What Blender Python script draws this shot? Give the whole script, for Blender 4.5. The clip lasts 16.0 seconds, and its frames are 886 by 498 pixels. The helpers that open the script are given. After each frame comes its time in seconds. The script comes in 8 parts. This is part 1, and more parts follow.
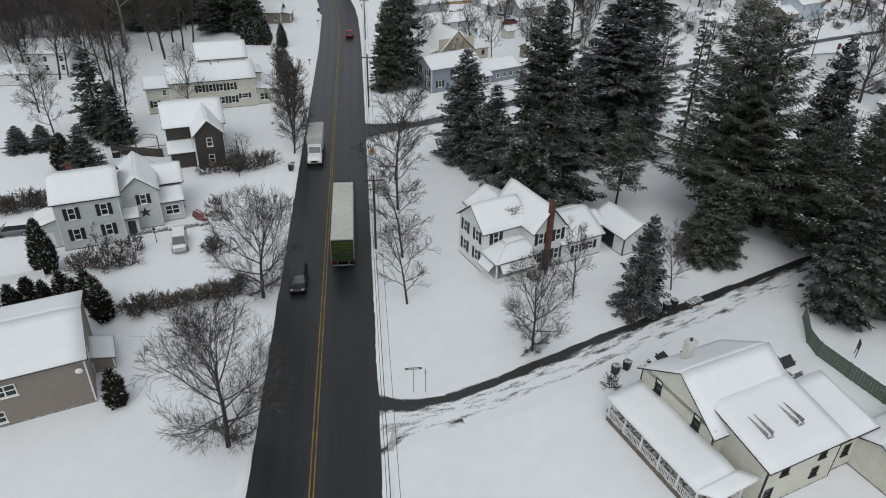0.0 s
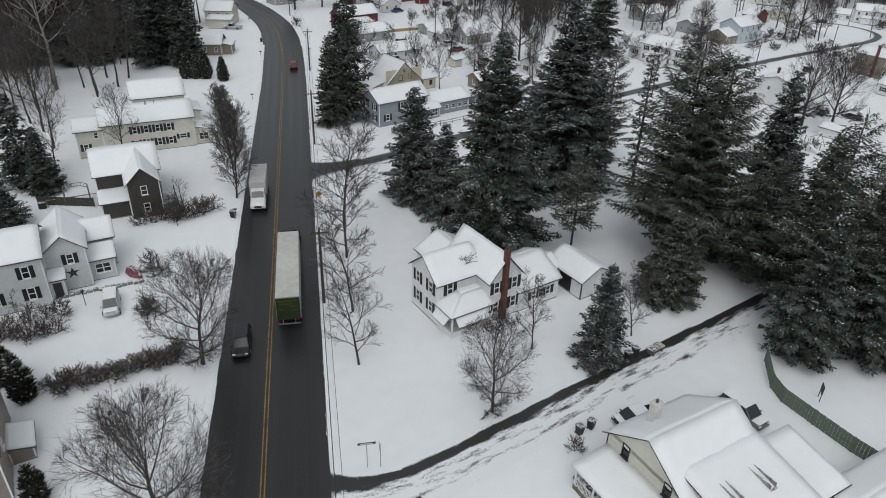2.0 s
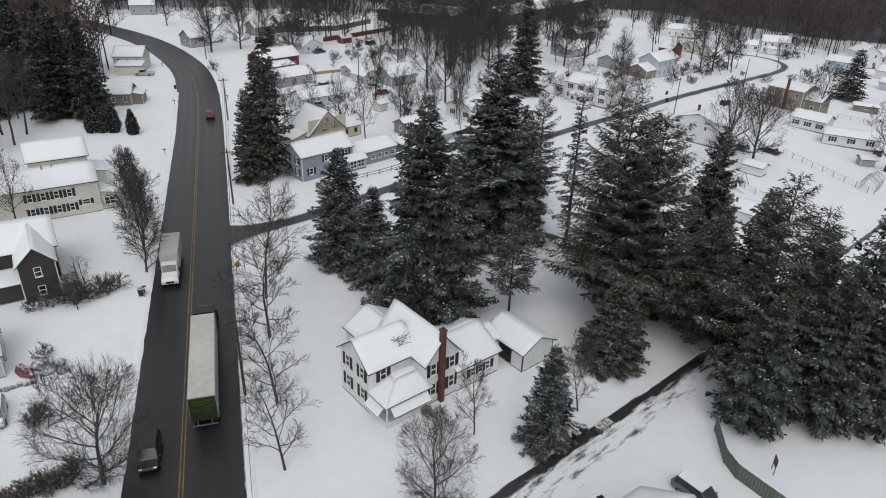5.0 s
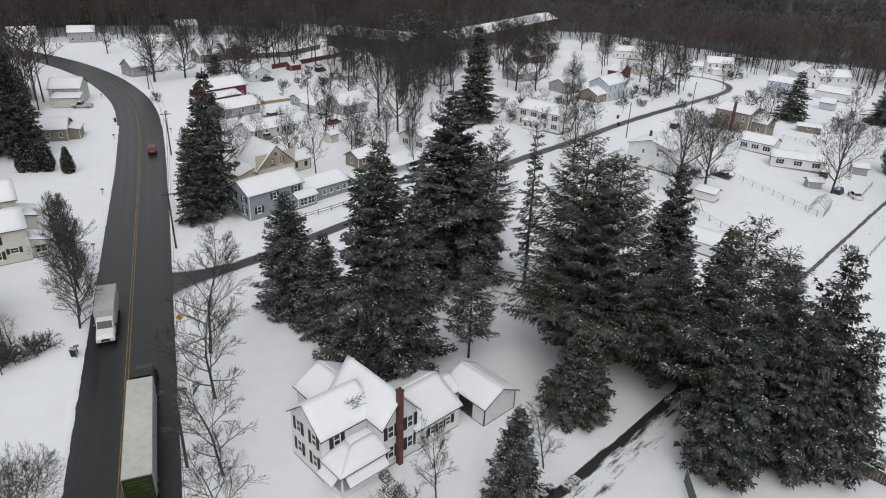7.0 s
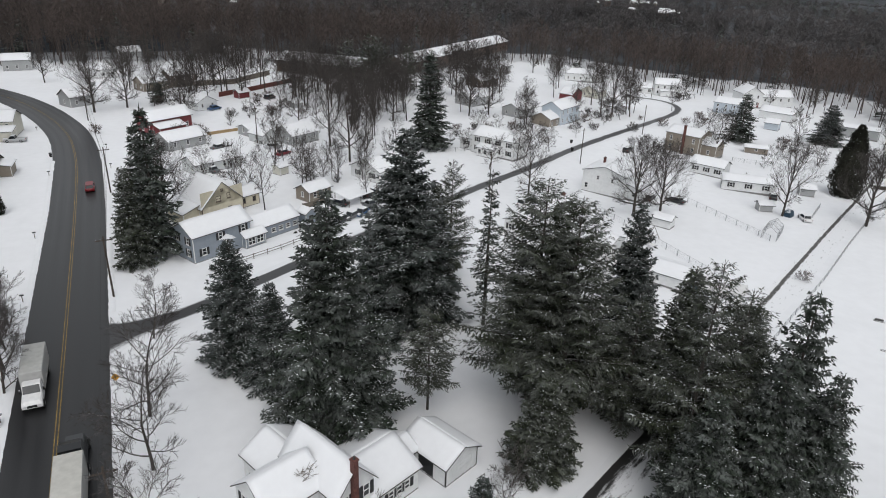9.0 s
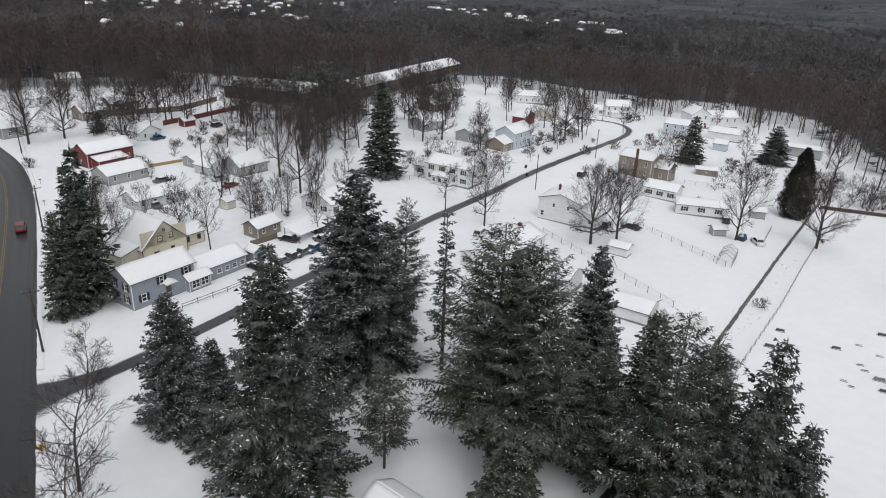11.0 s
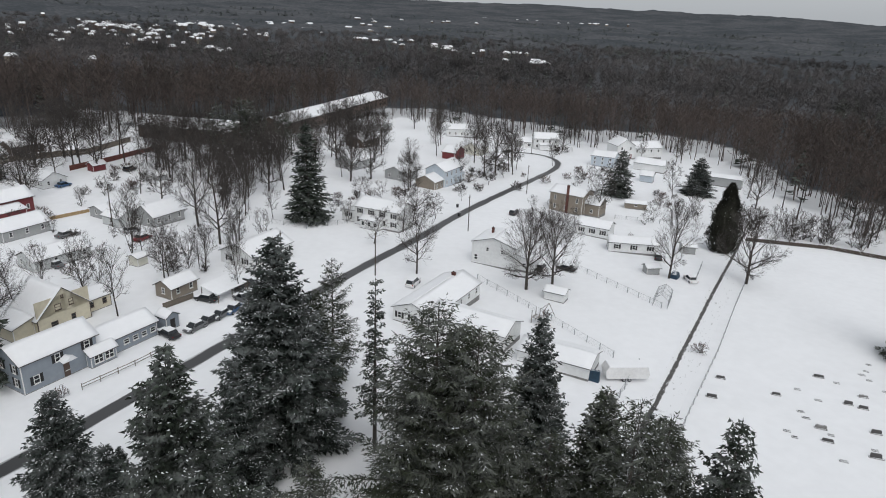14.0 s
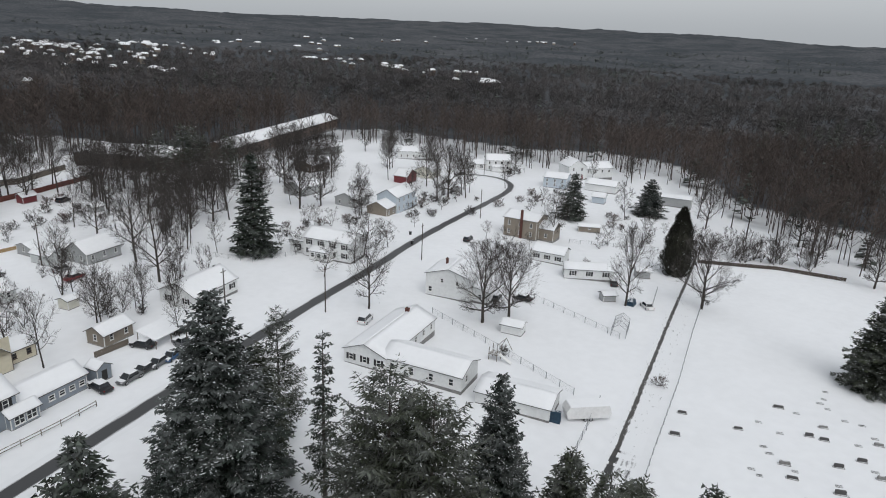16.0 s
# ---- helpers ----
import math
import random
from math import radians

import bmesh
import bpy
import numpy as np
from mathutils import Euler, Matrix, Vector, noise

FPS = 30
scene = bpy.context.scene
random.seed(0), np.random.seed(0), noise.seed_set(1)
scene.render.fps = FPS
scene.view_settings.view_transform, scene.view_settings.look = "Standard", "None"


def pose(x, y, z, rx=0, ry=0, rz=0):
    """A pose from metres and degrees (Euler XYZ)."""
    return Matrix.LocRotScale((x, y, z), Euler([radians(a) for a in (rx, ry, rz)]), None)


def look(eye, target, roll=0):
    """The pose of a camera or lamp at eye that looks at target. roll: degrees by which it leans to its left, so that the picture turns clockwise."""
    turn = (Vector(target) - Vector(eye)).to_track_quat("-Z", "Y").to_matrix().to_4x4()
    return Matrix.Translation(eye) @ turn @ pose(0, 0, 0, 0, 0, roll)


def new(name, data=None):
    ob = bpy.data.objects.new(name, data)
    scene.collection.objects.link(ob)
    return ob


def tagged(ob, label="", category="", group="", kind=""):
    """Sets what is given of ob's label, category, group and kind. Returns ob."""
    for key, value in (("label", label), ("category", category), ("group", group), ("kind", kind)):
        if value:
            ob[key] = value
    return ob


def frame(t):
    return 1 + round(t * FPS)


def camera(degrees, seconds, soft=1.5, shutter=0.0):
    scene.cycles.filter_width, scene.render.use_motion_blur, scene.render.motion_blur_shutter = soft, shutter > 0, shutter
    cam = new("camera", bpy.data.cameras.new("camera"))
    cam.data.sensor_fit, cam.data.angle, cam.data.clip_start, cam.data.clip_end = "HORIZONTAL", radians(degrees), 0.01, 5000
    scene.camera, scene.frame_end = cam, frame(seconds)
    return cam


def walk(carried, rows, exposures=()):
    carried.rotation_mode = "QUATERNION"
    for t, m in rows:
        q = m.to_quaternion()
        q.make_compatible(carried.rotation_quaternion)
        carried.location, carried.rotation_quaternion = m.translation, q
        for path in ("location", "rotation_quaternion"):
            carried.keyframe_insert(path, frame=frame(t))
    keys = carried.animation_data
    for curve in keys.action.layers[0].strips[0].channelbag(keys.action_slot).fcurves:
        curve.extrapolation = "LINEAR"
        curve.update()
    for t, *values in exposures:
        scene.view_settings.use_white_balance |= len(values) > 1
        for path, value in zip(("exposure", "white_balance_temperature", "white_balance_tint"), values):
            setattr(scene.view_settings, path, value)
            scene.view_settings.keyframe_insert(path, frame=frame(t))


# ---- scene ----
cam = camera(66.72, 16.0, soft=1.0)
PATH = [
    (0, (4.782, 6.546, 42.522), (11.388, 57.476, 11.498), 1.55),
    (1, (5.298, 9.000, 43.341), (13.902, 60.032, 12.982), 1.61),
    (2, (5.867, 11.379, 44.143), (16.444, 62.444, 14.470), 1.67),
    (3, (6.494, 13.691, 44.930), (19.019, 64.720, 15.962), 1.74),
    (4, (7.184, 15.945, 45.707), (21.633, 66.870, 17.459), 1.80),
    (5, (7.941, 18.150, 46.475), (24.292, 68.902, 18.963), 1.86),
    (6, (8.769, 20.313, 47.237), (27.002, 70.823, 20.475), 1.92),
    (7, (9.672, 22.442, 47.998), (29.769, 72.642, 21.996), 1.98),
    (8, (10.655, 24.545, 48.759), (32.598, 74.363, 23.527), 2.04),
    (9, (11.723, 26.632, 49.524), (35.496, 75.995, 25.068), 2.10),
    (10, (12.878, 28.709, 50.297), (38.467, 77.542, 26.621), 2.16),
    (11, (14.127, 30.785, 51.079), (41.518, 79.010, 28.186), 2.22),
    (12, (15.472, 32.869, 51.874), (44.653, 80.405, 29.765), 2.28),
    (13, (16.919, 34.968, 52.686), (47.877, 81.730, 31.358), 2.34),
    (14, (18.472, 37.090, 53.516), (51.194, 82.991, 32.965), 2.40),
    (15, (20.134, 39.245, 54.369), (54.609, 84.191, 34.588), 2.46),
    (16, (21.911, 41.439, 55.248), (58.124, 85.335, 36.227), 2.53),
]
walk(cam, [(t, look(eye, target, roll)) for t, eye, target, roll in PATH],
     [(0, 0.0, 6350, 7), (3.5, 0.08, 6400, 8), (7, 0.22, 6500, 10), (11.5, 0.3, 6500, 10), (16, 0.2, 6420, 9)])

# ---- daylight: overcast winter sky with a broad weak sun ----
world = bpy.data.worlds.new("overcast_sky")
scene.world = world
world.use_nodes = True
wn, wl = world.node_tree.nodes, world.node_tree.links
sky = wn.new("ShaderNodeTexSky")
sky.sky_type, sky.sun_disc = "NISHITA", False
sky.sun_elevation, sky.sun_rotation = radians(38), radians(200)
sky.air_density, sky.dust_density, sky.ozone_density = 1.0, 3.0, 1.0
grey = wn.new("ShaderNodeHueSaturation")
grey.inputs["Saturation"].default_value = 0.16
wl.new(sky.outputs["Color"], grey.inputs["Color"])
cloud = wn.new("ShaderNodeMix")
cloud.data_type = "RGBA"
cloud.inputs["Factor"].default_value = 0.6
cloud.inputs["B"].default_value = (4.9, 5.15, 5.45, 1)
wl.new(grey.outputs["Color"], cloud.inputs["A"])
wl.new(cloud.outputs["Result"], wn["Background"].inputs["Color"])
wn["Background"].inputs["Strength"].default_value = 0.11
sun = new("sun", bpy.data.lights.new("sun", "SUN"))
sun.data.energy, sun.data.angle, sun.data.color = 0.7, radians(40), (1.0, 0.97, 0.94)
sun.matrix_world = look((0, 0, 200), (40, 110, 0))

# ---- materials ----
def mat(name, col, rough=0.7, metal=0.0, var=0.12, scale=3.0, bump=0.2, bscale=None, spec=0.4, col2=None, snow=0.0, island=0.0, coords="Object"):
    """A surface with two scales of colour variation and a fine relief; snow: how much lies on faces that look up."""
    m = bpy.data.materials.new(name)
    m.use_nodes = True
    n, l = m.node_tree.nodes, m.node_tree.links
    b = n["Principled BSDF"]
    b.inputs["Roughness"].default_value, b.inputs["Metallic"].default_value = rough, metal
    b.inputs["Specular IOR Level"].default_value = spec
    tc = n.new("ShaderNodeTexCoord")
    big, fine = n.new("ShaderNodeTexNoise"), n.new("ShaderNodeTexNoise")
    big.inputs["Scale"].default_value, big.inputs["Detail"].default_value = scale * 0.13, 4
    fine.inputs["Scale"].default_value, fine.inputs["Detail"].default_value = scale, 6
    l.new(tc.outputs[coords], big.inputs["Vector"])
    l.new(tc.outputs[coords], fine.inputs["Vector"])
    add = n.new("ShaderNodeMath")
    add.operation = "ADD"
    l.new(big.outputs["Fac"], add.inputs[0])
    l.new(fine.outputs["Fac"], add.inputs[1])
    half = n.new("ShaderNodeMath")
    half.operation, half.inputs[1].default_value = "MULTIPLY", 0.5
    l.new(add.outputs[0], half.inputs[0])
    ramp = n.new("ShaderNodeValToRGB")
    other = col2 or tuple(c * (1 - var * 2) for c in col)
    ramp.color_ramp.elements[0].position, ramp.color_ramp.elements[1].position = 0.34, 0.64
    ramp.color_ramp.elements[0].color = (*other, 1)
    ramp.color_ramp.elements[1].color = (*[min(1, c * (1 + var)) if not col2 else c for c in col], 1)
    l.new(half.outputs[0], ramp.inputs["Fac"])
    out = ramp.outputs["Color"]
    if island:
        geo = n.new("ShaderNodeNewGeometry")
        hsv = n.new("ShaderNodeHueSaturation")
        mr = n.new("ShaderNodeMapRange")
        mr.inputs["To Min"].default_value, mr.inputs["To Max"].default_value = 1 - island, 1 + island
        l.new(geo.outputs["Random Per Island"], mr.inputs["Value"])
        l.new(mr.outputs[0], hsv.inputs["Value"])
        l.new(out, hsv.inputs["Color"])
        out = hsv.outputs["Color"]
    if snow:
        geo2, sep = n.new("ShaderNodeNewGeometry"), n.new("ShaderNodeSeparateXYZ")
        l.new(geo2.outputs["True Normal"], sep.inputs[0])
        mix, up = n.new("ShaderNodeMix"), n.new("ShaderNodeMapRange")
        mix.data_type = "RGBA"
        up.inputs["From Min"].default_value, up.inputs["From Max"].default_value = 0.35, 0.75
        up.inputs["To Max"].default_value = snow
        mul = n.new("ShaderNodeMath")
        mul.operation = "MULTIPLY"
        patch = n.new("ShaderNodeMapRange")
        patch.inputs["From Min"].default_value, patch.inputs["From Max"].default_value = 0.42, 0.58
        l.new(sep.outputs["Z"], up.inputs["Value"])
        l.new(fine.outputs["Fac"], patch.inputs["Value"])
        l.new(up.outputs[0], mul.inputs[0])
        l.new(patch.outputs[0], mul.inputs[1])
        l.new(mul.outputs[0], mix.inputs["Factor"])
        l.new(out, mix.inputs["A"])
        mix.inputs["B"].default_value = (0.8, 0.82, 0.85, 1)
        out = mix.outputs["Result"]
    l.new(out, b.inputs["Base Color"])
    if bump:
        bp, bn = n.new("ShaderNodeBump"), n.new("ShaderNodeTexNoise")
        bn.inputs["Scale"].default_value, bn.inputs["Detail"].default_value = bscale or scale * 2.5, 5
        bp.inputs["Strength"].default_value, bp.inputs["Distance"].default_value = bump, 0.05
        l.new(tc.outputs[coords], bn.inputs["Vector"])
        l.new(bn.outputs["Fac"], bp.inputs["Height"])
        l.new(bp.outputs["Normal"], b.inputs["Normal"])
    return m


def siding(name, col, pitch=0.13, rough=0.6):
    """Lapped boards: a saw-tooth relief up the wall, with weathering."""
    m = mat(name, col, rough, var=0.06, scale=1.6, bump=0)
    n, l = m.node_tree.nodes, m.node_tree.links
    tc, w, bp = n.new("ShaderNodeTexCoord"), n.new("ShaderNodeTexWave"), n.new("ShaderNodeBump")
    w.bands_direction, w.wave_profile = "Z", "SAW"
    w.inputs["Scale"].default_value = 1 / pitch * 0.314
    w.inputs["Distortion"].default_value = 0.0
    bp.inputs["Strength"].default_value, bp.inputs["Distance"].default_value = 0.6, 0.02
    l.new(tc.outputs["Object"], w.inputs["Vector"])
    l.new(w.outputs["Fac"], bp.inputs["Height"])
    l.new(bp.outputs["Normal"], n["Principled BSDF"].inputs["Normal"])
    return m


def strip_mat(name, dark, light, bands, edge, stretch=0.05, rough=0.35, thr=0.5, soft=0.1, gain=0.5):
    """A road surface by its own metres (u across, v along): light and dark lanes, and snow where the wheels have not been."""
    m = bpy.data.materials.new(name)
    m.use_nodes = True
    n, l = m.node_tree.nodes, m.node_tree.links
    b = n["Principled BSDF"]
    uv, sep = n.new("ShaderNodeUVMap"), n.new("ShaderNodeSeparateXYZ")
    uv.uv_map = "metres"
    l.new(uv.outputs[0], sep.inputs[0])
    mp = n.new("ShaderNodeMapping")
    mp.inputs["Scale"].default_value = (1.6, stretch, 1)
    l.new(uv.outputs[0], mp.inputs["Vector"])
    streak, fine = n.new("ShaderNodeTexNoise"), n.new("ShaderNodeTexNoise")
    streak.inputs["Scale"].default_value, streak.inputs["Detail"].default_value = 1.0, 7
    streak.inputs["Roughness"].default_value = 0.62
    fine.inputs["Scale"].default_value, fine.inputs["Detail"].default_value = 5, 8
    l.new(mp.outputs[0], streak.inputs["Vector"])
    l.new(uv.outputs[0], fine.inputs["Vector"])
    # bias across the road: piecewise curve given by (u, value)
    ramp = n.new("ShaderNodeValToRGB")
    mr = n.new("ShaderNodeMapRange")
    mr.inputs["From Min"].default_value, mr.inputs["From Max"].default_value = bands[0][0], bands[-1][0]
    l.new(sep.outputs["X"], mr.inputs["Value"])
    l.new(mr.outputs[0], ramp.inputs["Fac"])
    els = ramp.color_ramp.elements
    span = bands[-1][0] - bands[0][0]
    els[0].position, els[0].color = 0, (bands[0][1],) * 3 + (1,)
    els[1].position, els[1].color = 1, (bands[-1][1],) * 3 + (1,)
    for u, val in bands[1:-1]:
        e = els.new((u - bands[0][0]) / span)
        e.color = (val, val, val, 1)
    s1 = n.new("ShaderNodeMath")
    s1.operation, s1.inputs[1].default_value = "MULTIPLY_ADD", gain
    l.new(streak.outputs["Fac"], s1.inputs[0])
    l.new(ramp.outputs["Color"], s1.inputs[2])
    s2 = n.new("ShaderNodeMath")
    s2.operation, s2.inputs[1].default_value = "MULTIPLY_ADD", 0.16
    l.new(fine.outputs["Fac"], s2.inputs[0])
    l.new(s1.outputs[0], s2.inputs[2])
    fac = n.new("ShaderNodeMapRange")
    fac.inputs["From Min"].default_value, fac.inputs["From Max"].default_value = thr - soft, thr + soft
    l.new(s2.outputs[0], fac.inputs["Value"])
    mix = n.new("ShaderNodeMix")
    mix.data_type = "RGBA"
    mix.inputs["A"].default_value, mix.inputs["B"].default_value = (*light, 1), (*dark, 1)
    l.new(fac.outputs[0], mix.inputs["Factor"])
    l.new(mix.outputs["Result"], b.inputs["Base Color"])
    rr = n.new("ShaderNodeMapRange")
    rr.inputs["To Min"].default_value, rr.inputs["To Max"].default_value = edge, rough
    l.new(fac.outputs[0], rr.inputs["Value"])
    l.new(rr.outputs[0], b.inputs["Roughness"])
    bp = n.new("ShaderNodeBump")
    bp.inputs["Strength"].default_value, bp.inputs["Distance"].default_value = 0.25, 0.03
    l.new(fine.outputs["Fac"], bp.inputs["Height"])
    l.new(bp.outputs["Normal"], b.inputs["Normal"])
    return m


SNOW = mat("snow", (0.84, 0.85, 0.87), 0.65, var=0.02, scale=0.8, bump=0.35, bscale=1.3, spec=0.25)
ROOF_SNOW = mat("roof_snow", (0.85, 0.86, 0.88), 0.6, var=0.015, scale=1.2, bump=0.25, bscale=2.0, spec=0.25)
WET = strip_mat("wet_asphalt", (0.011, 0.011, 0.012), (0.034, 0.034, 0.035), [(-5.6, 0.1), (-4.4, 0.15), (-3.6, 0.32), (-2.6, 0.2), (-1.7, 0.32), (-0.6, 0.12), (0.6, 0.12), (1.7, 0.34), (2.6, 0.22), (3.5, 0.34), (4.6, 0.2), (5.6, 0.1)], 0.5, 0.03, 0.3, thr=0.52, soft=0.25)
STREET = strip_mat("slushy_asphalt", (0.05, 0.05, 0.052), (0.8, 0.81, 0.83), [(-3, -0.4), (-1.8, -0.15), (-1.3, 0.14), (-0.9, 0.38), (0, 0.33), (0.9, 0.38), (1.3, 0.14), (1.8, -0.15), (3, -0.4)], 0.65, 0.12, 0.45, thr=0.50, soft=0.09)
LANE = strip_mat("snowed_lane", (0.032, 0.031, 0.030), (0.82, 0.83, 0.85), [(-3, -0.2), (-2.2, -0.02), (-1.5, 0.13), (-0.8, 0.06), (-0.2, 0.12), (0.3, 0.1), (0.7, 0.2), (1.1, 0.34), (1.5, 0.28), (1.8, 0.05), (2.2, -0.12), (3, -0.25)], 0.65, 0.28, 0.45, thr=0.54, soft=0.05, gain=0.62)
TRACK = strip_mat("cemetery_track", (0.06, 0.055, 0.05), (0.83, 0.84, 0.86), [(-3, -0.2), (-1.6, -0.02), (-0.2, -0.07), (0.6, -0.05), (0.9, 0.22), (1.3, 0.24), (1.6, -0.04), (3, -0.2)], 0.65, 0.55, 0.5, thr=0.53, soft=0.05, gain=0.66)
YELLOW = mat("yellow_road_paint", (0.26, 0.17, 0.04), 0.5, var=0.3, scale=4, bump=0)
WHITE_PAINT = mat("white_road_paint", (0.5, 0.5, 0.5), 0.5, var=0.25, scale=4, bump=0)
BARK = mat("grey_brown_bark", (0.07, 0.06, 0.053), 0.9, var=0.3, scale=3, bump=0.5, snow=0.3)
TWIG = mat("bare_twigs", (0.058, 0.050, 0.046), 0.9, var=0.25, scale=2, bump=0, snow=0.09)
PALE_BARK = mat("pale_bark", (0.26, 0.24, 0.22), 0.9, var=0.3, scale=3, bump=0.4, snow=0.5)
RUST_TWIG = mat("russet_twigs", (0.105, 0.075, 0.064), 0.9, var=0.25, scale=2, bump=0, snow=0.4)
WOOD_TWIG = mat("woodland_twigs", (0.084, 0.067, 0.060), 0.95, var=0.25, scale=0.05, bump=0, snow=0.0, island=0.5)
# paler and greyer than the near twigs: distance haze put into the colour
HAZED_TWIG = mat("hazed_far_twigs", (0.100, 0.093, 0.093), 0.95, var=0.3, scale=0.02, bump=0, snow=0.0, island=0.1)
NEEDLE = mat("spruce_needles", (0.027, 0.038, 0.025), 0.75, var=0.3, scale=0.6, bump=0, island=0.55, spec=0.3, snow=0.1)
NEEDLE_BLUE = mat("blue_spruce_needles", (0.030, 0.041, 0.034), 0.75, var=0.3, scale=0.6, bump=0, island=0.55, spec=0.3, snow=0.1)
NEEDLE_PINE = mat("pine_needles", (0.040, 0.048, 0.028), 0.75, var=0.3, scale=0.6, bump=0, island=0.55, spec=0.3, snow=0.1)
NEEDLE_CEDAR = mat("cedar_scales", (0.034, 0.034, 0.024), 0.8, var=0.3, scale=1.0, bump=0, island=0.4, spec=0.3)
FLAKE = mat("snow_on_boughs", (0.72, 0.74, 0.77), 0.7, var=0.05, scale=2, bump=0, spec=0.2)
SHINGLE = mat("dark_shingles", (0.07, 0.068, 0.066), 0.85, var=0.2, scale=5, bump=0.4)
W_WHITE = siding("white_clapboard", (0.74, 0.75, 0.75))
W_PALE = siding("pale_grey_clapboard", (0.56, 0.58, 0.58))
W_CREAM = siding("cream_clapboard", (0.62, 0.605, 0.53))
W_YELLOW = siding("soft_yellow_siding", (0.62, 0.57, 0.44))
W_TAUPE = siding("taupe_siding", (0.25, 0.215, 0.185))
W_DARK = siding("dark_brown_siding", (0.050, 0.045, 0.040))
W_BLUE = siding("slate_blue_siding", (0.27, 0.305, 0.345))
W_LIGHTBLUE = siding("light_blue_siding", (0.50, 0.56, 0.62))
W_TAN = siding("tan_siding", (0.25, 0.215, 0.175))
W_RED = siding("barn_red_siding", (0.17, 0.035, 0.04))
W_GREY = siding("grey_siding", (0.36, 0.37, 0.37))
W_BROWN = siding("brown_siding", (0.10, 0.07, 0.055))
TRIM = mat("white_trim", (0.76, 0.76, 0.75), 0.5, var=0.05, scale=2, bump=0.05)
DARK_TRIM = mat("dark_trim", (0.035, 0.033, 0.032), 0.6, var=0.15, scale=3, bump=0.1)
SHUTTER = mat("black_shutter", (0.018, 0.019, 0.02), 0.55, var=0.15, scale=5, bump=0.1)
GLASS = mat("window_glass", (0.02, 0.024, 0.028), 0.08, var=0.2, scale=0.7, bump=0.03, spec=0.6)
BRICK = mat("red_brick", (0.13, 0.055, 0.045), 0.9, var=0.3, scale=9, bump=0.6)
PALE_BRICK = mat("painted_brick", (0.62, 0.61, 0.58), 0.85, var=0.12, scale=6, bump=0.4)
STONE = mat("weathered_stone", (0.24, 0.235, 0.23), 0.85, var=0.25, scale=5, bump=0.4, snow=0.9)
DARK_STONE = mat("dark_granite", (0.075, 0.072, 0.072), 0.45, var=0.2, scale=8, bump=0.1)
WOOD = mat("weathered_wood", (0.17, 0.145, 0.12), 0.85, var=0.25, scale=4, bump=0.4, snow=0.8)
POLE_WOOD = mat("tarred_pole", (0.075, 0.06, 0.05), 0.85, var=0.25, scale=3, bump=0.4)
GREEN_FENCE = mat("faded_green_fence", (0.13, 0.165, 0.13), 0.75, var=0.2, scale=2, bump=0.3, snow=0.9)
RED_FENCE = mat("red_brown_fence", (0.15, 0.055, 0.045), 0.8, var=0.2, scale=2, bump=0.3, snow=0.8)
LUMBER = mat("fresh_lumber", (0.38, 0.27, 0.14), 0.8, var=0.2, scale=3, bump=0.3, snow=0.9)
METAL = mat("galvanised_steel", (0.36, 0.37, 0.38), 0.45, 0.8, var=0.15, scale=5, bump=0.1)
BLACK = mat("black_plastic", (0.02, 0.02, 0.021), 0.5, var=0.2, scale=6, bump=0.1, snow=0.8)
RUBBER = mat("tyre_rubber", (0.02, 0.02, 0.02), 0.85, var=0.2, scale=8, bump=0.2)
RIM = mat("wheel_rim", (0.4, 0.4, 0.41), 0.35, 0.9, var=0.1, scale=8, bump=0)
TARP = mat("blue_tarp", (0.02, 0.05, 0.085), 0.5, var=0.2, scale=2, bump=0.4, snow=0.7)
SIGN_YELLOW = mat("yellow_sign", (0.62, 0.30, 0.02), 0.5, var=0.1, scale=4, bump=0)
SIGN_GREEN = mat("green_sign", (0.03, 0.10, 0.07), 0.5, var=0.1, scale=4, bump=0)
PINK = mat("faded_red_cover", (0.17, 0.055, 0.07), 0.7, var=0.2, scale=3, bump=0.3, snow=0.7)
LAMP_RED = mat("red_lens", (0.25, 0.01, 0.012), 0.2, var=0.1, scale=9, bump=0)
LAMP_WHITE = mat("clear_lens", (0.7, 0.7, 0.72), 0.12, var=0.05, scale=9, bump=0)


def paint(name, col):
    return mat(name, col, 0.28, 0.0, var=0.06, scale=2, bump=0.02, spec=0.5, snow=0.0)


P_WHITE, P_BLACK, P_RED, P_SILVER, P_BLUE, P_GREY = (paint("white_car_paint", (0.72, 0.72, 0.72)), paint("black_car_paint", (0.02, 0.021, 0.023)), paint("red_car_paint", (0.20, 0.012, 0.018)),
                                            paint("silver_car_paint", (0.42, 0.43, 0.44)), paint("blue_car_paint", (0.03, 0.08, 0.17)), paint("grey_car_paint", (0.12, 0.125, 0.13)))


RACK = mat("weathered_rack", (0.32, 0.31, 0.30), 0.8, var=0.3, scale=4, bump=0.2, snow=0.6)
# ---- building tools ----
def g(x, y):
    """Height of the land: level along the main road, falling gently to the east, rising again to far hills."""
    u = max(0.0, x - 40.0)
    z = -0.055 * (math.sqrt(u * u + 400.0) - 20.0)
    if z < -13.0:
        z = -13.0 + (z + 13.0) * 0.25
    r = math.hypot(x - 20, y - 30)
    if r > 1000:
        z += min(1.0, (r - 1000) / 3400.0) ** 1.1 * (95.0 + 16.0 * math.sin(x * 0.0019 + 1.0) + 12.0 * math.sin(y * 0.0013 + x * 0.0007))
    return z


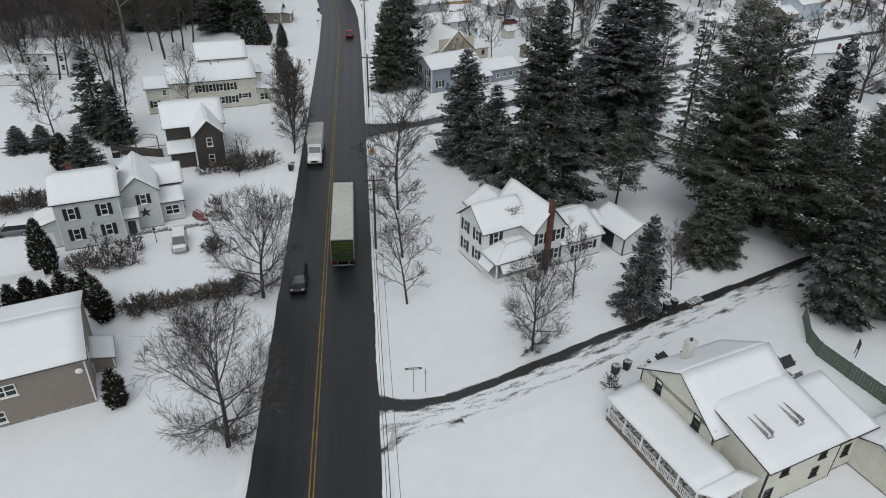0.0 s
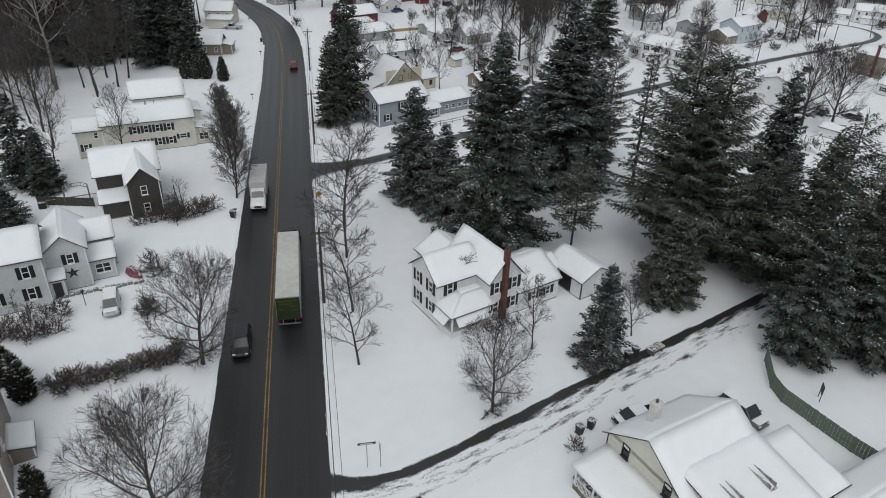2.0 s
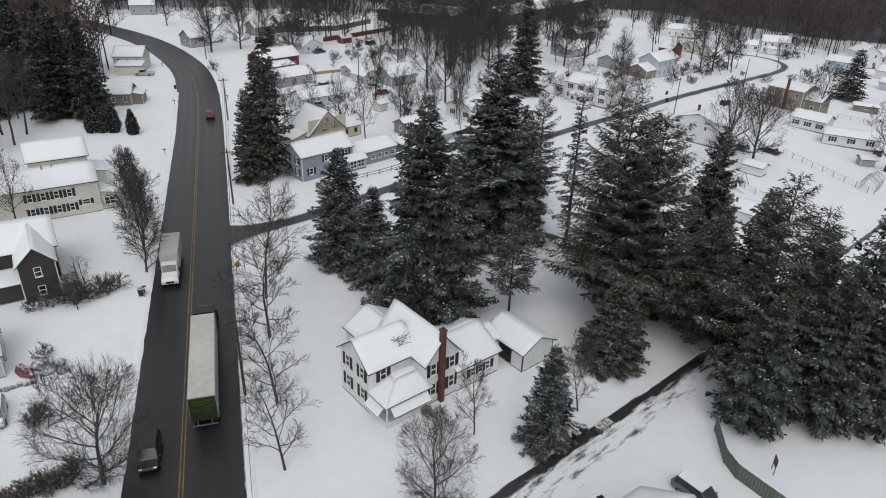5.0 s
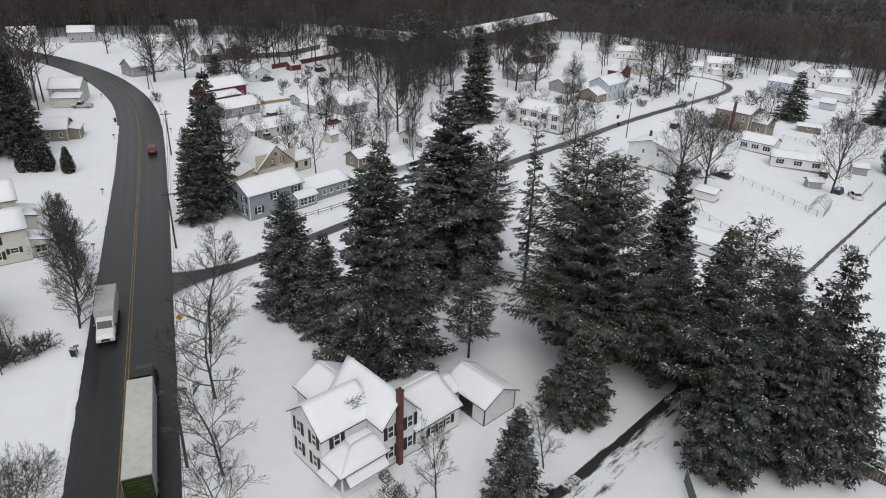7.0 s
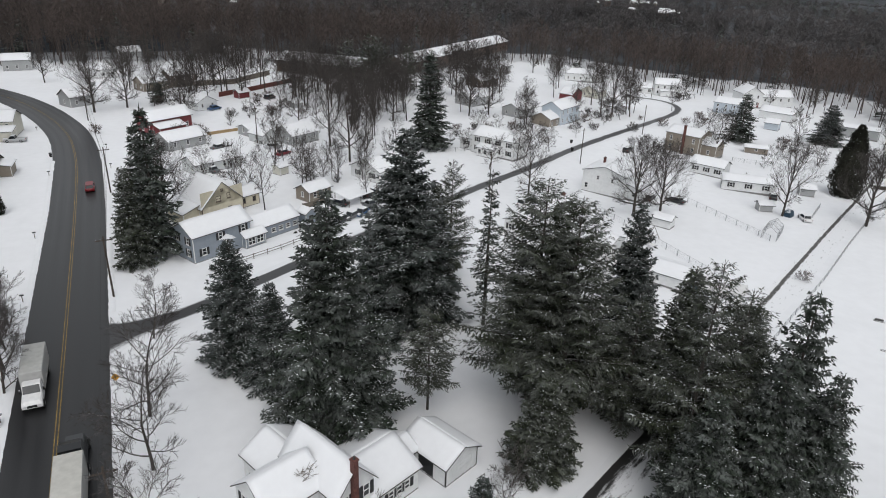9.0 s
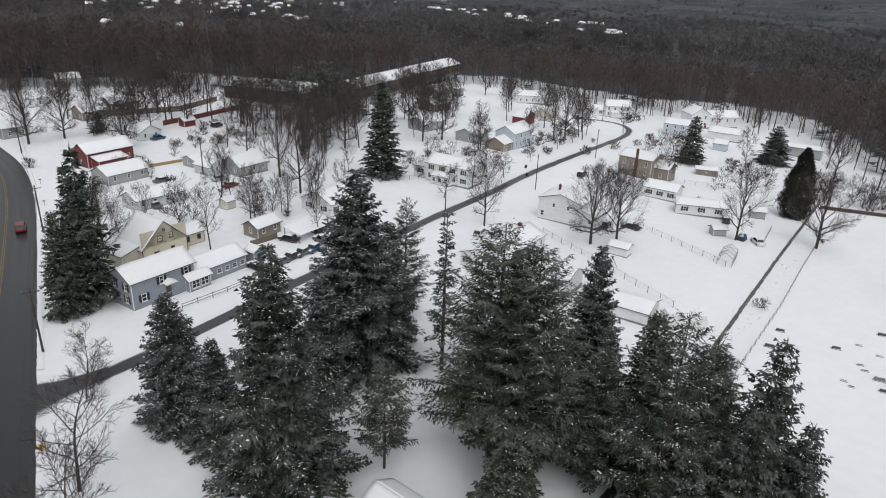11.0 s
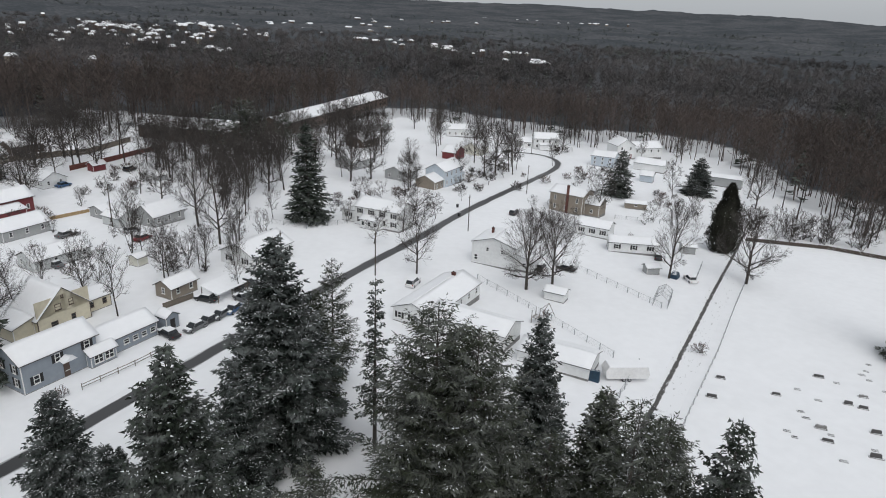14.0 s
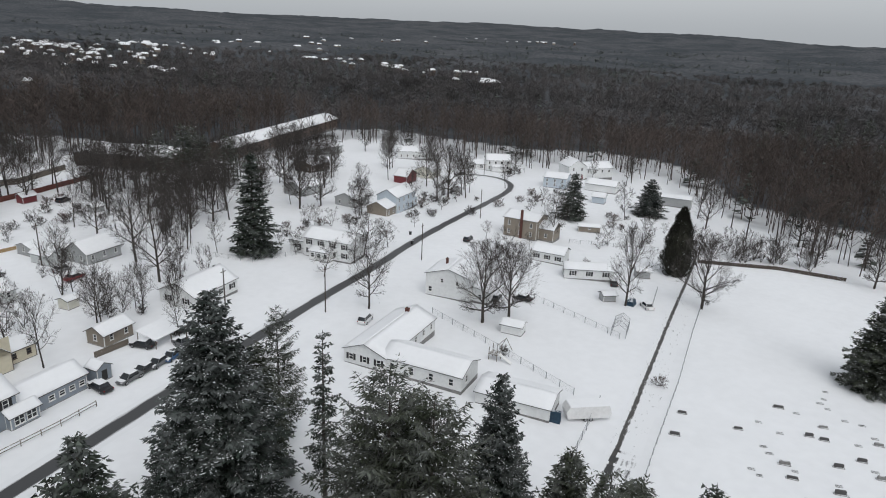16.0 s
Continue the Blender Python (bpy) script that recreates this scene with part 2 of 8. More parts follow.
class Build:
    """Collects corners and faces for one mesh."""

    def __init__(self):
        self.v, self.f, self.m = [], [], []

    def add(self, verts, faces, k=0):
        o = len(self.v)
        self.v.extend(tuple(p) for p in verts)
        self.f.extend(tuple(i + o for i in fa) for fa in faces)
        self.m.extend([k] * len(faces))
        return self

    def box(self, x0, y0, z0, x1, y1, z1, k=0):
        p = [(x0, y0, z0), (x1, y0, z0), (x1, y1, z0), (x0, y1, z0), (x0, y0, z1), (x1, y0, z1), (x1, y1, z1), (x0, y1, z1)]
        return self.add(p, [(0, 3, 2, 1), (4, 5, 6, 7), (0, 1, 5, 4), (1, 2, 6, 5), (2, 3, 7, 6), (3, 0, 4, 7)], k)

    def soft_box(self, x0, y0, z0, x1, y1, z1, c=0.05, k=0):
        """A box with chamfered edges."""
        rings = []
        for z, i in ((z0, c), (z0 + c, 0.0), (z1 - c, 0.0), (z1, c)):
            a, b, d, e = x0 + i, y0 + i, x1 - i, y1 - i
            q = c * 0.8
            rings.append([(a + q, b, z), (d - q, b, z), (d, b + q, z), (d, e - q, z), (d - q, e, z), (a + q, e, z), (a, e - q, z), (a, b + q, z)])
        return self.rings(rings, k)

    def rings(self, rings, k=0, caps=True):
        n = len(rings[0])
        p = [q for r in rings for q in r]
        f = [(i * n + j, i * n + (j + 1) % n, (i + 1) * n + (j + 1) % n, (i + 1) * n + j) for i in range(len(rings) - 1) for j in range(n)]
        if caps:
            f += [tuple(range(n - 1, -1, -1)), tuple(range((len(rings) - 1) * n, len(rings) * n))]
        return self.add(p, f, k)

    def tube(self, a, b, r0, r1, n=6, k=0, caps=True):
        a, b = Vector(a), Vector(b)
        d = (b - a).normalized()
        s = d.orthogonal().normalized()
        t = d.cross(s)
        return self.rings([[c + (s * math.cos(6.2832 * i / n) + t * math.sin(6.2832 * i / n)) * r for i in range(n)] for c, r in ((a, r0), (b, r1))], k, caps)

    def mesh(self, name, mats, smooth=False):
        me = bpy.data.meshes.new(name)
        me.from_pydata(self.v, [], self.f)
        for mt in mats if isinstance(mats, (list, tuple)) else [mats]:
            me.materials.append(mt)
        me.polygons.foreach_set("material_index", self.m)
        if smooth:
            me.polygons.foreach_set("use_smooth", [True] * len(self.f))
        me.update()
        return me


def part(name, made, mats, parent, label="", smooth=False, m=None):
    me = made.mesh(name, mats, smooth) if isinstance(made, Build) else made
    ob = new(name, me)
    ob.parent = parent
    if m is not None:
        ob.matrix_local = m
    if label:
        ob["label"] = label
    return ob


def thing(name, x, y, rz=0.0, label="", category="", group="", z=None, kind=""):
    ob = new(name)
    ob.empty_display_size = 0.3
    ob.matrix_world = pose(x, y, g(x, y) if z is None else z, 0, 0, rz)
    return tagged(ob, label, category, group, kind)


def solid(name, made, mats, x, y, rz=0.0, label="", category="", group="", z=None, kind="", smooth=False):
    me = made.mesh(name, mats, smooth) if isinstance(made, Build) else made
    ob = new(name, me)
    ob.matrix_world = pose(x, y, g(x, y) if z is None else z, 0, 0, rz)
    return tagged(ob, label, category, group, kind)


# ---- houses ----
SHARED = {}


def shared(key, make):
    if key not in SHARED:
        SHARED[key] = make()
    return SHARED[key]


def window_meshes(w, h, fm):
    def bars():
        b = Build()
        t = 0.09
        xs = [-w / 2, -w / 2 + t] + ([-0.05, 0.05] if w > 1.3 else []) + [w / 2 - t, w / 2]
        zs = [0, t, h * 0.5 - 0.03, h * 0.5 + 0.03, h - t, h]
        nx, nz = len(xs), len(zs)
        v = [(x, y, z) for y in (-0.05, 0.1) for z in zs for x in xs]
        full = {(i, j) for i in range(nx - 1) for j in range(nz - 1) if i % 2 == 0 or j % 2 == 0}
        f = []
        for i, j in full:
            c = [j * nx + i, j * nx + i + 1, (j + 1) * nx + i + 1, (j + 1) * nx + i]
            o = nx * nz
            f += [tuple(c), tuple(k + o for k in reversed(c))]
            for (di, dj), (p, q) in (((0, -1), (0, 1)), ((1, 0), (1, 2)), ((0, 1), (2, 3)), ((-1, 0), (3, 0))):
                if (i + di, j + dj) not in full:
                    f.append((c[q], c[p], c[p] + o, c[q] + o))
        b.add(v, f)
        return b.mesh("window", fm)

    def pane():
        return Build().box(-w / 2 + 0.08, 0.035, 0.08, w / 2 - 0.08, 0.05, h - 0.08).mesh("pane", GLASS)

    return shared(("win", w, h, fm.name), bars), shared(("pane", w, h), pane)


def shutter_mesh(h, sm):
    def make():
        b = Build()
        b.box(-0.22, -0.045, 0, -0.16, 0, h).box(0.16, -0.045, 0, 0.22, 0, h).box(-0.16, -0.045, 0, 0.16, 0, 0.07).box(-0.16, -0.045, h - 0.07, 0.16, 0, h)
        k = int(h / 0.16)
        for i in range(k):
            z = 0.07 + (h - 0.14) * i / k
            b.box(-0.16, -0.03, z + 0.015, 0.16, 0, z + (h - 0.14) / k)
        return b.mesh("shutter", sm)
    return shared(("sh", h, sm.name), make)


def wall_sheet(b, p, q, z0, z1, holes, apex=None, th=0.16):
    """One wall from p to q, outside on the right, with openings (s0, s1, h0, h1); apex: (s, height) of a gable."""
    p, q = Vector(p), Vector(q)
    d = (q - p).normalized()
    out = Vector((d.y, -d.x))
    ln = (q - p).length

    def P(s, z, o=0.0):
        w = p + d * s - out * o
        return (w.x, w.y, z)

    ss = sorted({0.0, ln, *[x for h in holes for x in h[:2]]})
    zs = sorted({z0, z1, *[x for h in holes for x in h[2:]]})
    for a, c in zip(ss, ss[1:]):
        for e, f in zip(zs, zs[1:]):
            ms, mz = (a + c) / 2, (e + f) / 2
            if any(h[0] < ms < h[1] and h[2] < mz < h[3] for h in holes):
                continue
            b.add([P(a, e), P(c, e), P(c, f), P(a, f)], [(0, 1, 2, 3)])
            b.add([P(a, e, th), P(c, e, th), P(c, f, th), P(a, f, th)], [(3, 2, 1, 0)])
    for s0, s1, h0, h1 in holes:
        o = [P(s0, h0), P(s1, h0), P(s1, h1), P(s0, h1), P(s0, h0, th), P(s1, h0, th), P(s1, h1, th), P(s0, h1, th)]
        b.add(o, [(0, 4, 5, 1), (1, 5, 6, 2), (2, 6, 7, 3), (3, 7, 4, 0)])
    if apex:
        b.add([P(0, z1), P(ln, z1), P(apex[0], apex[1])], [(0, 1, 2)])
        b.add([P(0, z1, th), P(ln, z1, th), P(apex[0], apex[1], th)], [(2, 1, 0)])


def slope(b, s, corners, t0, t1, n=8, m=5, round_edge=0.0, bumpy=0.0, seed=0):
    """A roof slope over four corners (eave a, eave b, ridge b, ridge a), from t0 to t1 above that plane."""
    a, c, d, e = [Vector(x) for x in corners]
    top, low = [], []
    for i in range(n + 1):
        for j in range(m + 1):
            u, v = i / n, j / m
            w = (a * (1 - u) + c * u) * (1 - v) + (e * (1 - u) + d * u) * v
            ed = min(u, 1 - u) * (c - a).length
            ev = v * (e - a).length
            k = 1.0
            if round_edge:
                k = min(1.0, 0.35 + min(ed, ev) / round_edge)
            h = t0 + (t1 - t0) * k + bumpy * noise.noise(Vector((w.x * 0.8 + seed, w.y * 0.8, seed)))
            top.append((w.x, w.y, w.z + max(h, t0 + 0.01)))
            low.append((w.x, w.y, w.z + t0))
    k = m + 1
    q = [(i * k + j, (i + 1) * k + j, (i + 1) * k + j + 1, i * k + j + 1) for i in range(n) for j in range(m)]
    o = len(top)
    border = [i * k for i in range(n + 1)] + [n * k + j for j in range(1, m + 1)] + [i * k + m for i in range(n - 1, -1, -1)] + [j for j in range(m - 1, 0, -1)]
    sides = [(border[i], border[i] + o, border[(i + 1) % len(border)] + o, border[(i + 1) % len(border)]) for i in range(len(border))]
    b.add(top + low, q + [tuple(x + o for x in reversed(f)) for f in q] + sides)


def block(house, r, eave, ridge, axis="u", wall=None, trim=None, wins=(), shut=None, over=0.35, roof="gable", z0=-0.6, snow=0.2, seed=0, doors=(), base=True, bare=False):
    """One volume of a house over r = (u0, v0, u1, v1). roof: gable (ridge along axis) or shed (high side N, S, E or W in axis).
    wins: (side, place along the wall, sill height, width, height, shutters)."""
    u0, v0, u1, v1 = r
    trim = trim or TRIM
    corner = {"S": ((u0, v0), (u1, v0)), "E": ((u1, v0), (u1, v1)), "N": ((u1, v1), (u0, v1)), "W": ((u0, v1), (u0, v0))}
    b = Build()
    for side, (p, q) in corner.items():
        ln = (Vector(q) - Vector(p)).length
        holes = []
        for w in wins:
            if w[0] == side:
                holes.append((w[1] * ln - w[3] / 2, w[1] * ln + w[3] / 2, w[2], w[2] + w[4]))
        for dd in doors:
            if dd[0] == side:
                holes.append((dd[1] * ln - dd[2] / 2, dd[1] * ln + dd[2] / 2, 0.1, 0.1 + dd[3]))
        apex, z1 = None, eave
        if roof == "gable" and ((axis == "u" and side in "EW") or (axis == "v" and side in "NS")):
            apex = (ln / 2, ridge)
        if roof == "shed":
            if side == axis:
                z1 = ridge
            elif side != {"N": "S", "S": "N", "E": "W", "W": "E"}[axis]:
                first = {"N": "E", "S": "W", "E": "S", "W": "N"}[axis]
                apex = (ln if side == first else 0.0, ridge)
        wall_sheet(b, p, q, z0, z1, holes, apex)
    part("wall", b, wall, house)
    # corner boards
    cbm = shared(("corner", round(eave - z0, 2), trim.name), lambda: Build().box(-0.06, -0.06, 0, 0.06, 0.06, eave - 0.03 - z0).mesh("corner_board", trim))
    for x, y in ((u0, v0), (u1, v0), (u1, v1), (u0, v1)):
        sx, sy = (-1 if x == u0 else 1), (-1 if y == v0 else 1)
        part("corner_board", cbm, None, house, m=pose(x - sx * 0.04, y - sy * 0.04, z0))
    # roof planes
    o = over
    fb = Build()
    if roof == "gable":
        if axis == "u":
            k = (ridge - eave) / ((v1 - v0) / 2)
            mid = (v0 + v1) / 2
            planes = [[(u0 - o, v0 - o, eave - k * o), (u1 + o, v0 - o, eave - k * o), (u1 + o, mid, ridge), (u0 - o, mid, ridge)],
                      [(u1 + o, v1 + o, eave - k * o), (u0 - o, v1 + o, eave - k * o), (u0 - o, mid, ridge), (u1 + o, mid, ridge)]]
        else:
            k = (ridge - eave) / ((u1 - u0) / 2)
            mid = (u0 + u1) / 2
            planes = [[(u0 - o, v1 + o, eave - k * o), (u0 - o, v0 - o, eave - k * o), (mid, v0 - o, ridge), (mid, v1 + o, ridge)],
                      [(u1 + o, v0 - o, eave - k * o), (u1 + o, v1 + o, eave - k * o), (mid, v1 + o, ridge), (mid, v0 - o, ridge)]]
    else:
        e0, e1 = {"N": (v1 - v0,) * 2, "S": (v1 - v0,) * 2, "E": (u1 - u0,) * 2, "W": (u1 - u0,) * 2}[axis]
        k = (ridge - eave) / e0
        lo, hi = eave - k * o, ridge
        planes = [{"N": [(u0 - o, v0 - o, lo), (u1 + o, v0 - o, lo), (u1 + o, v1, hi), (u0 - o, v1, hi)],
                   "S": [(u1 + o, v1 + o, lo), (u0 - o, v1 + o, lo), (u0 - o, v0, hi), (u1 + o, v0, hi)],
                   "E": [(u0 - o, v1 + o, lo), (u0 - o, v0 - o, lo), (u1, v0 - o, hi), (u1, v1 + o, hi)],
                   "W": [(u1 + o, v0 - o, lo), (u1 + o, v1 + o, lo), (u0, v1 + o, hi), (u0, v0 - o, hi)]}[axis]]
    for i, pl in enumerate(planes):
        rb = Build()
        slope(rb, 0, pl, 0.03, 0.13, 1, 1)
        part("roof", rb, SHINGLE if trim is not DARK_TRIM else DARK_TRIM, house)
        if not bare:
            ctr = sum((Vector(x) for x in pl), Vector()) / 4
            inset = [tuple(Vector(x) + (ctr - Vector(x)).normalized() * 0.05 if n < 2 else x) for n, x in enumerate(pl)]
            sb = Build()
            slope(sb, 0, inset, 0.134, 0.134 + snow, 10, 6, 0.35, 0.05, seed + i * 3.7)
            part("snow_cover", sb, ROOF_SNOW, house, "smooth layer of fresh snow", smooth=True)
    # windows and doors
    for side, f, sill, w, h, sh in wins:
        p, q = [Vector(x) for x in corner[side]]
        d = (q - p).normalized()
        at = p + (q - p) * f
        a = math.degrees(math.atan2(d.y, d.x))
        wm, pm = window_meshes(w, h, trim)
        win = part("window", wm, None, house, m=pose(at.x, at.y, sill, 0, 0, a))
        part("pane", pm, None, win)
        part("sill", shared(("sill", w, trim.name), lambda w=w: Build().box(-w / 2 - 0.06, -0.12, -0.07, w / 2 + 0.06, 0.02, -0.003).mesh("sill", trim)), None, win)
        if sh and shut:
            sm = shutter_mesh(h, shut)
            for s in (-1, 1):
                c = at + d * s * (w / 2 + 0.24)
                part("shutter", sm, None, house, m=pose(c.x + d.y * 0.004, c.y - d.x * 0.004, sill, 0, 0, a))
    for side, f, w, h, dm in doors:
        p, q = [Vector(x) for x in corner[side]]
        d = (q - p).normalized()
        at = p + (q - p) * f
        a = math.degrees(math.atan2(d.y, d.x))

        def leaf(w=w, h=h, dm=dm):
            db = Build().box(-w / 2, 0.04, 0, w / 2, 0.09, h)
            for i in range(2 if w < 1.5 else 4):
                zz = 0.15 + (h - 0.2) * i / (2 if w < 1.5 else 4)
                db.box(-w / 2 + 0.12, 0.02, zz, w / 2 - 0.12, 0.04, zz + (h - 0.3) / (2 if w < 1.5 else 4))
            return db.mesh("door", dm)
        part("door", shared(("door", w, h, dm.name), leaf), None, house, m=pose(at.x, at.y, 0.1, 0, 0, a))
    if base:
        fb.box(u0 - 0.03, v0 - 0.03, z0 - 0.5, u1 + 0.03, v1 + 0.03, 0.12)
        part("foundation", fb, STONE, house)


def row_of(side, n, sills, w=0.85, h=1.4, sh=True, a=0.0, z=1.0):
    """Evenly spread windows on one wall, for each storey's sill height."""
    return [(side, a + (z - a) * (i + 0.5) / n, s, w, h, sh) for s in sills for i in range(n)]


def chimney(house, u, v, z0, z1, w=0.55, d=0.55, mt=None):
    b = Build().box(u - w / 2, v - d / 2, z0, u + w / 2, v + d / 2, z1).box(u - w / 2 - 0.06, v - d / 2 - 0.06, z1, u + w / 2 + 0.06, v + d / 2 + 0.06, z1 + 0.14)
    c = part("chimney", b, mt or BRICK, house, "brick chimney")
    part("flue", Build().tube((u, v, z1 + 0.1), (u, v, z1 + 0.4), 0.13, 0.12, 8), DARK_STONE, c)


def post_row(house, pts, z0, z1, mt, rails=True, r=0.06, baluster=True, gap=0.14, rail_h=0.9):
    """Porch posts at the points, with a railing of rails and balusters between them."""
    pm = Build().box(-r, -r, 0, r, r, z1 - z0).mesh("post", mt)
    bm_ = Build().box(-0.02, -0.02, 0, 0.02, 0.02, rail_h - 0.14).mesh("baluster", mt)
    for x, y in pts:
        part("post", pm, None, house, m=pose(x, y, z0))
    if not rails:
        return
    for (x0, y0), (x1, y1) in zip(pts, pts[1:]):
        ln, a = math.hypot(x1 - x0, y1 - y0), math.degrees(math.atan2(y1 - y0, x1 - x0))
        rb = Build().box(r, -0.04, rail_h - 0.06, ln - r, 0.04, rail_h).box(r, -0.03, 0.08, ln - r, 0.03, 0.14)
        rail = part("railing", rb, mt, house, m=pose(x0, y0, z0, 0, 0, a))
        if baluster:
            k = int(ln / gap)
            for i in range(1, k):
                part("baluster", bm_, None, rail, m=pose(ln * i / k, 0, 0.14))


# ---- the land: one sheet to the far hills ----
CLEARED = [(-95, -60), (-78, 158), (-47, 177), (-30, 188), (-24, 236), (-62, 330), (-20, 352), (30, 345), (52, 335), (72, 318), (84, 300), (60, 285), (96, 282), (128, 300), (160, 320), (195, 345), (232, 350), (250, 300), (264, 268),
           (296, 248), (300, 215), (275, 178), (240, 148), (232, 100), (250, 40), (260, -60)]


def cleared(x, y):
    inside = False
    for (x0, y0), (x1, y1) in zip(CLEARED, CLEARED[1:] + CLEARED[:1]):
        if (y0 > y) != (y1 > y) and x < (x1 - x0) * (y - y0) / (y1 - y0) + x0:
            inside = not inside
    return inside


def land():
    cx, cy = 20.0, 30.0
    angs = [radians(a) for a in np.concatenate([np.arange(-45, 90, 0.4), np.arange(90, 315, 5.0)])]
    radii = list(np.concatenate([np.arange(4, 120, 8.0), np.arange(120, 420, 7.0), 420 * 1.016 ** np.arange(0, 156)]))
    radii = [r for r in radii if r < 4800] + [4850.0]
    v, cover = [(cx, cy, g(cx, cy))], [0.0]
    for r in radii:
        for a in angs:
            x, y = cx + r * math.sin(a), cy + r * math.cos(a)
            z = g(x, y)
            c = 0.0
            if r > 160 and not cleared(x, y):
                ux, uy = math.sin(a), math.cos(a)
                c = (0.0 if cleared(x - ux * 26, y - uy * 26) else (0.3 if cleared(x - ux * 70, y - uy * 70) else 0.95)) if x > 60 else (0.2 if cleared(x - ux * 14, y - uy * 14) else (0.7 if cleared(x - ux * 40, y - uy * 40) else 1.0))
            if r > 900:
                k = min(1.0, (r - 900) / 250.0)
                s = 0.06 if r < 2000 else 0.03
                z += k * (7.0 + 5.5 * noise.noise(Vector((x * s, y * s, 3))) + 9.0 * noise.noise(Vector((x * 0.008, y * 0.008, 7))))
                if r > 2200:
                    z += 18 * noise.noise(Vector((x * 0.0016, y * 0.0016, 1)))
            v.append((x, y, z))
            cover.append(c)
    n = len(angs)
    f = [(0, 1 + (j + 1) % n, 1 + j) for j in range(n)]
    for i in range(len(radii) - 1):
        o, q = 1 + i * n, 1 + (i + 1) * n
        f += [(o + j, o + (j + 1) % n, q + (j + 1) % n, q + j) for j in range(n)]
    me = bpy.data.meshes.new("ground")
    me.from_pydata(v, [], f)
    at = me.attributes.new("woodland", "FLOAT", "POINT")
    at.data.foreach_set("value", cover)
    me.polygons.foreach_set("use_smooth", [True] * len(f))
    # snow in the open; leaf litter under the woods, coloured blue-grey with distance haze
    m = mat("snow_and_hazed_woodland", (0.84, 0.85, 0.87), 0.8, var=0.02, scale=0.5, bump=0.4, bscale=0.9, spec=0.0)
    nd, l = m.node_tree.nodes, m.node_tree.links
    b = nd["Principled BSDF"]
    snow_col = b.inputs["Base Color"].links[0].from_socket
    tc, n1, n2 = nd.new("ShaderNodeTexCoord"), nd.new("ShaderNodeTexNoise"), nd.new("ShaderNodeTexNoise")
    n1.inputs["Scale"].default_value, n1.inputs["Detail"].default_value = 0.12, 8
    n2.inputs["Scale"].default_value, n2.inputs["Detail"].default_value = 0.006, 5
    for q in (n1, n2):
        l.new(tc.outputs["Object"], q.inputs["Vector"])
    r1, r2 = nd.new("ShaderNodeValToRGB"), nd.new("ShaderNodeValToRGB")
    # blue-grey tones that carry the haze of the far wooded hills
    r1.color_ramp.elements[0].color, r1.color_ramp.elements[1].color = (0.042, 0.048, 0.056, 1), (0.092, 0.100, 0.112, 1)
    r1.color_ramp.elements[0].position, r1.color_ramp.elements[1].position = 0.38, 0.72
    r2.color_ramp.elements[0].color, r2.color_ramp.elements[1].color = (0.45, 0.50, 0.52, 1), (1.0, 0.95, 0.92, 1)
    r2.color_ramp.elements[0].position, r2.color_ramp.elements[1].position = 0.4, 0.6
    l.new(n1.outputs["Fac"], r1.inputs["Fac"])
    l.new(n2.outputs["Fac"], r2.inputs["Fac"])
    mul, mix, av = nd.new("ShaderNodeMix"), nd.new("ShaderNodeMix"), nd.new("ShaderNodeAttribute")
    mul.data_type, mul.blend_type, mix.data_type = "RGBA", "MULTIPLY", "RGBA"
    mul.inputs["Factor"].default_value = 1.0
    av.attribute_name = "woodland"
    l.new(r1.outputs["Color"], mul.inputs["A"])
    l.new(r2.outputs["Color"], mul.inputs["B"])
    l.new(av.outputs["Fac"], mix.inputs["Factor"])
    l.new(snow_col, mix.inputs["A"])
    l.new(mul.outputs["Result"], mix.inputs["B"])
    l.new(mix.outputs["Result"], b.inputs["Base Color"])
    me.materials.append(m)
    ob = new("ground", me)
    return tagged(ob, "snow-covered ground running into far wooded hills", "ground", kind="structure")


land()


def resample(pts, step):
    out = [Vector(pts[0])]
    for a, b in zip(pts, pts[1:]):
        a, b = Vector(a), Vector(b)
        k = max(1, int((b - a).length / step))
        out += [a + (b - a) * (i + 1) / k for i in range(k)]
    return out


def smooth_line(pts, rounds=3):
    pts = [Vector(p) for p in pts]
    for _ in range(rounds):
        q = [pts[0]]
        for a, b in zip(pts, pts[1:]):
            q += [a * 0.75 + b * 0.25, a * 0.25 + b * 0.75]
        pts = q + [pts[-1]]
    return pts


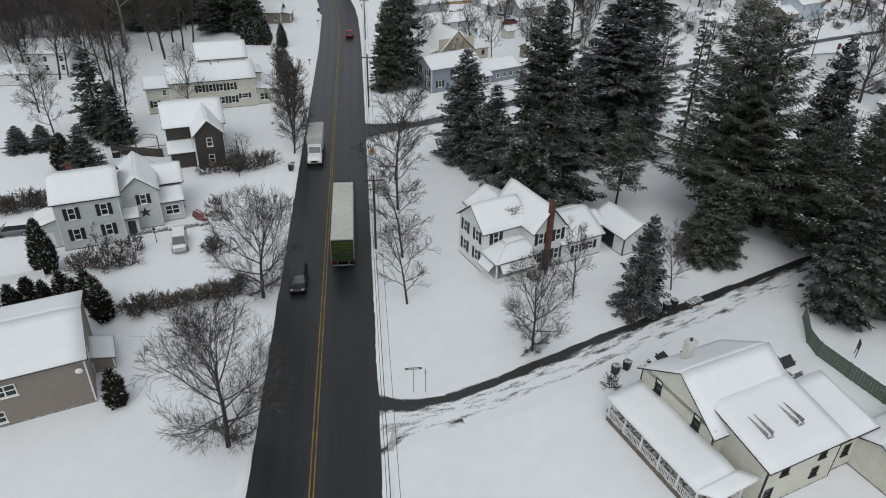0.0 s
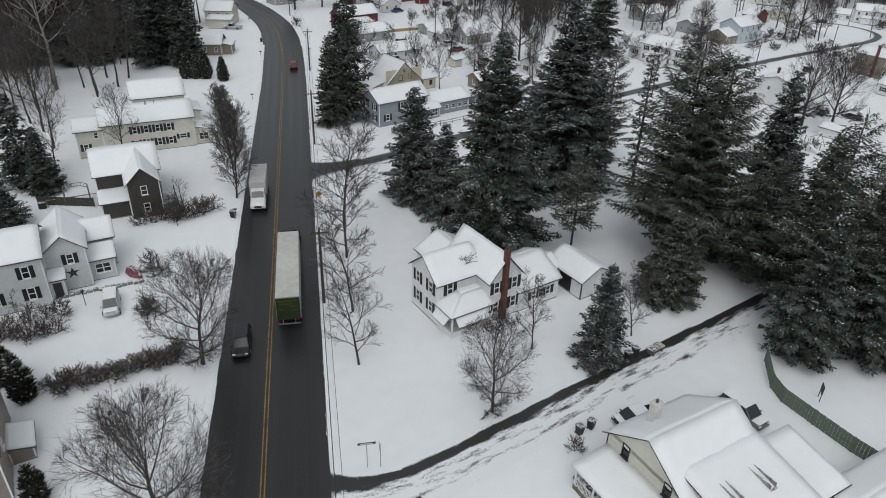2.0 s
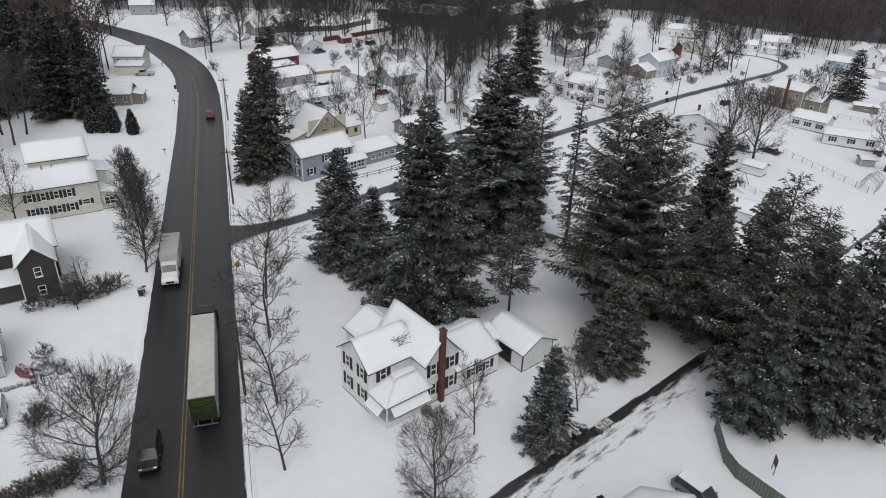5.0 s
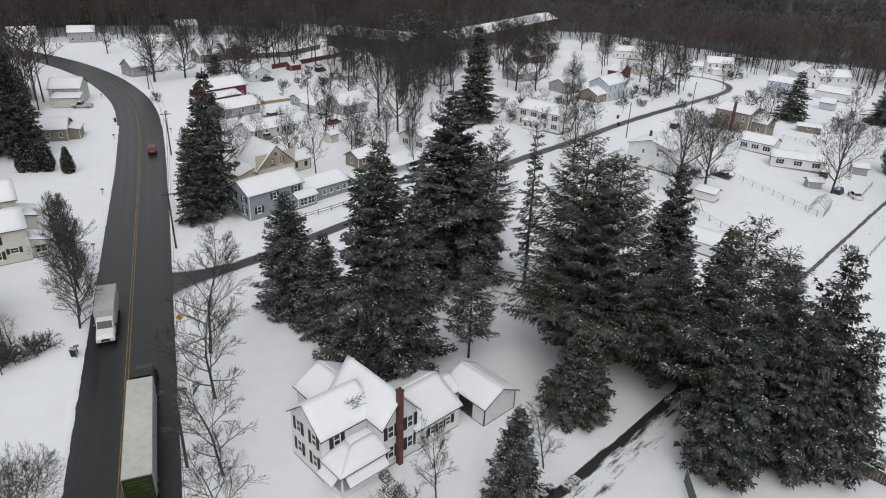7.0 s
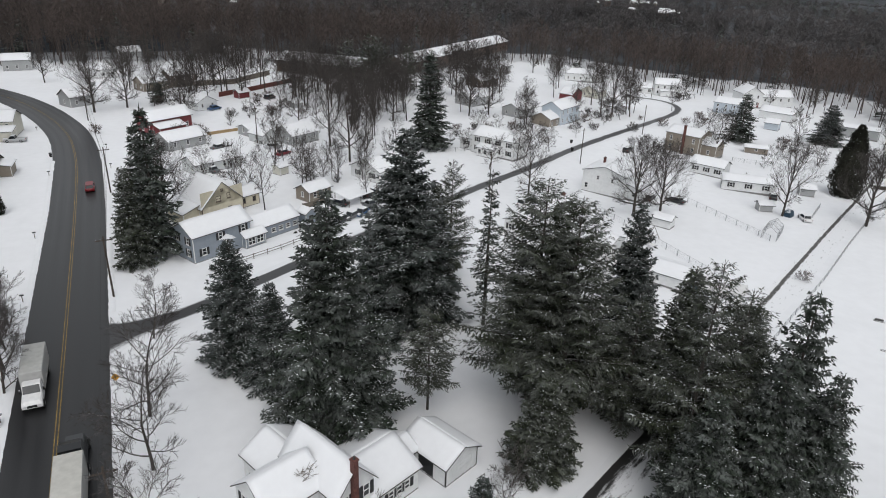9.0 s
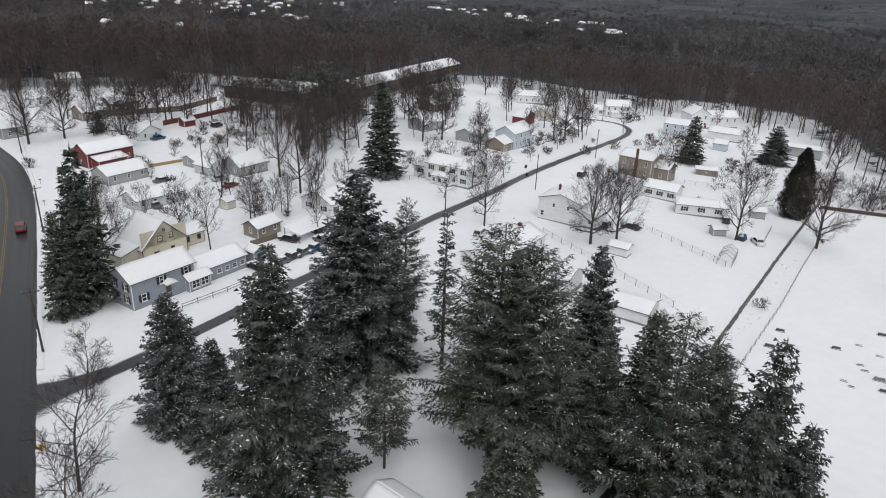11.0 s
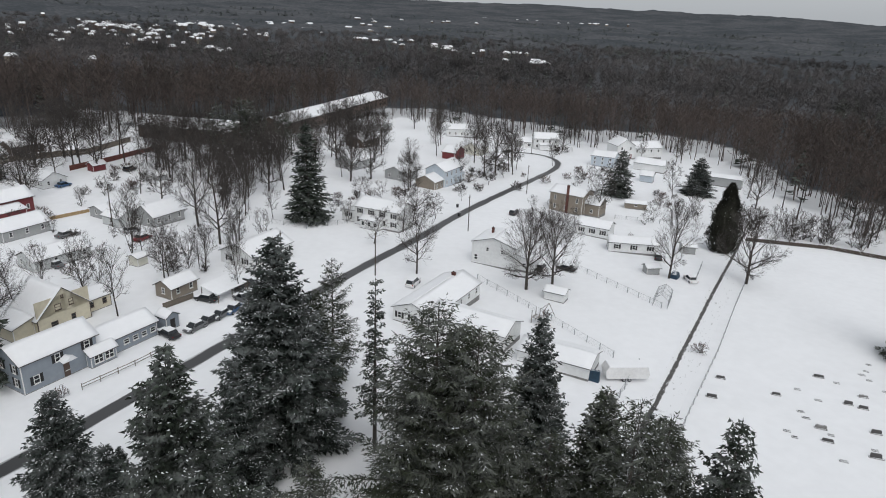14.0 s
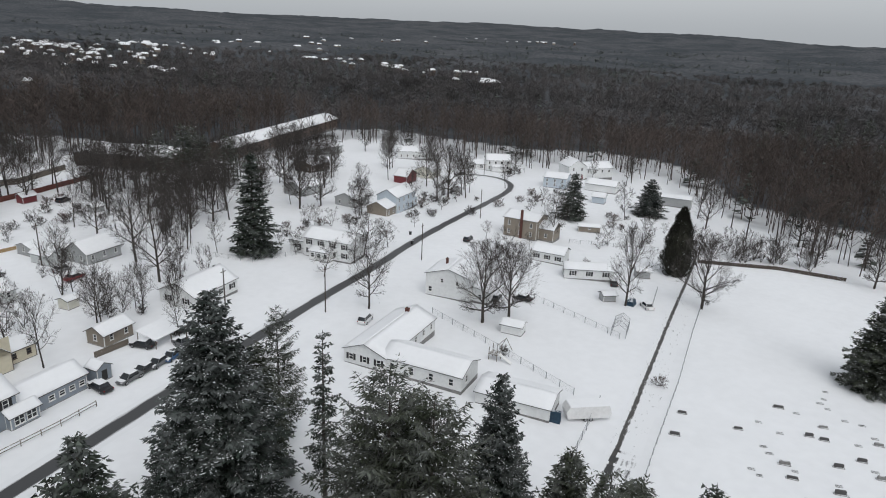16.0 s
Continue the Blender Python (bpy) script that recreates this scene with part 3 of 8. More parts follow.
def strip(name, pts, half_left, half_right, mt, lift, label, cat, step=3.0, across=6, wobble=0.0):
    """A ribbon that follows the land; its own metres across and along are kept for the material."""
    pts = resample(pts, step)
    v, uv, d0 = [], [], 0.0
    for i, p in enumerate(pts):
        t = (pts[min(i + 1, len(pts) - 1)] - pts[max(i - 1, 0)]).normalized()
        nrm = Vector((-t.y, t.x))
        if i:
            d0 += (p - pts[i - 1]).length
        wl_ = half_left + wobble * noise.noise(Vector((d0 * 0.25, 1.3, len(name))))
        wr_ = half_right + wobble * noise.noise(Vector((d0 * 0.25, 7.7, len(name))))
        for j in range(across + 1):
            u = -wr_ + (wl_ + wr_) * j / across
            q = p + nrm * u
            v.append((q.x, q.y, g(q.x, q.y) + lift))
            uv.append((u, d0))
    k = across + 1
    f = [(i * k + j, (i + 1) * k + j, (i + 1) * k + j + 1, i * k + j + 1) for i in range(len(pts) - 1) for j in range(across)]
    f = [tuple(reversed(x)) for x in f]
    me = bpy.data.meshes.new(name)
    me.from_pydata(v, [], f)
    lay = me.uv_layers.new(name="metres")
    for lp in me.loops:
        lay.data[lp.index].uv = uv[lp.vertex_index]
    me.materials.append(mt)
    me.update()
    if me.polygons[0].normal.z < 0:
        me.flip_normals()
    return tagged(new(name, me), label, cat, kind="structure")


MAIN = [(0, -60), (0, 60), (0, 130), (-0.1, 170), (-0.6, 205), (-3.4, 234), (-12.5, 266), (-26, 295), (-52, 330), (-90, 370)]
MAIN_C = smooth_line(MAIN, 3)
strip("road", MAIN_C, 5.15, 5.15, WET, 0.06, "wet dark asphalt two-lane road between snowy verges", "road", 2.5, 8, 0.18)
SIDE = [(4.4, 116), (9, 116.6), (14, 118.6), (20, 121.6), (32.3, 128.6), (47, 136.5), (88, 161.5), (106, 171.5), (130, 187), (160, 203.8), (186, 217.5), (212, 231.5), (225, 243), (230, 254), (226, 264), (214, 268)]
SIDE_C = smooth_line(SIDE, 2)
strip("side_street", SIDE_C, 2.5, 2.5, STREET, 0.05, "narrow asphalt side street with slush along its edges", "road", 2.5, 6, 0.25)
NEAR = [(4.6, 47.6), (11.5, 49.4), (18.8, 52.4), (25.7, 55.5), (33.4, 58.9), (44.5, 63.6), (54.4, 67.8), (75, 78), (96, 88)]
strip("lane", smooth_line(NEAR, 1), 2.6, 2.9, LANE, 0.05, "side lane half cleared of snow with dark wheel tracks", "road", 2.0, 8, 0.3)
TRACKWAY = [(92, 86.2), (109, 94.4), (131.5, 105.4), (150.8, 114.8), (176.8, 127.2), (205, 141)]
strip("cemetery_track", TRACKWAY, 2.4, 2.4, TRACK, 0.05, "snow-covered track with one bare wheel rut beside the cemetery", "road", 3.0, 6, 0.2)


# mouths of the side roads, opening out to the main road
def mouth(name, p0, p1, q0, q1, mt, label):
    rows = 6
    v, uv = [], []
    for i in range(rows + 1):
        t = i / rows
        a, b = Vector(p0) * (1 - t) + Vector(q0) * t, Vector(p1) * (1 - t) + Vector(q1) * t
        mid = (a + b) / 2
        for j in range(5):
            w = a + (b - a) * j / 4
            w = mid + (w - mid) * (1 - 0.25 * math.sin(t * 3.14159))
            v.append((w.x, w.y, g(w.x, w.y) + 0.054))
            uv.append(((j / 2 - 1) * 2.0, t * 6))
    f = [(i * 5 + j, (i + 1) * 5 + j, (i + 1) * 5 + j + 1, i * 5 + j + 1) for i in range(rows) for j in range(4)]
    me = bpy.data.meshes.new(name)
    me.from_pydata(v, [], f)
    lay = me.uv_layers.new(name="metres")
    for lp in me.loops:
        lay.data[lp.index].uv = uv[lp.vertex_index]
    me.materials.append(mt)
    me.update()
    if me.polygons[0].normal.z < 0:
        me.flip_normals()
    tagged(new(name, me), label, "road", kind="structure")


mouth("side_street_mouth", (4.9, 109.8), (4.9, 122.0), (15, 116.8), (13, 121.0), STREET, "flared mouth of a side street on wet asphalt")
mouth("lane_mouth", (4.9, 43.8), (4.9, 52.6), (12.5, 47.3), (11, 51.4), LANE, "flared lane mouth with dark curved wheel tracks")

# centre lines
for off, nm in ((-0.16, "centre_line"), (0.16, "centre_line")):
    ln = [Vector((p.x + off - 0.25, p.y)) for p in MAIN_C]
    strip(nm, ln, 0.055, 0.055, YELLOW, 0.066, "worn yellow road line", "road line", 4.0, 1)
strip("stop_line", [(5.9, 45.0), (6.6, 48.0)], 0.25, 0.25, WHITE_PAINT, 0.07, "worn white stop line on a lane mouth", "road line", 1.0, 1)


# low ridges of cleared snow along the road
def bank(pts, w, h, seed):
    pts = resample(pts, 0.9)
    b = Build()
    rows = []
    for i, p in enumerate(pts):
        t = (pts[min(i + 1, len(pts) - 1)] - pts[max(i - 1, 0)]).normalized()
        nrm = Vector((-t.y, t.x))
        k = 0.75 + 0.6 * noise.noise(Vector((i * 0.35, seed, 0)))
        e = 0.12 * noise.noise(Vector((i * 0.8, seed, 5)))
        ring = []
        for u, z in ((-1.0, 0.0), (-0.55, 0.6), (0.0, 1.0), (0.5, 0.55), (1.0, 0.0)):
            q = p + nrm * (u * w + e)
            ring.append((q.x, q.y, g(q.x, q.y) + 0.02 + z * h * k * (1 + 0.4 * noise.noise(Vector((i * 0.9, u * 2, seed))))))
        rows.append(ring)
    for r0, r1 in zip(rows, rows[1:]):
        b.add(r0 + r1, [(j, j + 1, 6 + j, 5 + j) for j in range(4)])
    return b


for k, pts in enumerate(([(-5.55, -20), (-5.55, 60), (-5.5, 130), (-5.4, 170), (-6.1, 206)], [(5.55, -20), (5.55, 43)], [(5.55, 53.4), (5.6, 80), (5.55, 109)], [(5.55, 123), (5.5, 170), (4.9, 206)])):
    solid("snow_bank", bank(pts, 0.55, 0.2, k), SNOW, 0, 0, 0, "low ridge of ploughed snow along the road edge", "snow bank", z=0.0, kind="stuff", smooth=True)

# ---- houses ----
def white_farmhouse():
    h = thing("house", 18.8, 68.0, 22, "white two-storey clapboard farmhouse with black shutters under snow", "house")
    S = (1.0, 3.5)
    block(h, (0, 3.0, 5.6, 8.3), 5.3, 7.5, "u", W_WHITE, wins=row_of("W", 2, S, 0.85, 1.5) + [("S", 0.3, 3.5, 0.8, 1.4, True)], shut=SHUTTER, seed=1)
    block(h, (5.2, 0.5, 9.4, 8.6), 5.4, 7.9, "v", W_WHITE, wins=[("S", 0.22, s, 0.8, 1.5, True) for s in S] + [("S", 0.8, s, 0.8, 1.5, True) for s in S] + row_of("E", 2, (3.5,), 0.8, 1.3), shut=SHUTTER, seed=2)
    block(h, (3.4, 8.5, 9.2, 12.8), 3.9, 5.5, "v", W_WHITE, wins=row_of("W", 2, (1.0,), 0.8, 1.3), seed=3)
    block(h, (9.3, 0.4, 15.2, 8.0), 2.8, 4.6, "u", W_WHITE, wins=[("S", 0.38, 1.0, 0.75, 1.1, True), ("S", 0.56, 1.0, 0.75, 1.1, False), ("S", 0.74, 1.0, 0.75, 1.1, True)], shut=SHUTTER, seed=4)
    block(h, (15.2, 2.4, 17.2, 6.2), 2.5, 3.5, "u", W_WHITE, doors=[("S", 0.5, 1.2, 2.0, DARK_TRIM)], seed=5, over=0.2)
    # west leaf is a black sheet standing for shade in the open side
    block(h, (17.2, -1.5, 22.0, 4.6), 2.5, 3.8, "v", W_WHITE, trim=DARK_TRIM, doors=[("S", 0.5, 3.0, 2.0, W_WHITE), ("W", 0.45, 3.2, 2.1, SHUTTER)], seed=6)
    chimney(h, 7.0, 0.22, -0.2, 8.8, 0.5, 0.55)
    # front porch in the angle of the two wings
    deck = Build().box(0, 0, -0.3, 5.2, 3.0, 0.75)
    part("porch_deck", deck, W_WHITE, h)
    post_row(h, [(0.15, 2.9), (0.15, 0.15), (2.6, 0.15), (5.05, 0.15)], 0.75, 2.95, TRIM, rails=False, r=0.08)
    for pl in ([(-0.3, 3.0, 2.75), (-0.3, -0.3, 2.75), (2.4, 2.0, 3.55), (2.4, 3.0, 3.55)], [(-0.3, -0.3, 2.75), (5.5, -0.3, 2.75), (5.3, 2.0, 3.55), (2.4, 2.0, 3.55)], [(2.4, 2.0, 3.55), (5.3, 2.0, 3.55), (5.3, 3.0, 3.6), (2.4, 3.0, 3.6)]):
        pr, ps = Build(), Build()
        slope(pr, 0, pl, 0.03, 0.13, 1, 1)
        slope(ps, 0, pl, 0.134, 0.34, 8, 5, 0.3, 0.04, 9)
        part("porch_roof", pr, SHINGLE, h)
        part("snow_cover", ps, ROOF_SNOW, h, smooth=True)
    # dark awnings between the posts with snow lying on them
    for k, (a, b_) in enumerate((((-0.12, 2.7), (-0.12, 0.3)), ((0.35, -0.12), (4.9, -0.12)))):
        dx, dy = (-0.75, 0) if k == 0 else (0, -0.75)
        aw = Build().add([(a[0], a[1], 2.55), (b_[0], b_[1], 2.55), (b_[0] + dx, b_[1] + dy, 1.85), (a[0] + dx, a[1] + dy, 1.85),
                          (a[0], a[1], 2.5), (b_[0], b_[1], 2.5), (b_[0] + dx, b_[1] + dy, 1.8), (a[0] + dx, a[1] + dy, 1.8)],
                         [(0, 1, 2, 3), (7, 6, 5, 4), (0, 4, 5, 1), (1, 5, 6, 2), (2, 6, 7, 3), (3, 7, 4, 0)])
        part("awning", aw, DARK_TRIM, h, "dark canvas awning")
        s = Build().add([(x * 0.98 + 0.01, y, z + 0.06) for x, y, z in aw.v[:4]] + [(x, y, z + 0.01) for x, y, z in aw.v[:4]], [(0, 1, 2, 3), (0, 4, 5, 1), (1, 5, 6, 2), (2, 6, 7, 3), (3, 7, 4, 0)])
        part("awning_snow", s, ROOF_SNOW, h)
    st = Build()
    for i in range(4):
        st.box(4.2, -0.35 * (i + 1), -0.3, 5.2, -0.35 * i, 0.62 - 0.19 * i)
    part("steps", st, WOOD, h, "wooden steps")
    # wind-bared corner of roof with brushwood lying on it
    rng = random.Random(5)
    br = Build()
    for i in range(46):
        u, v = 4.6 + rng.uniform(-0.9, 0.9), 3.9 + rng.uniform(-0.6, 0.6)
        z = 6.45 + rng.uniform(0, 0.35)
        br.tube((u, v, z), (u + rng.uniform(-0.7, 0.7), v + rng.uniform(-0.6, 0.6), z + rng.uniform(-0.05, 0.35)), 0.035, 0.02, 4)
    part("roof_debris", br, WOOD, h, "broken boards on the roof")


white_farmhouse()


def porch_house():
    h = thing("house", 27.4, 38.4, 18.4, "cream gabled house with a long railed porch and snowy roofs", "house")
    block(h, (3.5, 0.9, 12.4, 9.3), 4.3, 7.1, "u", W_CREAM, wins=[("W", 0.25, 3.35, 0.8, 1.35, False), ("W", 0.78, 3.35, 0.8, 1.35, False), ("W", 0.5, 0.9, 0.9, 1.4, False)], trim=DARK_TRIM, seed=11)
    block(h, (4.7, -3.3, 12.6, 3.2), 4.3, 5.6, "N", W_CREAM, wins=[("S", 0.24, 3.0, 0.85, 0.9, False), ("S", 0.75, 3.0, 0.85, 0.9, False), ("S", 0.1, 0.8, 0.9, 1.2, False), ("S", 0.72, 1.1, 0.8, 1.0, False)], trim=DARK_TRIM, roof="shed", seed=12)
    block(h, (12.6, -3.0, 16.6, 2.6), 3.6, 4.6, "N", W_CREAM, wins=[("S", 0.4, 1.4, 0.8, 1.2, False)], trim=DARK_TRIM, roof="shed", seed=13)
    chimney(h, 6.4, 7.6, 4.4, 7.5, 0.8, 0.6, PALE_BRICK)
    # two snow-dusted racks
    for u in (6.5, 9.7):
        f = Build().box(u - 0.25, -1.3, 4.93, u - 0.17, 1.2, 5.43).box(u + 0.35, -1.3, 4.93, u + 0.43, 1.2, 5.43).box(u - 0.25, -1.45, 4.9, u + 0.43, -1.3, 5.1).box(u - 0.35, 1.15, 5.3, u + 0.5, 1.3, 5.5)
        part("roof_rack", f, RACK, h, "grey rack half covered with snow")
    # porch along the west side
    part("porch_deck", Build().box(0.05, -2.7, -0.2, 3.5, 8.9, 0.5), WOOD, h)
    for pl in ([(-0.2, 9.2, 2.45), (-0.2, -1.6, 2.45), (3.5, -1.6, 2.95), (3.5, 9.2, 2.95)], [(-0.2, -1.6, 2.45), (1.0, -2.9, 2.45), (4.7, -2.9, 2.9), (3.5, -1.6, 2.95)]):
        pr, ps = Build(), Build()
        slope(pr, 0, pl, 0.02, 0.12, 1, 1)
        slope(ps, 0, pl, 0.124, 0.34, 12, 5, 0.35, 0.04, 15)
        part("porch_roof", pr, TRIM, h)
        part("snow_cover", ps, ROOF_SNOW, h, smooth=True)
    post_row(h, [(0.15, 8.8), (0.15, 6.7), (0.15, 4.6), (0.15, 2.5), (0.15, 0.4), (0.15, -1.5), (1.1, -2.6), (3.4, -2.6)], 0.4, 2.45, TRIM, gap=0.16)


porch_house()

h = thing("house", -19.3, 53.1, 19.6, "taupe-sided house with white paired windows and a snowy roof", "house")
block(h, (-13, 0, 0, 10.4), 4.9, 6.5, "u", W_TAUPE, wins=[("S", 0.53, 2.9, 1.7, 1.2, False), ("S", 0.45, 0.4, 1.0, 1.2, False), ("E", 0.3, 2.8, 0.9, 1.2, False)], seed=21)
part("dish", Build().rings([[(-0.55 + 0.3 * r * math.cos(a * 0.785), -0.3 - 0.1 * (1 - r), 3.9 + 0.3 * r * math.sin(a * 0.785)) for a in range(8)] for r in (0.1, 0.6, 1.0)]).tube((-0.55, 0, 3.7), (-0.55, -0.35, 3.85), 0.03, 0.03, 5), TRIM, h, "white satellite dish")
block(h, (0, 4.0, 1.8, 7.0), 1.3, 1.8, "W", W_TAUPE, roof="shed", seed=22, over=0.25)


def star_house():
    h = thing("house", -30.9, 79.3, 17, "pale grey farmhouse with black shutters and a wall star", "house")
    S = (1.2, 3.9)
    block(h, (0, 0, 6.9, 7.6), 6.2, 8.2, "u", W_PALE, wins=row_of("S", 2, S, 0.8, 1.5) + row_of("W", 2, S, 0.8, 1.4), shut=SHUTTER, seed=31)
    block(h, (6.9, 2.4, 11.2, 10.5), 5.2, 7.0, "v", W_PALE, wins=[("S", 0.6, 3.4, 0.75, 1.3, True)], shut=SHUTTER, seed=32)
    block(h, (9.6, 6.6, 14.2, 10.6), 4.0, 5.6, "u", W_PALE, seed=33)
    block(h, (11.2, 3.4, 13.9, 6.6), 2.7, 3.3, "N", W_PALE, trim=TRIM, roof="shed", wins=[("S", 0.5, 0.9, 1.7, 1.3, False)], seed=34)
    block(h, (-2.6, 1.2, 0, 5.2), 2.9, 3.7, "E", W_PALE, roof="shed", doors=[("S", 0.5, 0.9, 2.0, TRIM)], seed=35)
    block(h, (6.9, 1.0, 8.4, 2.4), 2.5, 3.0, "N", W_PALE, roof="shed", doors=[("S", 0.5, 0.9, 1.95, DARK_TRIM)], seed=36)
    chimney(h, 2.2, 4.2, 7.4, 9.1, 0.6, 0.6)
    star = Build()
    ring = [((0.75 if i % 2 == 0 else 0.29) * math.sin(i * 0.6283), (0.75 if i % 2 == 0 else 0.29) * math.cos(i * 0.6283)) for i in range(10)]
    star.add([(x, 0, z) for x, z in ring] + [(0, -0.14, 0), (0, 0.02, 0)], [(i, (i + 1) % 10, 10) for i in range(10)] + [((i + 1) % 10, i, 11) for i in range(10)])
    part("wall_star", star, DARK_TRIM, h, "dark metal barn star", m=pose(9.4, 2.36, 2.2))


star_house()

h = thing("house", -24.6, 105.2, 15, "dark brown gabled house with white trim under snow", "house")
block(h, (0, 0, 8.4, 8.6), 5.3, 7.7, "u", W_DARK, wins=[("E", 0.5, 3.6, 0.8, 1.3, False)], seed=41)
block(h, (3.8, -4.4, 8.0, 4.0), 5.2, 7.3, "v", W_DARK, wins=[("S", 0.5, 3.4, 0.85, 1.35, False), ("S", 0.5, 0.8, 0.85, 1.35, False)], seed=42, over=0.3)
block(h, (0.2, -3.2, 3.8, 0.2), 2.4, 3.0, "N", W_DARK, roof="shed", seed=43)
part("side_porch", Build().box(8.0, -2.5, -0.2, 10.2, 0.4, 0.7).box(9.9, -2.4, 0.7, 10.05, -2.25, 2.2).box(9.9, 0.15, 0.7, 10.05, 0.3, 2.2).box(8.0, -2.5, 1.3, 10.2, -2.4, 1.4), WOOD, h, "weathered wooden side porch")

h = thing("house", -32.6, 125.8, 14, "long cream two-storey house with dark shutters", "house")
S = (0.9, 3.3)
block(h, (4.0, 0, 18.6, 7.6), 5.3, 7.2, "u", W_CREAM, wins=row_of("S", 4, S, 0.75, 1.3, True, 0.28, 0.78) + [("S", 0.86, 1.6, 1.2, 0.9, True)] + row_of("E", 2, (3.4,), 0.8, 1.3), shut=SHUTTER, seed=51)
block(h, (0, 0.3, 4.0, 6.8), 4.6, 5.8, "u", W_CREAM, wins=[("S", 0.3, 1.2, 0.8, 1.2, True), ("S", 0.75, 3.2, 0.7, 1.0, False)], shut=SHUTTER, seed=52)
block(h, (18.6, 0.4, 21.4, 4.0), 2.6, 3.2, "W", W_CREAM, roof="shed", wins=[("S", 0.5, 0.8, 1.6, 1.3, False)], seed=53)
block(h, (9.5, 11.5, 18.5, 18.5), 6.0, 8.2, "u", W_CREAM, wins=row_of("E", 2, (1.2, 3.8), 0.8, 1.3) + row_of("S", 2, (3.8,), 0.8, 1.3), seed=54)
block(h, (10.5, 7.6, 16.5, 11.5), 3.2, 4.6, "v", W_CREAM, seed=55)
block(h, (18.5, 12.2, 21.0, 17.5), 2.4, 2.9, "W", W_CREAM, roof="shed", seed=56)
part("vent_pipe", Build().tube((11.5, 3.2, 6.6), (11.5, 3.2, 7.9), 0.12, 0.12, 8).tube((12.9, 3.5, 6.6), (12.9, 3.5, 7.8), 0.1, 0.1, 8), METAL, h)

# slate-blue house on the corner of the side street
h = thing("house", 18.4, 135.6, 26, "slate-blue clapboard house with a long low wing under snow", "house")
block(h, (0, 0, 11.4, 6.2), 4.7, 6.5, "u", W_BLUE, wins=row_of("W", 2, (0.9, 3.0), 0.8, 1.3) + [("S", 0.17, 1.0, 0.9, 1.3, True), ("S", 0.46, 2.9, 0.8, 1.3, True), ("S", 0.86, 3.0, 0.9, 1.3, True), ("S", 0.56, 1.0, 0.7, 1.2, False)], shut=SHUTTER, seed=61)
block(h, (9.4, -1.1, 13.6, 0), 2.1, 2.8, "N", W_BLUE, roof="shed", wins=[("S", 0.3, 0.5, 1.5, 1.4, False), ("S", 0.72, 0.5, 1.5, 1.4, False)], seed=62)
block(h, (11.4, 0, 22.0, 5.6), 2.6, 4.0, "u", W_BLUE, wins=row_of("S", 4, (0.9,), 1.0, 0.9, False, 0.38, 1.0), seed=63)
part("door_hood", Build().add([(5.2, -0.05, 3.0), (7.4, -0.05, 3.0), (6.3, -0.05, 3.6), (5.2, -1.3, 2.9), (7.4, -1.3, 2.9), (6.3, -1.3, 3.5)], [(0, 2, 1), (3, 4, 5), (0, 3, 5, 2), (1, 2, 5, 4), (0, 1, 4, 3)]), ROOF_SNOW, h, "snow-capped door hood")
part("door", Build().box(5.85, -0.07, 0.1, 6.75, -0.005, 2.15), W_BROWN, h)
h = thing("shed", 40.3, 147.2, 26, "small slate-blue shed beside the side street", "shed")
block(h, (-1.2, -1.2, 1.4, 1.4), 2.3, 3.1, "v", W_BLUE, doors=[("S", 0.5, 1.0, 1.8, DARK_TRIM)], seed=64, over=0.2)

h = thing("house", 21.9, 153.6, 26, "soft yellow gabled house with a steep snowy roof", "house")
block(h, (0, 0, 9.2, 8.0), 2.9, 7.2, "v", W_YELLOW, wins=[("S", 0.4, 3.5, 1.1, 1.1, False), ("S", 0.65, 3.7, 0.8, 1.1, False), ("S", 0.3, 0.9, 1.2, 0.9, False), ("S", 0.66, 0.9, 0.8, 1.1, False), ("S", 0.5, 5.4, 0.45, 0.5, False)], trim=W_BROWN, seed=71)
block(h, (9.2, 1.6, 14.2, 6.4), 2.4, 3.6, "u", W_YELLOW, wins=row_of("S", 2, (0.9,), 0.8, 1.0, False), trim=W_BROWN, seed=72)
block(h, (-3.4, 1.0, 0, 6.6), 2.4, 3.4, "E", W_YELLOW, roof="shed", seed=73)


def plain_house(name, x, y, rz, L, D, eave, ridge, wall, label, cat, axis="u", floors=1, n=3, shut=None, seed=0, trim=None, extra=()):
    h = thing(name, x, y, rz, label, cat)
    sills = (0.9,) if floors == 1 else (0.9, eave - 1.75)
    wn_, hn = (0.8, 1.2)
    k = max(1, int(n * D / L))
    w = []
    if n:
        w = row_of("S", n, sills, wn_, hn, bool(shut)) + row_of("W", k, sills, wn_, hn, bool(shut))
    block(h, (0, 0, L, D), eave, ridge, axis, wall, trim or TRIM, wins=w, shut=shut, seed=seed)
    for e in extra:
        block(h, *e, wall=wall, trim=trim or TRIM, roof="shed", seed=seed + 1)
    return h


# west side, further back
plain_house("house", -63, 150.5, 4, 9, 7, 4.4, 6.2, W_WHITE, "white house with a snowy roof before the woods", "house", floors=2, seed=81)
plain_house("shed", -67.5, 143.5, 4, 8, 5, 2.3, 3.3, W_WHITE, "low white outbuilding with small dark windows", "shed", seed=82, n=2)
plain_house("house", -24, 233, -8, 8, 9, 4.4, 6.4, W_CREAM, "cream roadside house with a snowy roof", "house", floors=2, seed=83, extra=[((1.5, -4.0, 8.5, 0), 2.6, 3.2, "N")])
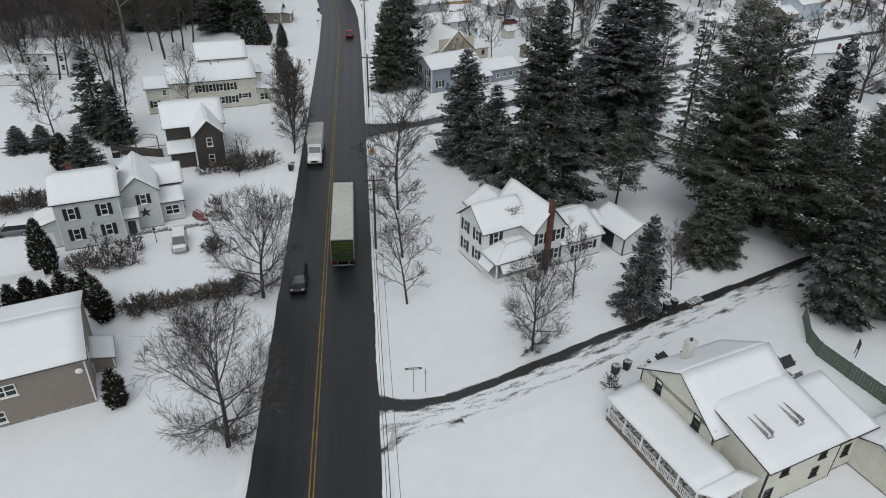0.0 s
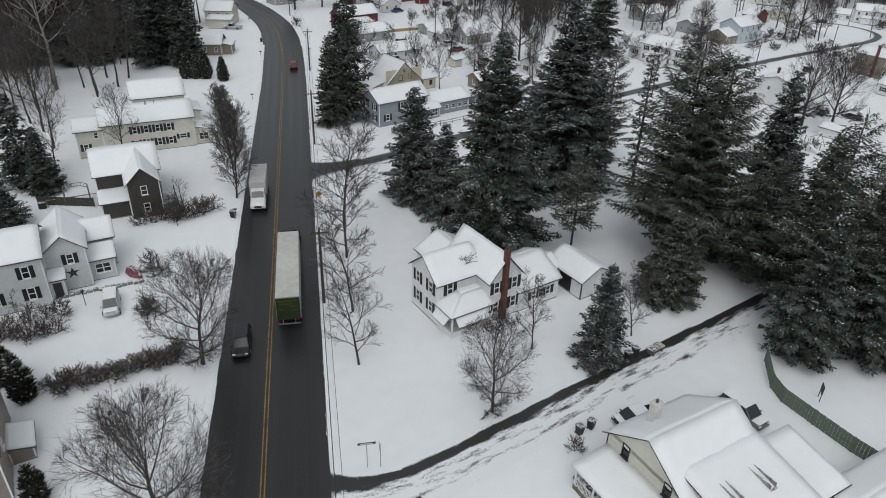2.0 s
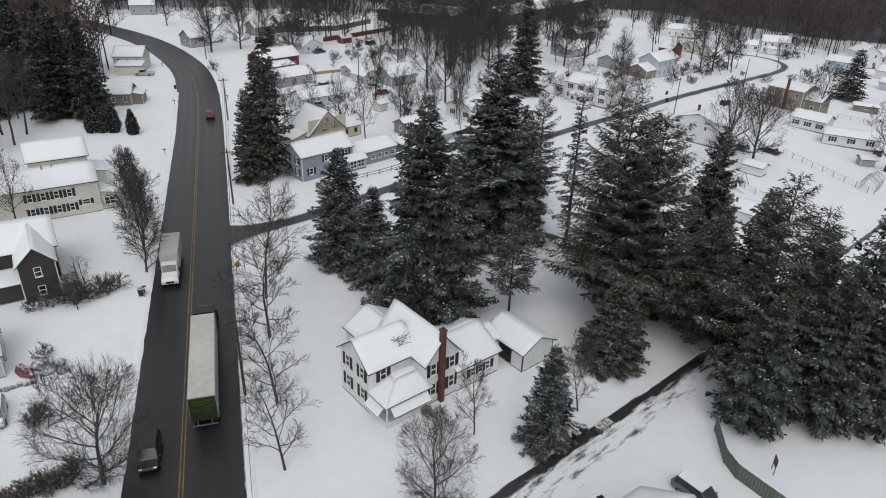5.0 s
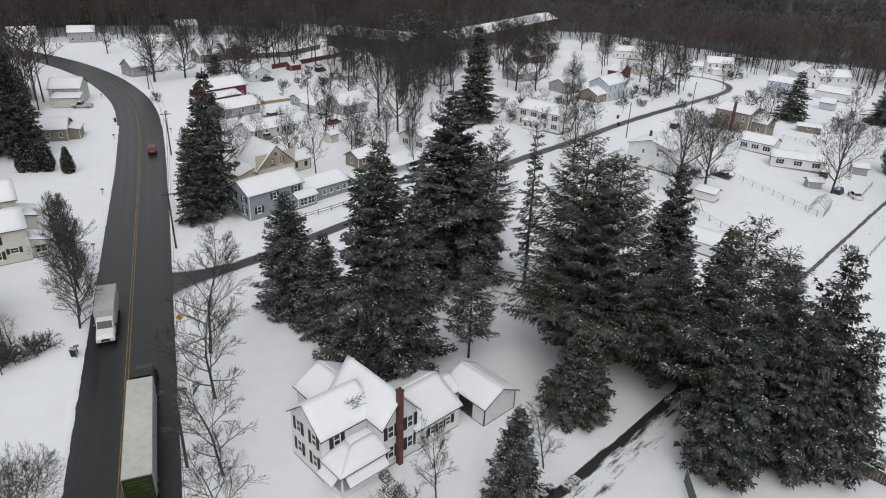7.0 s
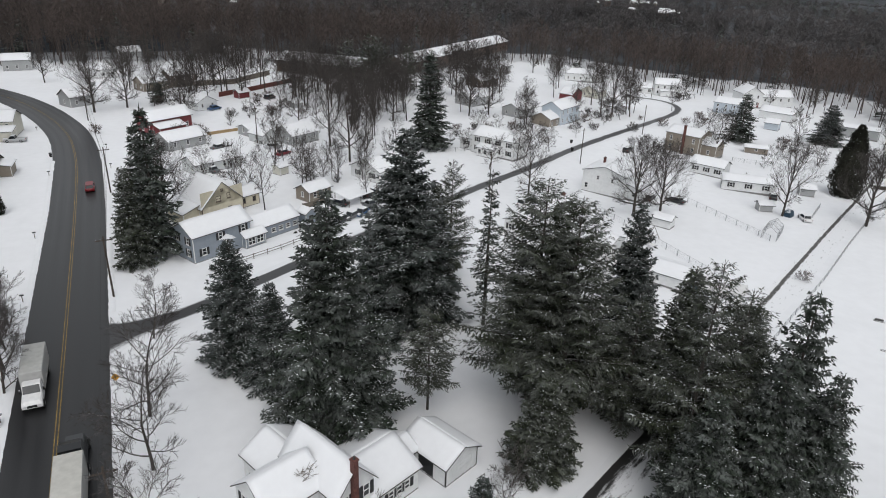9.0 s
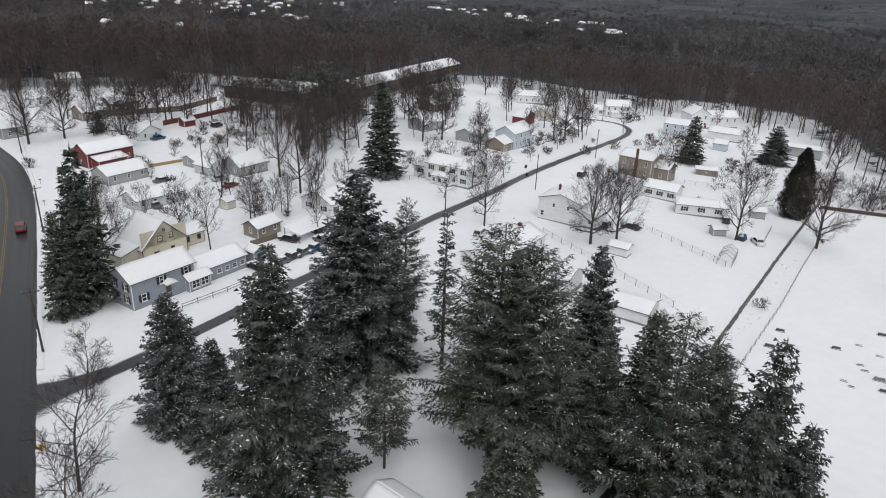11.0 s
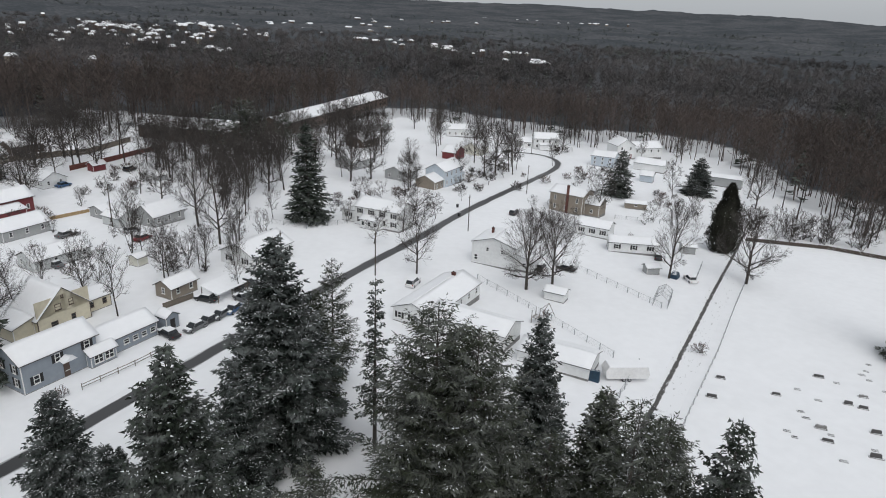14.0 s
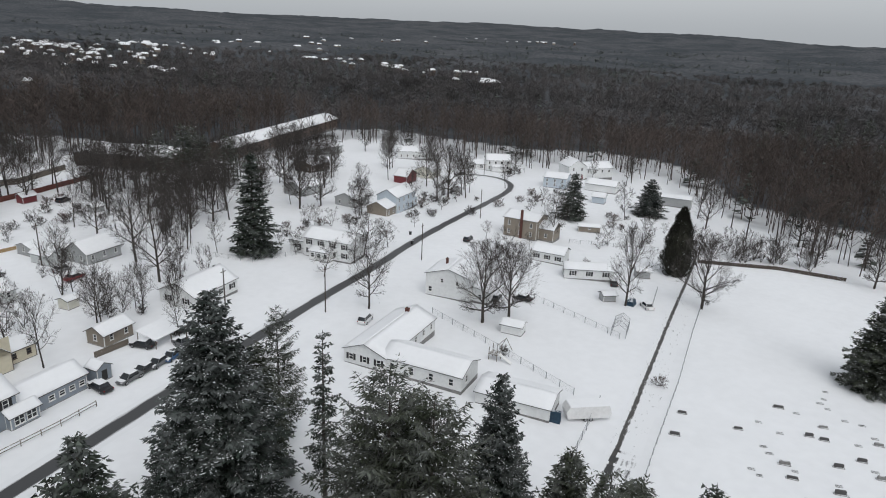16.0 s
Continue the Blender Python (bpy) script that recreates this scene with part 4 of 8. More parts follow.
plain_house("house", -24, 196, -4, 8, 7, 2.8, 4.6, W_TAN, "low house behind dark spruces with a front porch", "house", seed=84, extra=[((8, 1, 10.5, 6), 2.3, 2.8, "W")])
plain_house("house", -50, 336, 10, 10, 8, 4.6, 6.6, W_WHITE, "white house across the bend of the road", "house", floors=2, seed=85)
plain_house("house", -30, 342, 0, 10, 8, 4.0, 6.0, W_GREY, "grey house at the wood's edge", "house", seed=86)
plain_house("house", 12, 358, 8, 9, 7, 3.8, 5.6, W_GREY, "grey house with a snowy roof among bare trees", "house", seed=87)
plain_house("house", 1, 316, 20, 10, 7, 3.2, 5.2, W_WHITE, "white house between bare trees by the bend", "house", seed=88)
plain_house("house", 18, 286, 24, 9, 7, 3.0, 5.0, W_TAN, "tan bungalow with a snow-covered roof", "house", seed=89)
plain_house("house", -4, 266, 30, 8, 7, 3.2, 5.4, W_GREY, "grey gabled house by the road bend", "house", seed=90, n=2)
plain_house("house", 28, 300, 26, 11, 7, 2.8, 4.6, W_BROWN, "brown house half hidden by trees", "house", seed=91)

# yards behind the yellow house
plain_house("house", 16.6, 224.0, 28, 13.2, 6.5, 3.9, 6.0, W_RED, "barn-red house with white windows and snowy roof", "house", floors=1, n=4, seed=92, extra=[((1, -3.4, 9, 0), 2.2, 3.0, "N")])
plain_house("garage", 32.0, 250.5, 24, 7, 8, 2.5, 4.4, W_WHITE, "white gabled garage with a dark door", "garage", "v", n=2, seed=93)
plain_house("shed", 47.3, 266.5, 26, 4.4, 3, 2.0, 2.9, W_RED, "small red-brown wooden shed in the snow", "shed", n=0, seed=94)
plain_house("shed", 62, 248.8, 20, 3.6, 2.6, 1.6, 2.3, W_GREY, "little grey shed with a snowy roof", "shed", n=0, seed=95)
plain_house("shed", 41.4, 214.6, 26, 4.6, 5, 2.1, 3.0, W_GREY, "grey shed with an open front", "shed", n=1, seed=96)
plain_house("garage", 43.6, 205.8, 28, 5, 6, 2.3, 3.8, W_PALE, "pale grey garage with a snow-laden roof", "garage", "v", n=1, seed=97)
plain_house("house", 50.6, 202.6, 28, 9.5, 7, 2.6, 5.0, W_GREY, "grey gabled house with a dormer-less snowy roof", "house", n=3, seed=98)
plain_house("shed", 41.9, 177.8, 30, 2.6, 2.6, 1.9, 2.4, W_CREAM, "cream tool shed with a dark doorway", "shed", n=0, seed=99)
plain_house("garage", 43.6, 157.8, 28, 6.2, 4.2, 2.3, 3.5, W_TAN, "small tan garage with thin snow on its roof", "garage", n=2, seed=100)
plain_house("house", 20.0, 206.0, 28, 11, 7, 2.5, 4.2, W_GREY, "low grey house with a broad white roof", "house", n=3, seed=101)
plain_house("house", 24, 184, 24, 12, 6, 2.4, 3.9, W_PALE, "long pale house behind bare trees", "house", n=4, seed=102)
plain_house("house", 62.0, 166.0, 28, 12.5, 9, 2.8, 5.0, W_WHITE, "white bungalow with a dark chimney pot under snow", "house", n=4, shut=SHUTTER, seed=103)

# east along the side street
h = thing("house", 97.8, 189.2, -60, "white two-storey house with snowy roof and a front porch", "house")
block(h, (0, 0, 13.4, 7.4), 5.0, 6.8, "u", W_WHITE, wins=row_of("S", 4, (0.9, 3.2), 0.8, 1.3) + row_of("W", 2, (0.9, 3.2), 0.8, 1.3), shut=SHUTTER, seed=111)
block(h, (3.0, -2.2, 8.5, 0), 2.4, 2.9, "N", W_WHITE, roof="shed", wins=row_of("S", 3, (0.8,), 1.0, 1.2, False), seed=112)
block(h, (-4.6, 1.0, 0, 6.4), 3.4, 4.8, "u", W_WHITE, wins=[("S", 0.5, 1.4, 0.8, 1.1, True)], shut=SHUTTER, seed=113)
h = thing("house", 149.0, 218.2, 26, "light blue two-storey house with white trim and porch", "house")
block(h, (-9.0, 0.5, 0, 8.0), 3.0, 4.8, "u", W_TAN, wins=row_of("S", 3, (0.9,), 0.9, 1.2, False), seed=114)
block(h, (-3.2, 0, 9.6, 7.6), 5.6, 7.8, "u", W_LIGHTBLUE, wins=row_of("S", 4, (1.0, 3.6), 0.8, 1.4, False) + row_of("E", 2, (1.0, 3.6), 0.8, 1.4, False), seed=115)
block(h, (9.6, 0.6, 12.4, 5.6), 2.5, 3.1, "W", W_LIGHTBLUE, roof="shed", wins=row_of("S", 1, (0.8,), 1.4, 1.3, False), seed=116)
plain_house("house", 137, 228, 26, 9, 8, 2.8, 4.6, W_GREY, "grey house with snow-covered roof beside bare trees", "house", n=3, seed=117)
plain_house("barn", 178.5, 256, 26, 8.5, 6, 3.0, 5.2, W_RED, "small dark red barn behind houses", "barn", "v", n=0, seed=118)
plain_house("house", 212.0, 309.5, -34, 18, 8, 3.6, 5.4, W_WHITE, "long white house below the woods", "house", n=6, seed=119)
plain_house("house", 174, 324, 14, 18, 9, 3.0, 5.6, W_GREY, "broad grey house with a steep snowy roof", "house", n=4, seed=120)
plain_house("house", 152, 286, 26, 13, 8, 3.0, 4.8, W_BROWN, "brown bungalow under snow", "house", n=4, seed=121)
plain_house("house", 196, 262, 30, 10, 8, 3.0, 5.2, W_CREAM, "cream house at the street's bend", "house", n=3, seed=122)
plain_house("house", 128, 248, 26, 12, 8, 2.8, 4.8, W_GREY, "low grey house among bare trees", "house", n=3, seed=123)
h = thing("house", 236.5, 272.0, -36, "white gabled house at the end of the street", "house")
block(h, (0, 0, 11.5, 8.0), 5.0, 7.2, "u", W_WHITE, wins=row_of("S", 4, (0.9, 3.2), 0.9, 1.3, False) + row_of("W", 2, (0.9, 3.2), 0.9, 1.3, False), seed=124)
block(h, (-8.5, 1.5, 0, 7.5), 2.8, 4.4, "u", W_WHITE, wins=row_of("S", 2, (0.9,), 1.4, 1.3, False), seed=125)
block(h, (2.5, -2.4, 9, 0), 2.4, 2.9, "N", W_WHITE, roof="shed", seed=126)
h = thing("house", 109.1, 152.6, -60.5, "plain white two-storey house with few windows", "house")
block(h, (0, 0, 10.6, 9.0), 5.2, 6.8, "v", W_WHITE, wins=[("S", 0.1, 0.9, 0.9, 1.3, False), ("S", 0.36, 3.4, 0.7, 1.0, False), ("W", 0.5, 0.9, 0.8, 1.2, False), ("S", 0.7, 3.3, 0.7, 1.0, False)], seed=127)
block(h, (10.6, 1.0, 14.5, 7.0), 2.6, 3.6, "W", W_WHITE, roof="shed", wins=row_of("S", 1, (0.8,), 0.9, 1.1, False), seed=128)
chimney(h, 3.2, 4.5, 6.4, 7.6, 0.5, 0.5)
h = thing("house", 163.0, 183.6, -68, "tan two-storey house with a brick chimney and white windows", "house")
block(h, (0, 0, 10.8, 9.0), 5.8, 7.2, "u", W_TAN, wins=row_of("S", 3, (0.9, 3.6), 0.8, 1.4, False) + row_of("E", 2, (0.9, 3.6), 0.8, 1.4, False), seed=129)
block(h, (10.8, 2.0, 15.5, 8.0), 3.6, 5.2, "u", W_TAN, wins=row_of("S", 1, (0.9,), 0.9, 1.2, False), seed=130)
chimney(h, 5.9, -0.25, -0.5, 8.6, 0.7, 0.5)
plain_house("house", 152.0, 161.0, -64, 9, 6, 2.8, 4.2, W_WHITE, "small white house with black shutters", "house", n=3, shut=SHUTTER, seed=131)
h = thing("house", 76.0, 132.6, -64, "white L-shaped ranch house with black shutters deep in snow", "house")
block(h, (0, 0, 8.2, 19.0), 2.7, 4.3, "v", W_WHITE, wins=row_of("S", 3, (0.8,), 0.9, 1.2) + row_of("E", 3, (0.9,), 0.8, 1.2, False, 0.5, 1.0), shut=SHUTTER, seed=132)
block(h, (7.4, 0.4, 22.0, 7.4), 2.7, 4.1, "u", W_WHITE, wins=row_of("S", 4, (0.7,), 0.9, 1.3, False) + [("E", 0.3, 0.8, 0.9, 1.4, False)], seed=133)
chimney(h, 4.0, 15.5, 3.6, 5.0, 0.7, 0.6)
plain_house("house", 148.5, 145.8, -42, 12.5, 5, 2.6, 3.6, W_WHITE, "white single-wide home with a few black windows", "house", n=3, shut=SHUTTER, seed=134)
h = thing("house", 262.5, 243.5, -20, "tall white house with red porch door below the woods", "house")
block(h, (0, 0, 9.0, 10.0), 6.0, 9.0, "v", W_WHITE, wins=row_of("S", 2, (1.0, 4.0), 0.9, 1.4, False), doors=[("S", 0.8, 1.0, 2.0, W_RED)], seed=135)
block(h, (9.0, 1.0, 24.0, 9.0), 4.6, 7.0, "u", W_WHITE, wins=row_of("S", 4, (2.6,), 0.9, 1.3, False), seed=136)
plain_house("garage", 251.0, 224.0, -64, 13, 8, 3.0, 4.6, W_WHITE, "long white garage with snowy roof", "garage", n=0, seed=137)
plain_house("house", 236, 235, -60, 10, 9, 4.4, 6.0, W_LIGHTBLUE, "pale blue house behind a dark fir", "house", n=3, floors=2, seed=138)
plain_house("garage", 232, 205, -60, 5, 5, 2.6, 3.8, W_LIGHTBLUE, "small pale blue garage", "garage", n=0, seed=139)
plain_house("barn", 258.0, 194.5, -62, 15, 6, 3.4, 4.2, W_GREY, "long grey shed before the woods", "shed", n=0, seed=140)
plain_house("shed", 190.2, 176.4, -46, 7, 3, 1.8, 2.4, W_TAN, "low tan shed in a yard", "shed", n=1, seed=141)
plain_house("shed", 143.8, 129.6, -26, 3.2, 2.4, 1.6, 2.2, W_GREY, "grey garden shed under snow", "shed", n=0, seed=142)
plain_house("shed", 109.6, 128.4, -62, 4.2, 3.0, 1.9, 2.6, W_WHITE, "white garden shed in deep snow", "shed", n=0, seed=143)
plain_house("garage", 86.5, 110.0, -62, 12.0, 6.5, 2.1, 3.1, W_WHITE, "low white shed with a tarpaulin at its end", "garage", n=0, seed=144)
plain_house("shed", 167.0, 137.0, -40, 3.6, 3, 1.9, 2.7, W_GREY, "grey shed beside a clipped conifer", "shed", n=0, seed=145)
plain_house("garage", 44.2, 36.0, 18, 9, 5.4, 2.7, 3.9, W_CREAM, "cream garage with a dark-edged snowy roof", "garage", n=0, trim=DARK_TRIM, seed=146)
plain_house("house", 63.5, 100.5, 26, 7, 6, 4.2, 5.8, W_WHITE, "white house hidden among tall spruces", "house", n=2, floors=2, seed=147)

# brick apartment blocks at the wood's edge
for x, y, rz, L, D in ((72.5, 323.5, -46, 39, 16), (131, 319, 36, 112, 14)):
    h = thing("apartment_building", x, y, rz, "long dark brown apartment block with snow-covered roof", "building")
    nn = int(L / 6)
    block(h, (0, 0, L, D), 5.0, 7.6, "u", W_BROWN, DARK_TRIM, wins=row_of("S", nn, (0.9, 3.6), 1.5, 1.3, False), seed=int(L), over=0.6)

# ---- trees ----
def mesh_from(name, v, f, mats, idx=None):
    me = bpy.data.meshes.new(name)
    me.from_pydata(v, [], f)
    for mt in mats:
        me.materials.append(mt)
    if idx is not None:
        me.polygons.foreach_set("material_index", idx)
    me.update()
    return me


def bare_tree(seed, h=12.0, spread=5.0, fork=0.2, up=0.75, limbs=13, sub=7, twigs=6, fine=3, bark=None, twig=None, r0=0.22, stems=1, thick=1.0):
    """A leafless tree: trunk and limbs in one mesh, the fine twigs in another."""
    rng = random.Random(seed)
    big, small = Build(), Build()

    def bend(d, a):
        return (d + Vector((rng.gauss(0, a), rng.gauss(0, a), rng.gauss(0, a)))).normalized()

    def run(p, d, ln, r, segs, into, n, rise, jit, taper=0.35):
        pts = [(p, r)]
        for i in range(segs):
            d = bend(d, jit)
            d = (d + Vector((0, 0, rise))).normalized()
            p = p + d * (ln / segs)
            pts.append((p, r * (1 - (1 - taper) * (i + 1) / segs)))
        for (a, ra), (b, rb) in zip(pts, pts[1:]):
            into.tube(a, b, ra, rb, n, caps=False)
        return pts, d

    def out(d, ang):
        s = d.orthogonal().normalized()
        s.rotate(Matrix.Rotation(rng.uniform(0, 6.283), 3, d))
        return (d * math.cos(ang) + s * math.sin(ang)).normalized()

    for st in range(stems):
        lean = Vector((rng.gauss(0, 0.04), rng.gauss(0, 0.04), 1)).normalized()
        if stems > 1:
            lean = Vector((0.22 * math.cos(st * 2.4), 0.22 * math.sin(st * 2.4), 1)).normalized()
        trunk, _ = run(Vector((0, 0, -0.3)), lean, h * 0.93, r0 * (h / 12), 9, big, 7, 0.05, 0.06, 0.12)
        for i in range(limbs):
            t = fork + (0.96 - fork) * (i / limbs) ** 0.9
            k = t * 9
            a, b = trunk[int(k)], trunk[min(int(k) + 1, 9)]
            p = a[0].lerp(b[0], k % 1)
            rr = a[1] * 0.55
            q = (t - fork) / (1 - fork)
            ln = spread * (0.62 + 0.55 * math.sin(min(1, q * 1.25 + 0.25) * 3.1416 * 0.85)) * rng.uniform(0.8, 1.1) * (1 if q < 0.85 else 0.6)
            az = i * 2.4 + rng.uniform(-0.4, 0.4)
            el = up * (0.6 + 0.6 * q) + rng.uniform(-0.1, 0.1)
            d = Vector((math.cos(az) * math.cos(el), math.sin(az) * math.cos(el), math.sin(el)))
            limb, _ = run(p, d, ln, max(0.03, rr), 5, big, 5, 0.07, 0.12)
            for j in range(sub):
                tt = 0.25 + 0.75 * (j + 0.5) / sub
                kk = tt * 5
                c, e = limb[min(int(kk), 4)], limb[min(int(kk) + 1, 5)]
                p2 = c[0].lerp(e[0], kk % 1)
                d2 = out((e[0] - c[0]).normalized(), rng.uniform(0.5, 0.95))
                l2 = ln * (0.55 - 0.25 * tt) * rng.uniform(0.7, 1.2)
                br_, d3 = run(p2, d2, l2, max(0.02 * thick, c[1] * 0.5), 3, small, 3, 0.08, 0.14, 0.3)
                for m_ in range(twigs):
                    t3 = 0.2 + 0.8 * (m_ + 0.5) / twigs
                    k3 = t3 * 3
                    c3, e3 = br_[min(int(k3), 2)], br_[min(int(k3) + 1, 3)]
                    p3 = c3[0].lerp(e3[0], k3 % 1)
                    d4 = out((e3[0] - c3[0]).normalized(), rng.uniform(0.4, 0.9))
                    d4 = (d4 + Vector((0, 0, 0.15))).normalized()
                    l3 = l2 * (0.5 - 0.2 * t3) * rng.uniform(0.7, 1.3) + 0.15
                    w = 0.016 * thick
                    tip = p3 + d4 * l3
                    small.tube(p3, tip, w, w * 0.5, 3, caps=False)
                    for _ in range(fine):
                        p4 = p3.lerp(tip, rng.uniform(0.3, 0.95))
                        d5 = out(d4, rng.uniform(0.4, 0.8))
                        s = d5.orthogonal().normalized() * 0.013 * thick
                        e5 = p4 + d5 * l3 * rng.uniform(0.35, 0.7)
                        small.add([p4 - s, p4 + s, e5], [(0, 1, 2)])
    return big.mesh("trunk", bark or BARK), small.mesh("crown", twig or TWIG)


def needle_tree(seed, h, r, kind="spruce", needles=None, snow=0.14, base=0.04, dens=1.0, fat=1.0, full=0.8, hang=0.45, boughs=9, ragged=0.2):
    """A conifer: a straight trunk, and boughs whose side twigs each carry short sprays of needles; snow lies on some twigs."""
    rng = random.Random(seed)
    v, f, idx = [], [], []
    tr = Build()
    tr.tube((0, 0, -0.4), (0, 0, h * 0.55), 0.0125 * h, 0.0075 * h, 8).tube((0, 0, h * 0.55), (0, 0, h * 0.99), 0.0075 * h, 0.02, 6)

    def spray(px, py, pz, dx, dy, dz, ln, w, k):
        n = math.sqrt(dx * dx + dy * dy + dz * dz) or 1.0
        dx, dy, dz = dx / n, dy / n, dz / n
        a = rng.uniform(-1.0, 1.0)
        hx, hy = -dy, dx
        m = math.sqrt(hx * hx + hy * hy) or 1.0
        hx, hy, hz = hx / m * w, hy / m * w, a * w
        o = len(v)
        v.extend([(px + hx, py + hy, pz + hz), (px + dx * ln, py + dy * ln, pz + dz * ln), (px - hx, py - hy, pz - hz)])
        f.append((o, o + 1, o + 2))
        idx.append(k)

    def bough(z, az, el, ln, droop, lift, start, thin, gap):
        """One limb: it leaves the trunk at el, sags by droop, its tip turns up by lift; twigs fan out on both sides."""
        ca, sa = math.cos(az), math.sin(az)
        te = math.tan(el)

        def at(q):
            return ca * ln * q, sa * ln * q, z + ln * (te * q - droop * q * q + lift * q ** 4)

        tr.tube((0, 0, z), at(0.5), 0.012 + 0.008 * ln, 0.008 + 0.004 * ln, 3, caps=False)
        tr.tube(at(0.5), at(0.95), 0.008 + 0.004 * ln, 0.008, 3, caps=False)
        laden = rng.random() < 0.6
        n = max(3, int(ln * (1 - start) / (gap * fat)))
        for i in range(n):
            q = start + (1 - start) * (i + rng.random()) / n
            x, y, zz = at(q)
            reach = (0.24 + 0.36 * ln * (1.06 - q) * min(1.0, q * 2.5)) * rng.uniform(0.65, 1.2)
            for side in (-1, 1):
                ang = az + side * rng.uniform(0.6, 1.15)
                bx, by = math.cos(ang), math.sin(ang)
                k = max(1, int(reach / (0.2 * fat) + 0.5))
                for j in range(k):
                    t = (j + rng.random()) / k * reach
                    sx, sy, sz = x + bx * t + rng.uniform(-0.06, 0.06), y + by * t + rng.uniform(-0.06, 0.06), zz - 0.10 * t * t - rng.uniform(0.0, 0.12)
                    turn = rng.uniform(-0.6, 0.6)
                    dx, dy = bx * math.cos(turn) - by * math.sin(turn), bx * math.sin(turn) + by * math.cos(turn)
                    white = rng.random() < 1.5 * snow * (1.7 if laden else 0.4) * (0.4 + q)
                    sz_ = fat * rng.uniform(0.75, 1.3)
                    if white:
                        spray(sx, sy, sz + 0.13, dx, dy, rng.uniform(-0.15, 0.1), 0.21 * sz_, 0.042 * sz_, 1)
                    spray(sx, sy, sz, dx, dy, rng.uniform(-hang * 1.6, 0.12), 0.42 * sz_, thin * sz_, 0)
            if rng.random() < 0.6:
                spray(x, y, zz + 0.04, ca, sa, rng.uniform(-0.1, 0.5), 0.4 * fat, thin * fat, 0)

    if kind == "spruce":
        levels = int(h * 1.35 * dens)
        for i in range(levels):
            t0 = base + (0.985 - base) * (i + 0.5 + rng.uniform(-0.3, 0.3)) / levels
            lean = rng.uniform(1 - ragged, 1 + ragged * 0.6)
            off = rng.uniform(0, 6.283)
            nb = rng.randint(boughs - 2, boughs + 1)
            for j in range(nb):
                t = min(0.99, t0 + rng.gauss(0, 0.008))
                env = r * max(0.0, 1 - t) ** full * (1 - 0.28 * math.exp(-((t - base) / 0.1))) + 0.18
                az = off + 6.283 * j / nb + rng.uniform(-0.3, 0.3)
                ln = env * lean * rng.uniform(1 - ragged, 1.08)
                bough(t * h, az, -0.12 + 0.75 * t * t + rng.uniform(-0.1, 0.1), ln, 0.30 * (1 - t * 0.8), 0.16, 0.10, 0.115, 0.19)
        for i in range(6):
            spray(0, 0, h * (0.94 + 0.01 * i), rng.uniform(-0.3, 0.3), rng.uniform(-0.3, 0.3), 1, 0.5 * fat, 0.06 * fat, 0)
    elif kind == "pine":
        levels = int(h * 0.85 * dens)
        for i in range(levels):
            t0 = base + (0.97 - base) * (i + 0.5 + rng.uniform(-0.35, 0.35)) / levels
            lean = rng.uniform(0.72, 1.12)
            off = rng.uniform(0, 6.283)
            for j in range(boughs):
                t = min(0.985, t0 + rng.gauss(0, 0.012))
                env = r * (max(0.0, 1 - t) ** full) * (0.72 + 0.28 * min(1.0, (t - base) * 5)) + 0.5
                ln = env * lean * rng.uniform(0.6, 1.1)
                bough(t * h, off + 6.283 * j / boughs + rng.uniform(-0.5, 0.5), 0.10 + 0.55 * t + rng.uniform(-0.12, 0.12), ln, 0.12, 0.10, 0.24, 0.055, 0.17)
        for i in range(14):
            spray(0, 0, h * (0.93 + 0.005 * i), rng.uniform(-0.6, 0.6), rng.uniform(-0.6, 0.6), 1, 0.5 * fat, 0.04 * fat, 0)
    else:  # clipped or columnar cedar
        n = int(1300 * dens * max(1.0, h * r * 0.28))
        for i in range(n):
            t = rng.random()
            R_ = r * (math.sin(min(1, (1 - t) * 1.15 + 0.02) * 1.5708) ** 0.75) * (0.72 + 0.28 * min(1, t * 6)) * rng.uniform(0.72, 1.04)
            az = rng.uniform(0, 6.283)
            R_ *= 0.88 + 0.24 * noise.noise(Vector((math.cos(az) * 1.5, math.sin(az) * 1.5, t * h * 0.7 + seed)))
            dx, dy, dz = math.cos(az) * 0.55, math.sin(az) * 0.55, rng.uniform(0.15, 1.1)
            spray(math.cos(az) * R_ - dx * 0.2, math.sin(az) * R_ - dy * 0.2, t * h * 0.97 - dz * 0.2, dx, dy, dz, rng.uniform(0.3, 0.6), rng.uniform(0.06, 0.13), 1 if rng.random() < snow * 0.3 else 0)
        o = len(v)
        core = Build()
        core.rings([[(math.cos(a * 0.785) * rr, math.sin(a * 0.785) * rr, z) for a in range(8)] for z, rr in ((0.0, r * 0.45), (h * 0.15, r * 0.72), (h * 0.55, r * 0.6), (h * 0.82, r * 0.32), (h * 0.95, 0.03))])
        v.extend(core.v)
        f.extend(tuple(i + o for i in fa) for fa in core.f)
        idx.extend([0] * len(core.f))
    return tr.mesh("trunk", BARK), mesh_from("crown", v, f, [needles or NEEDLE, FLAKE], idx)


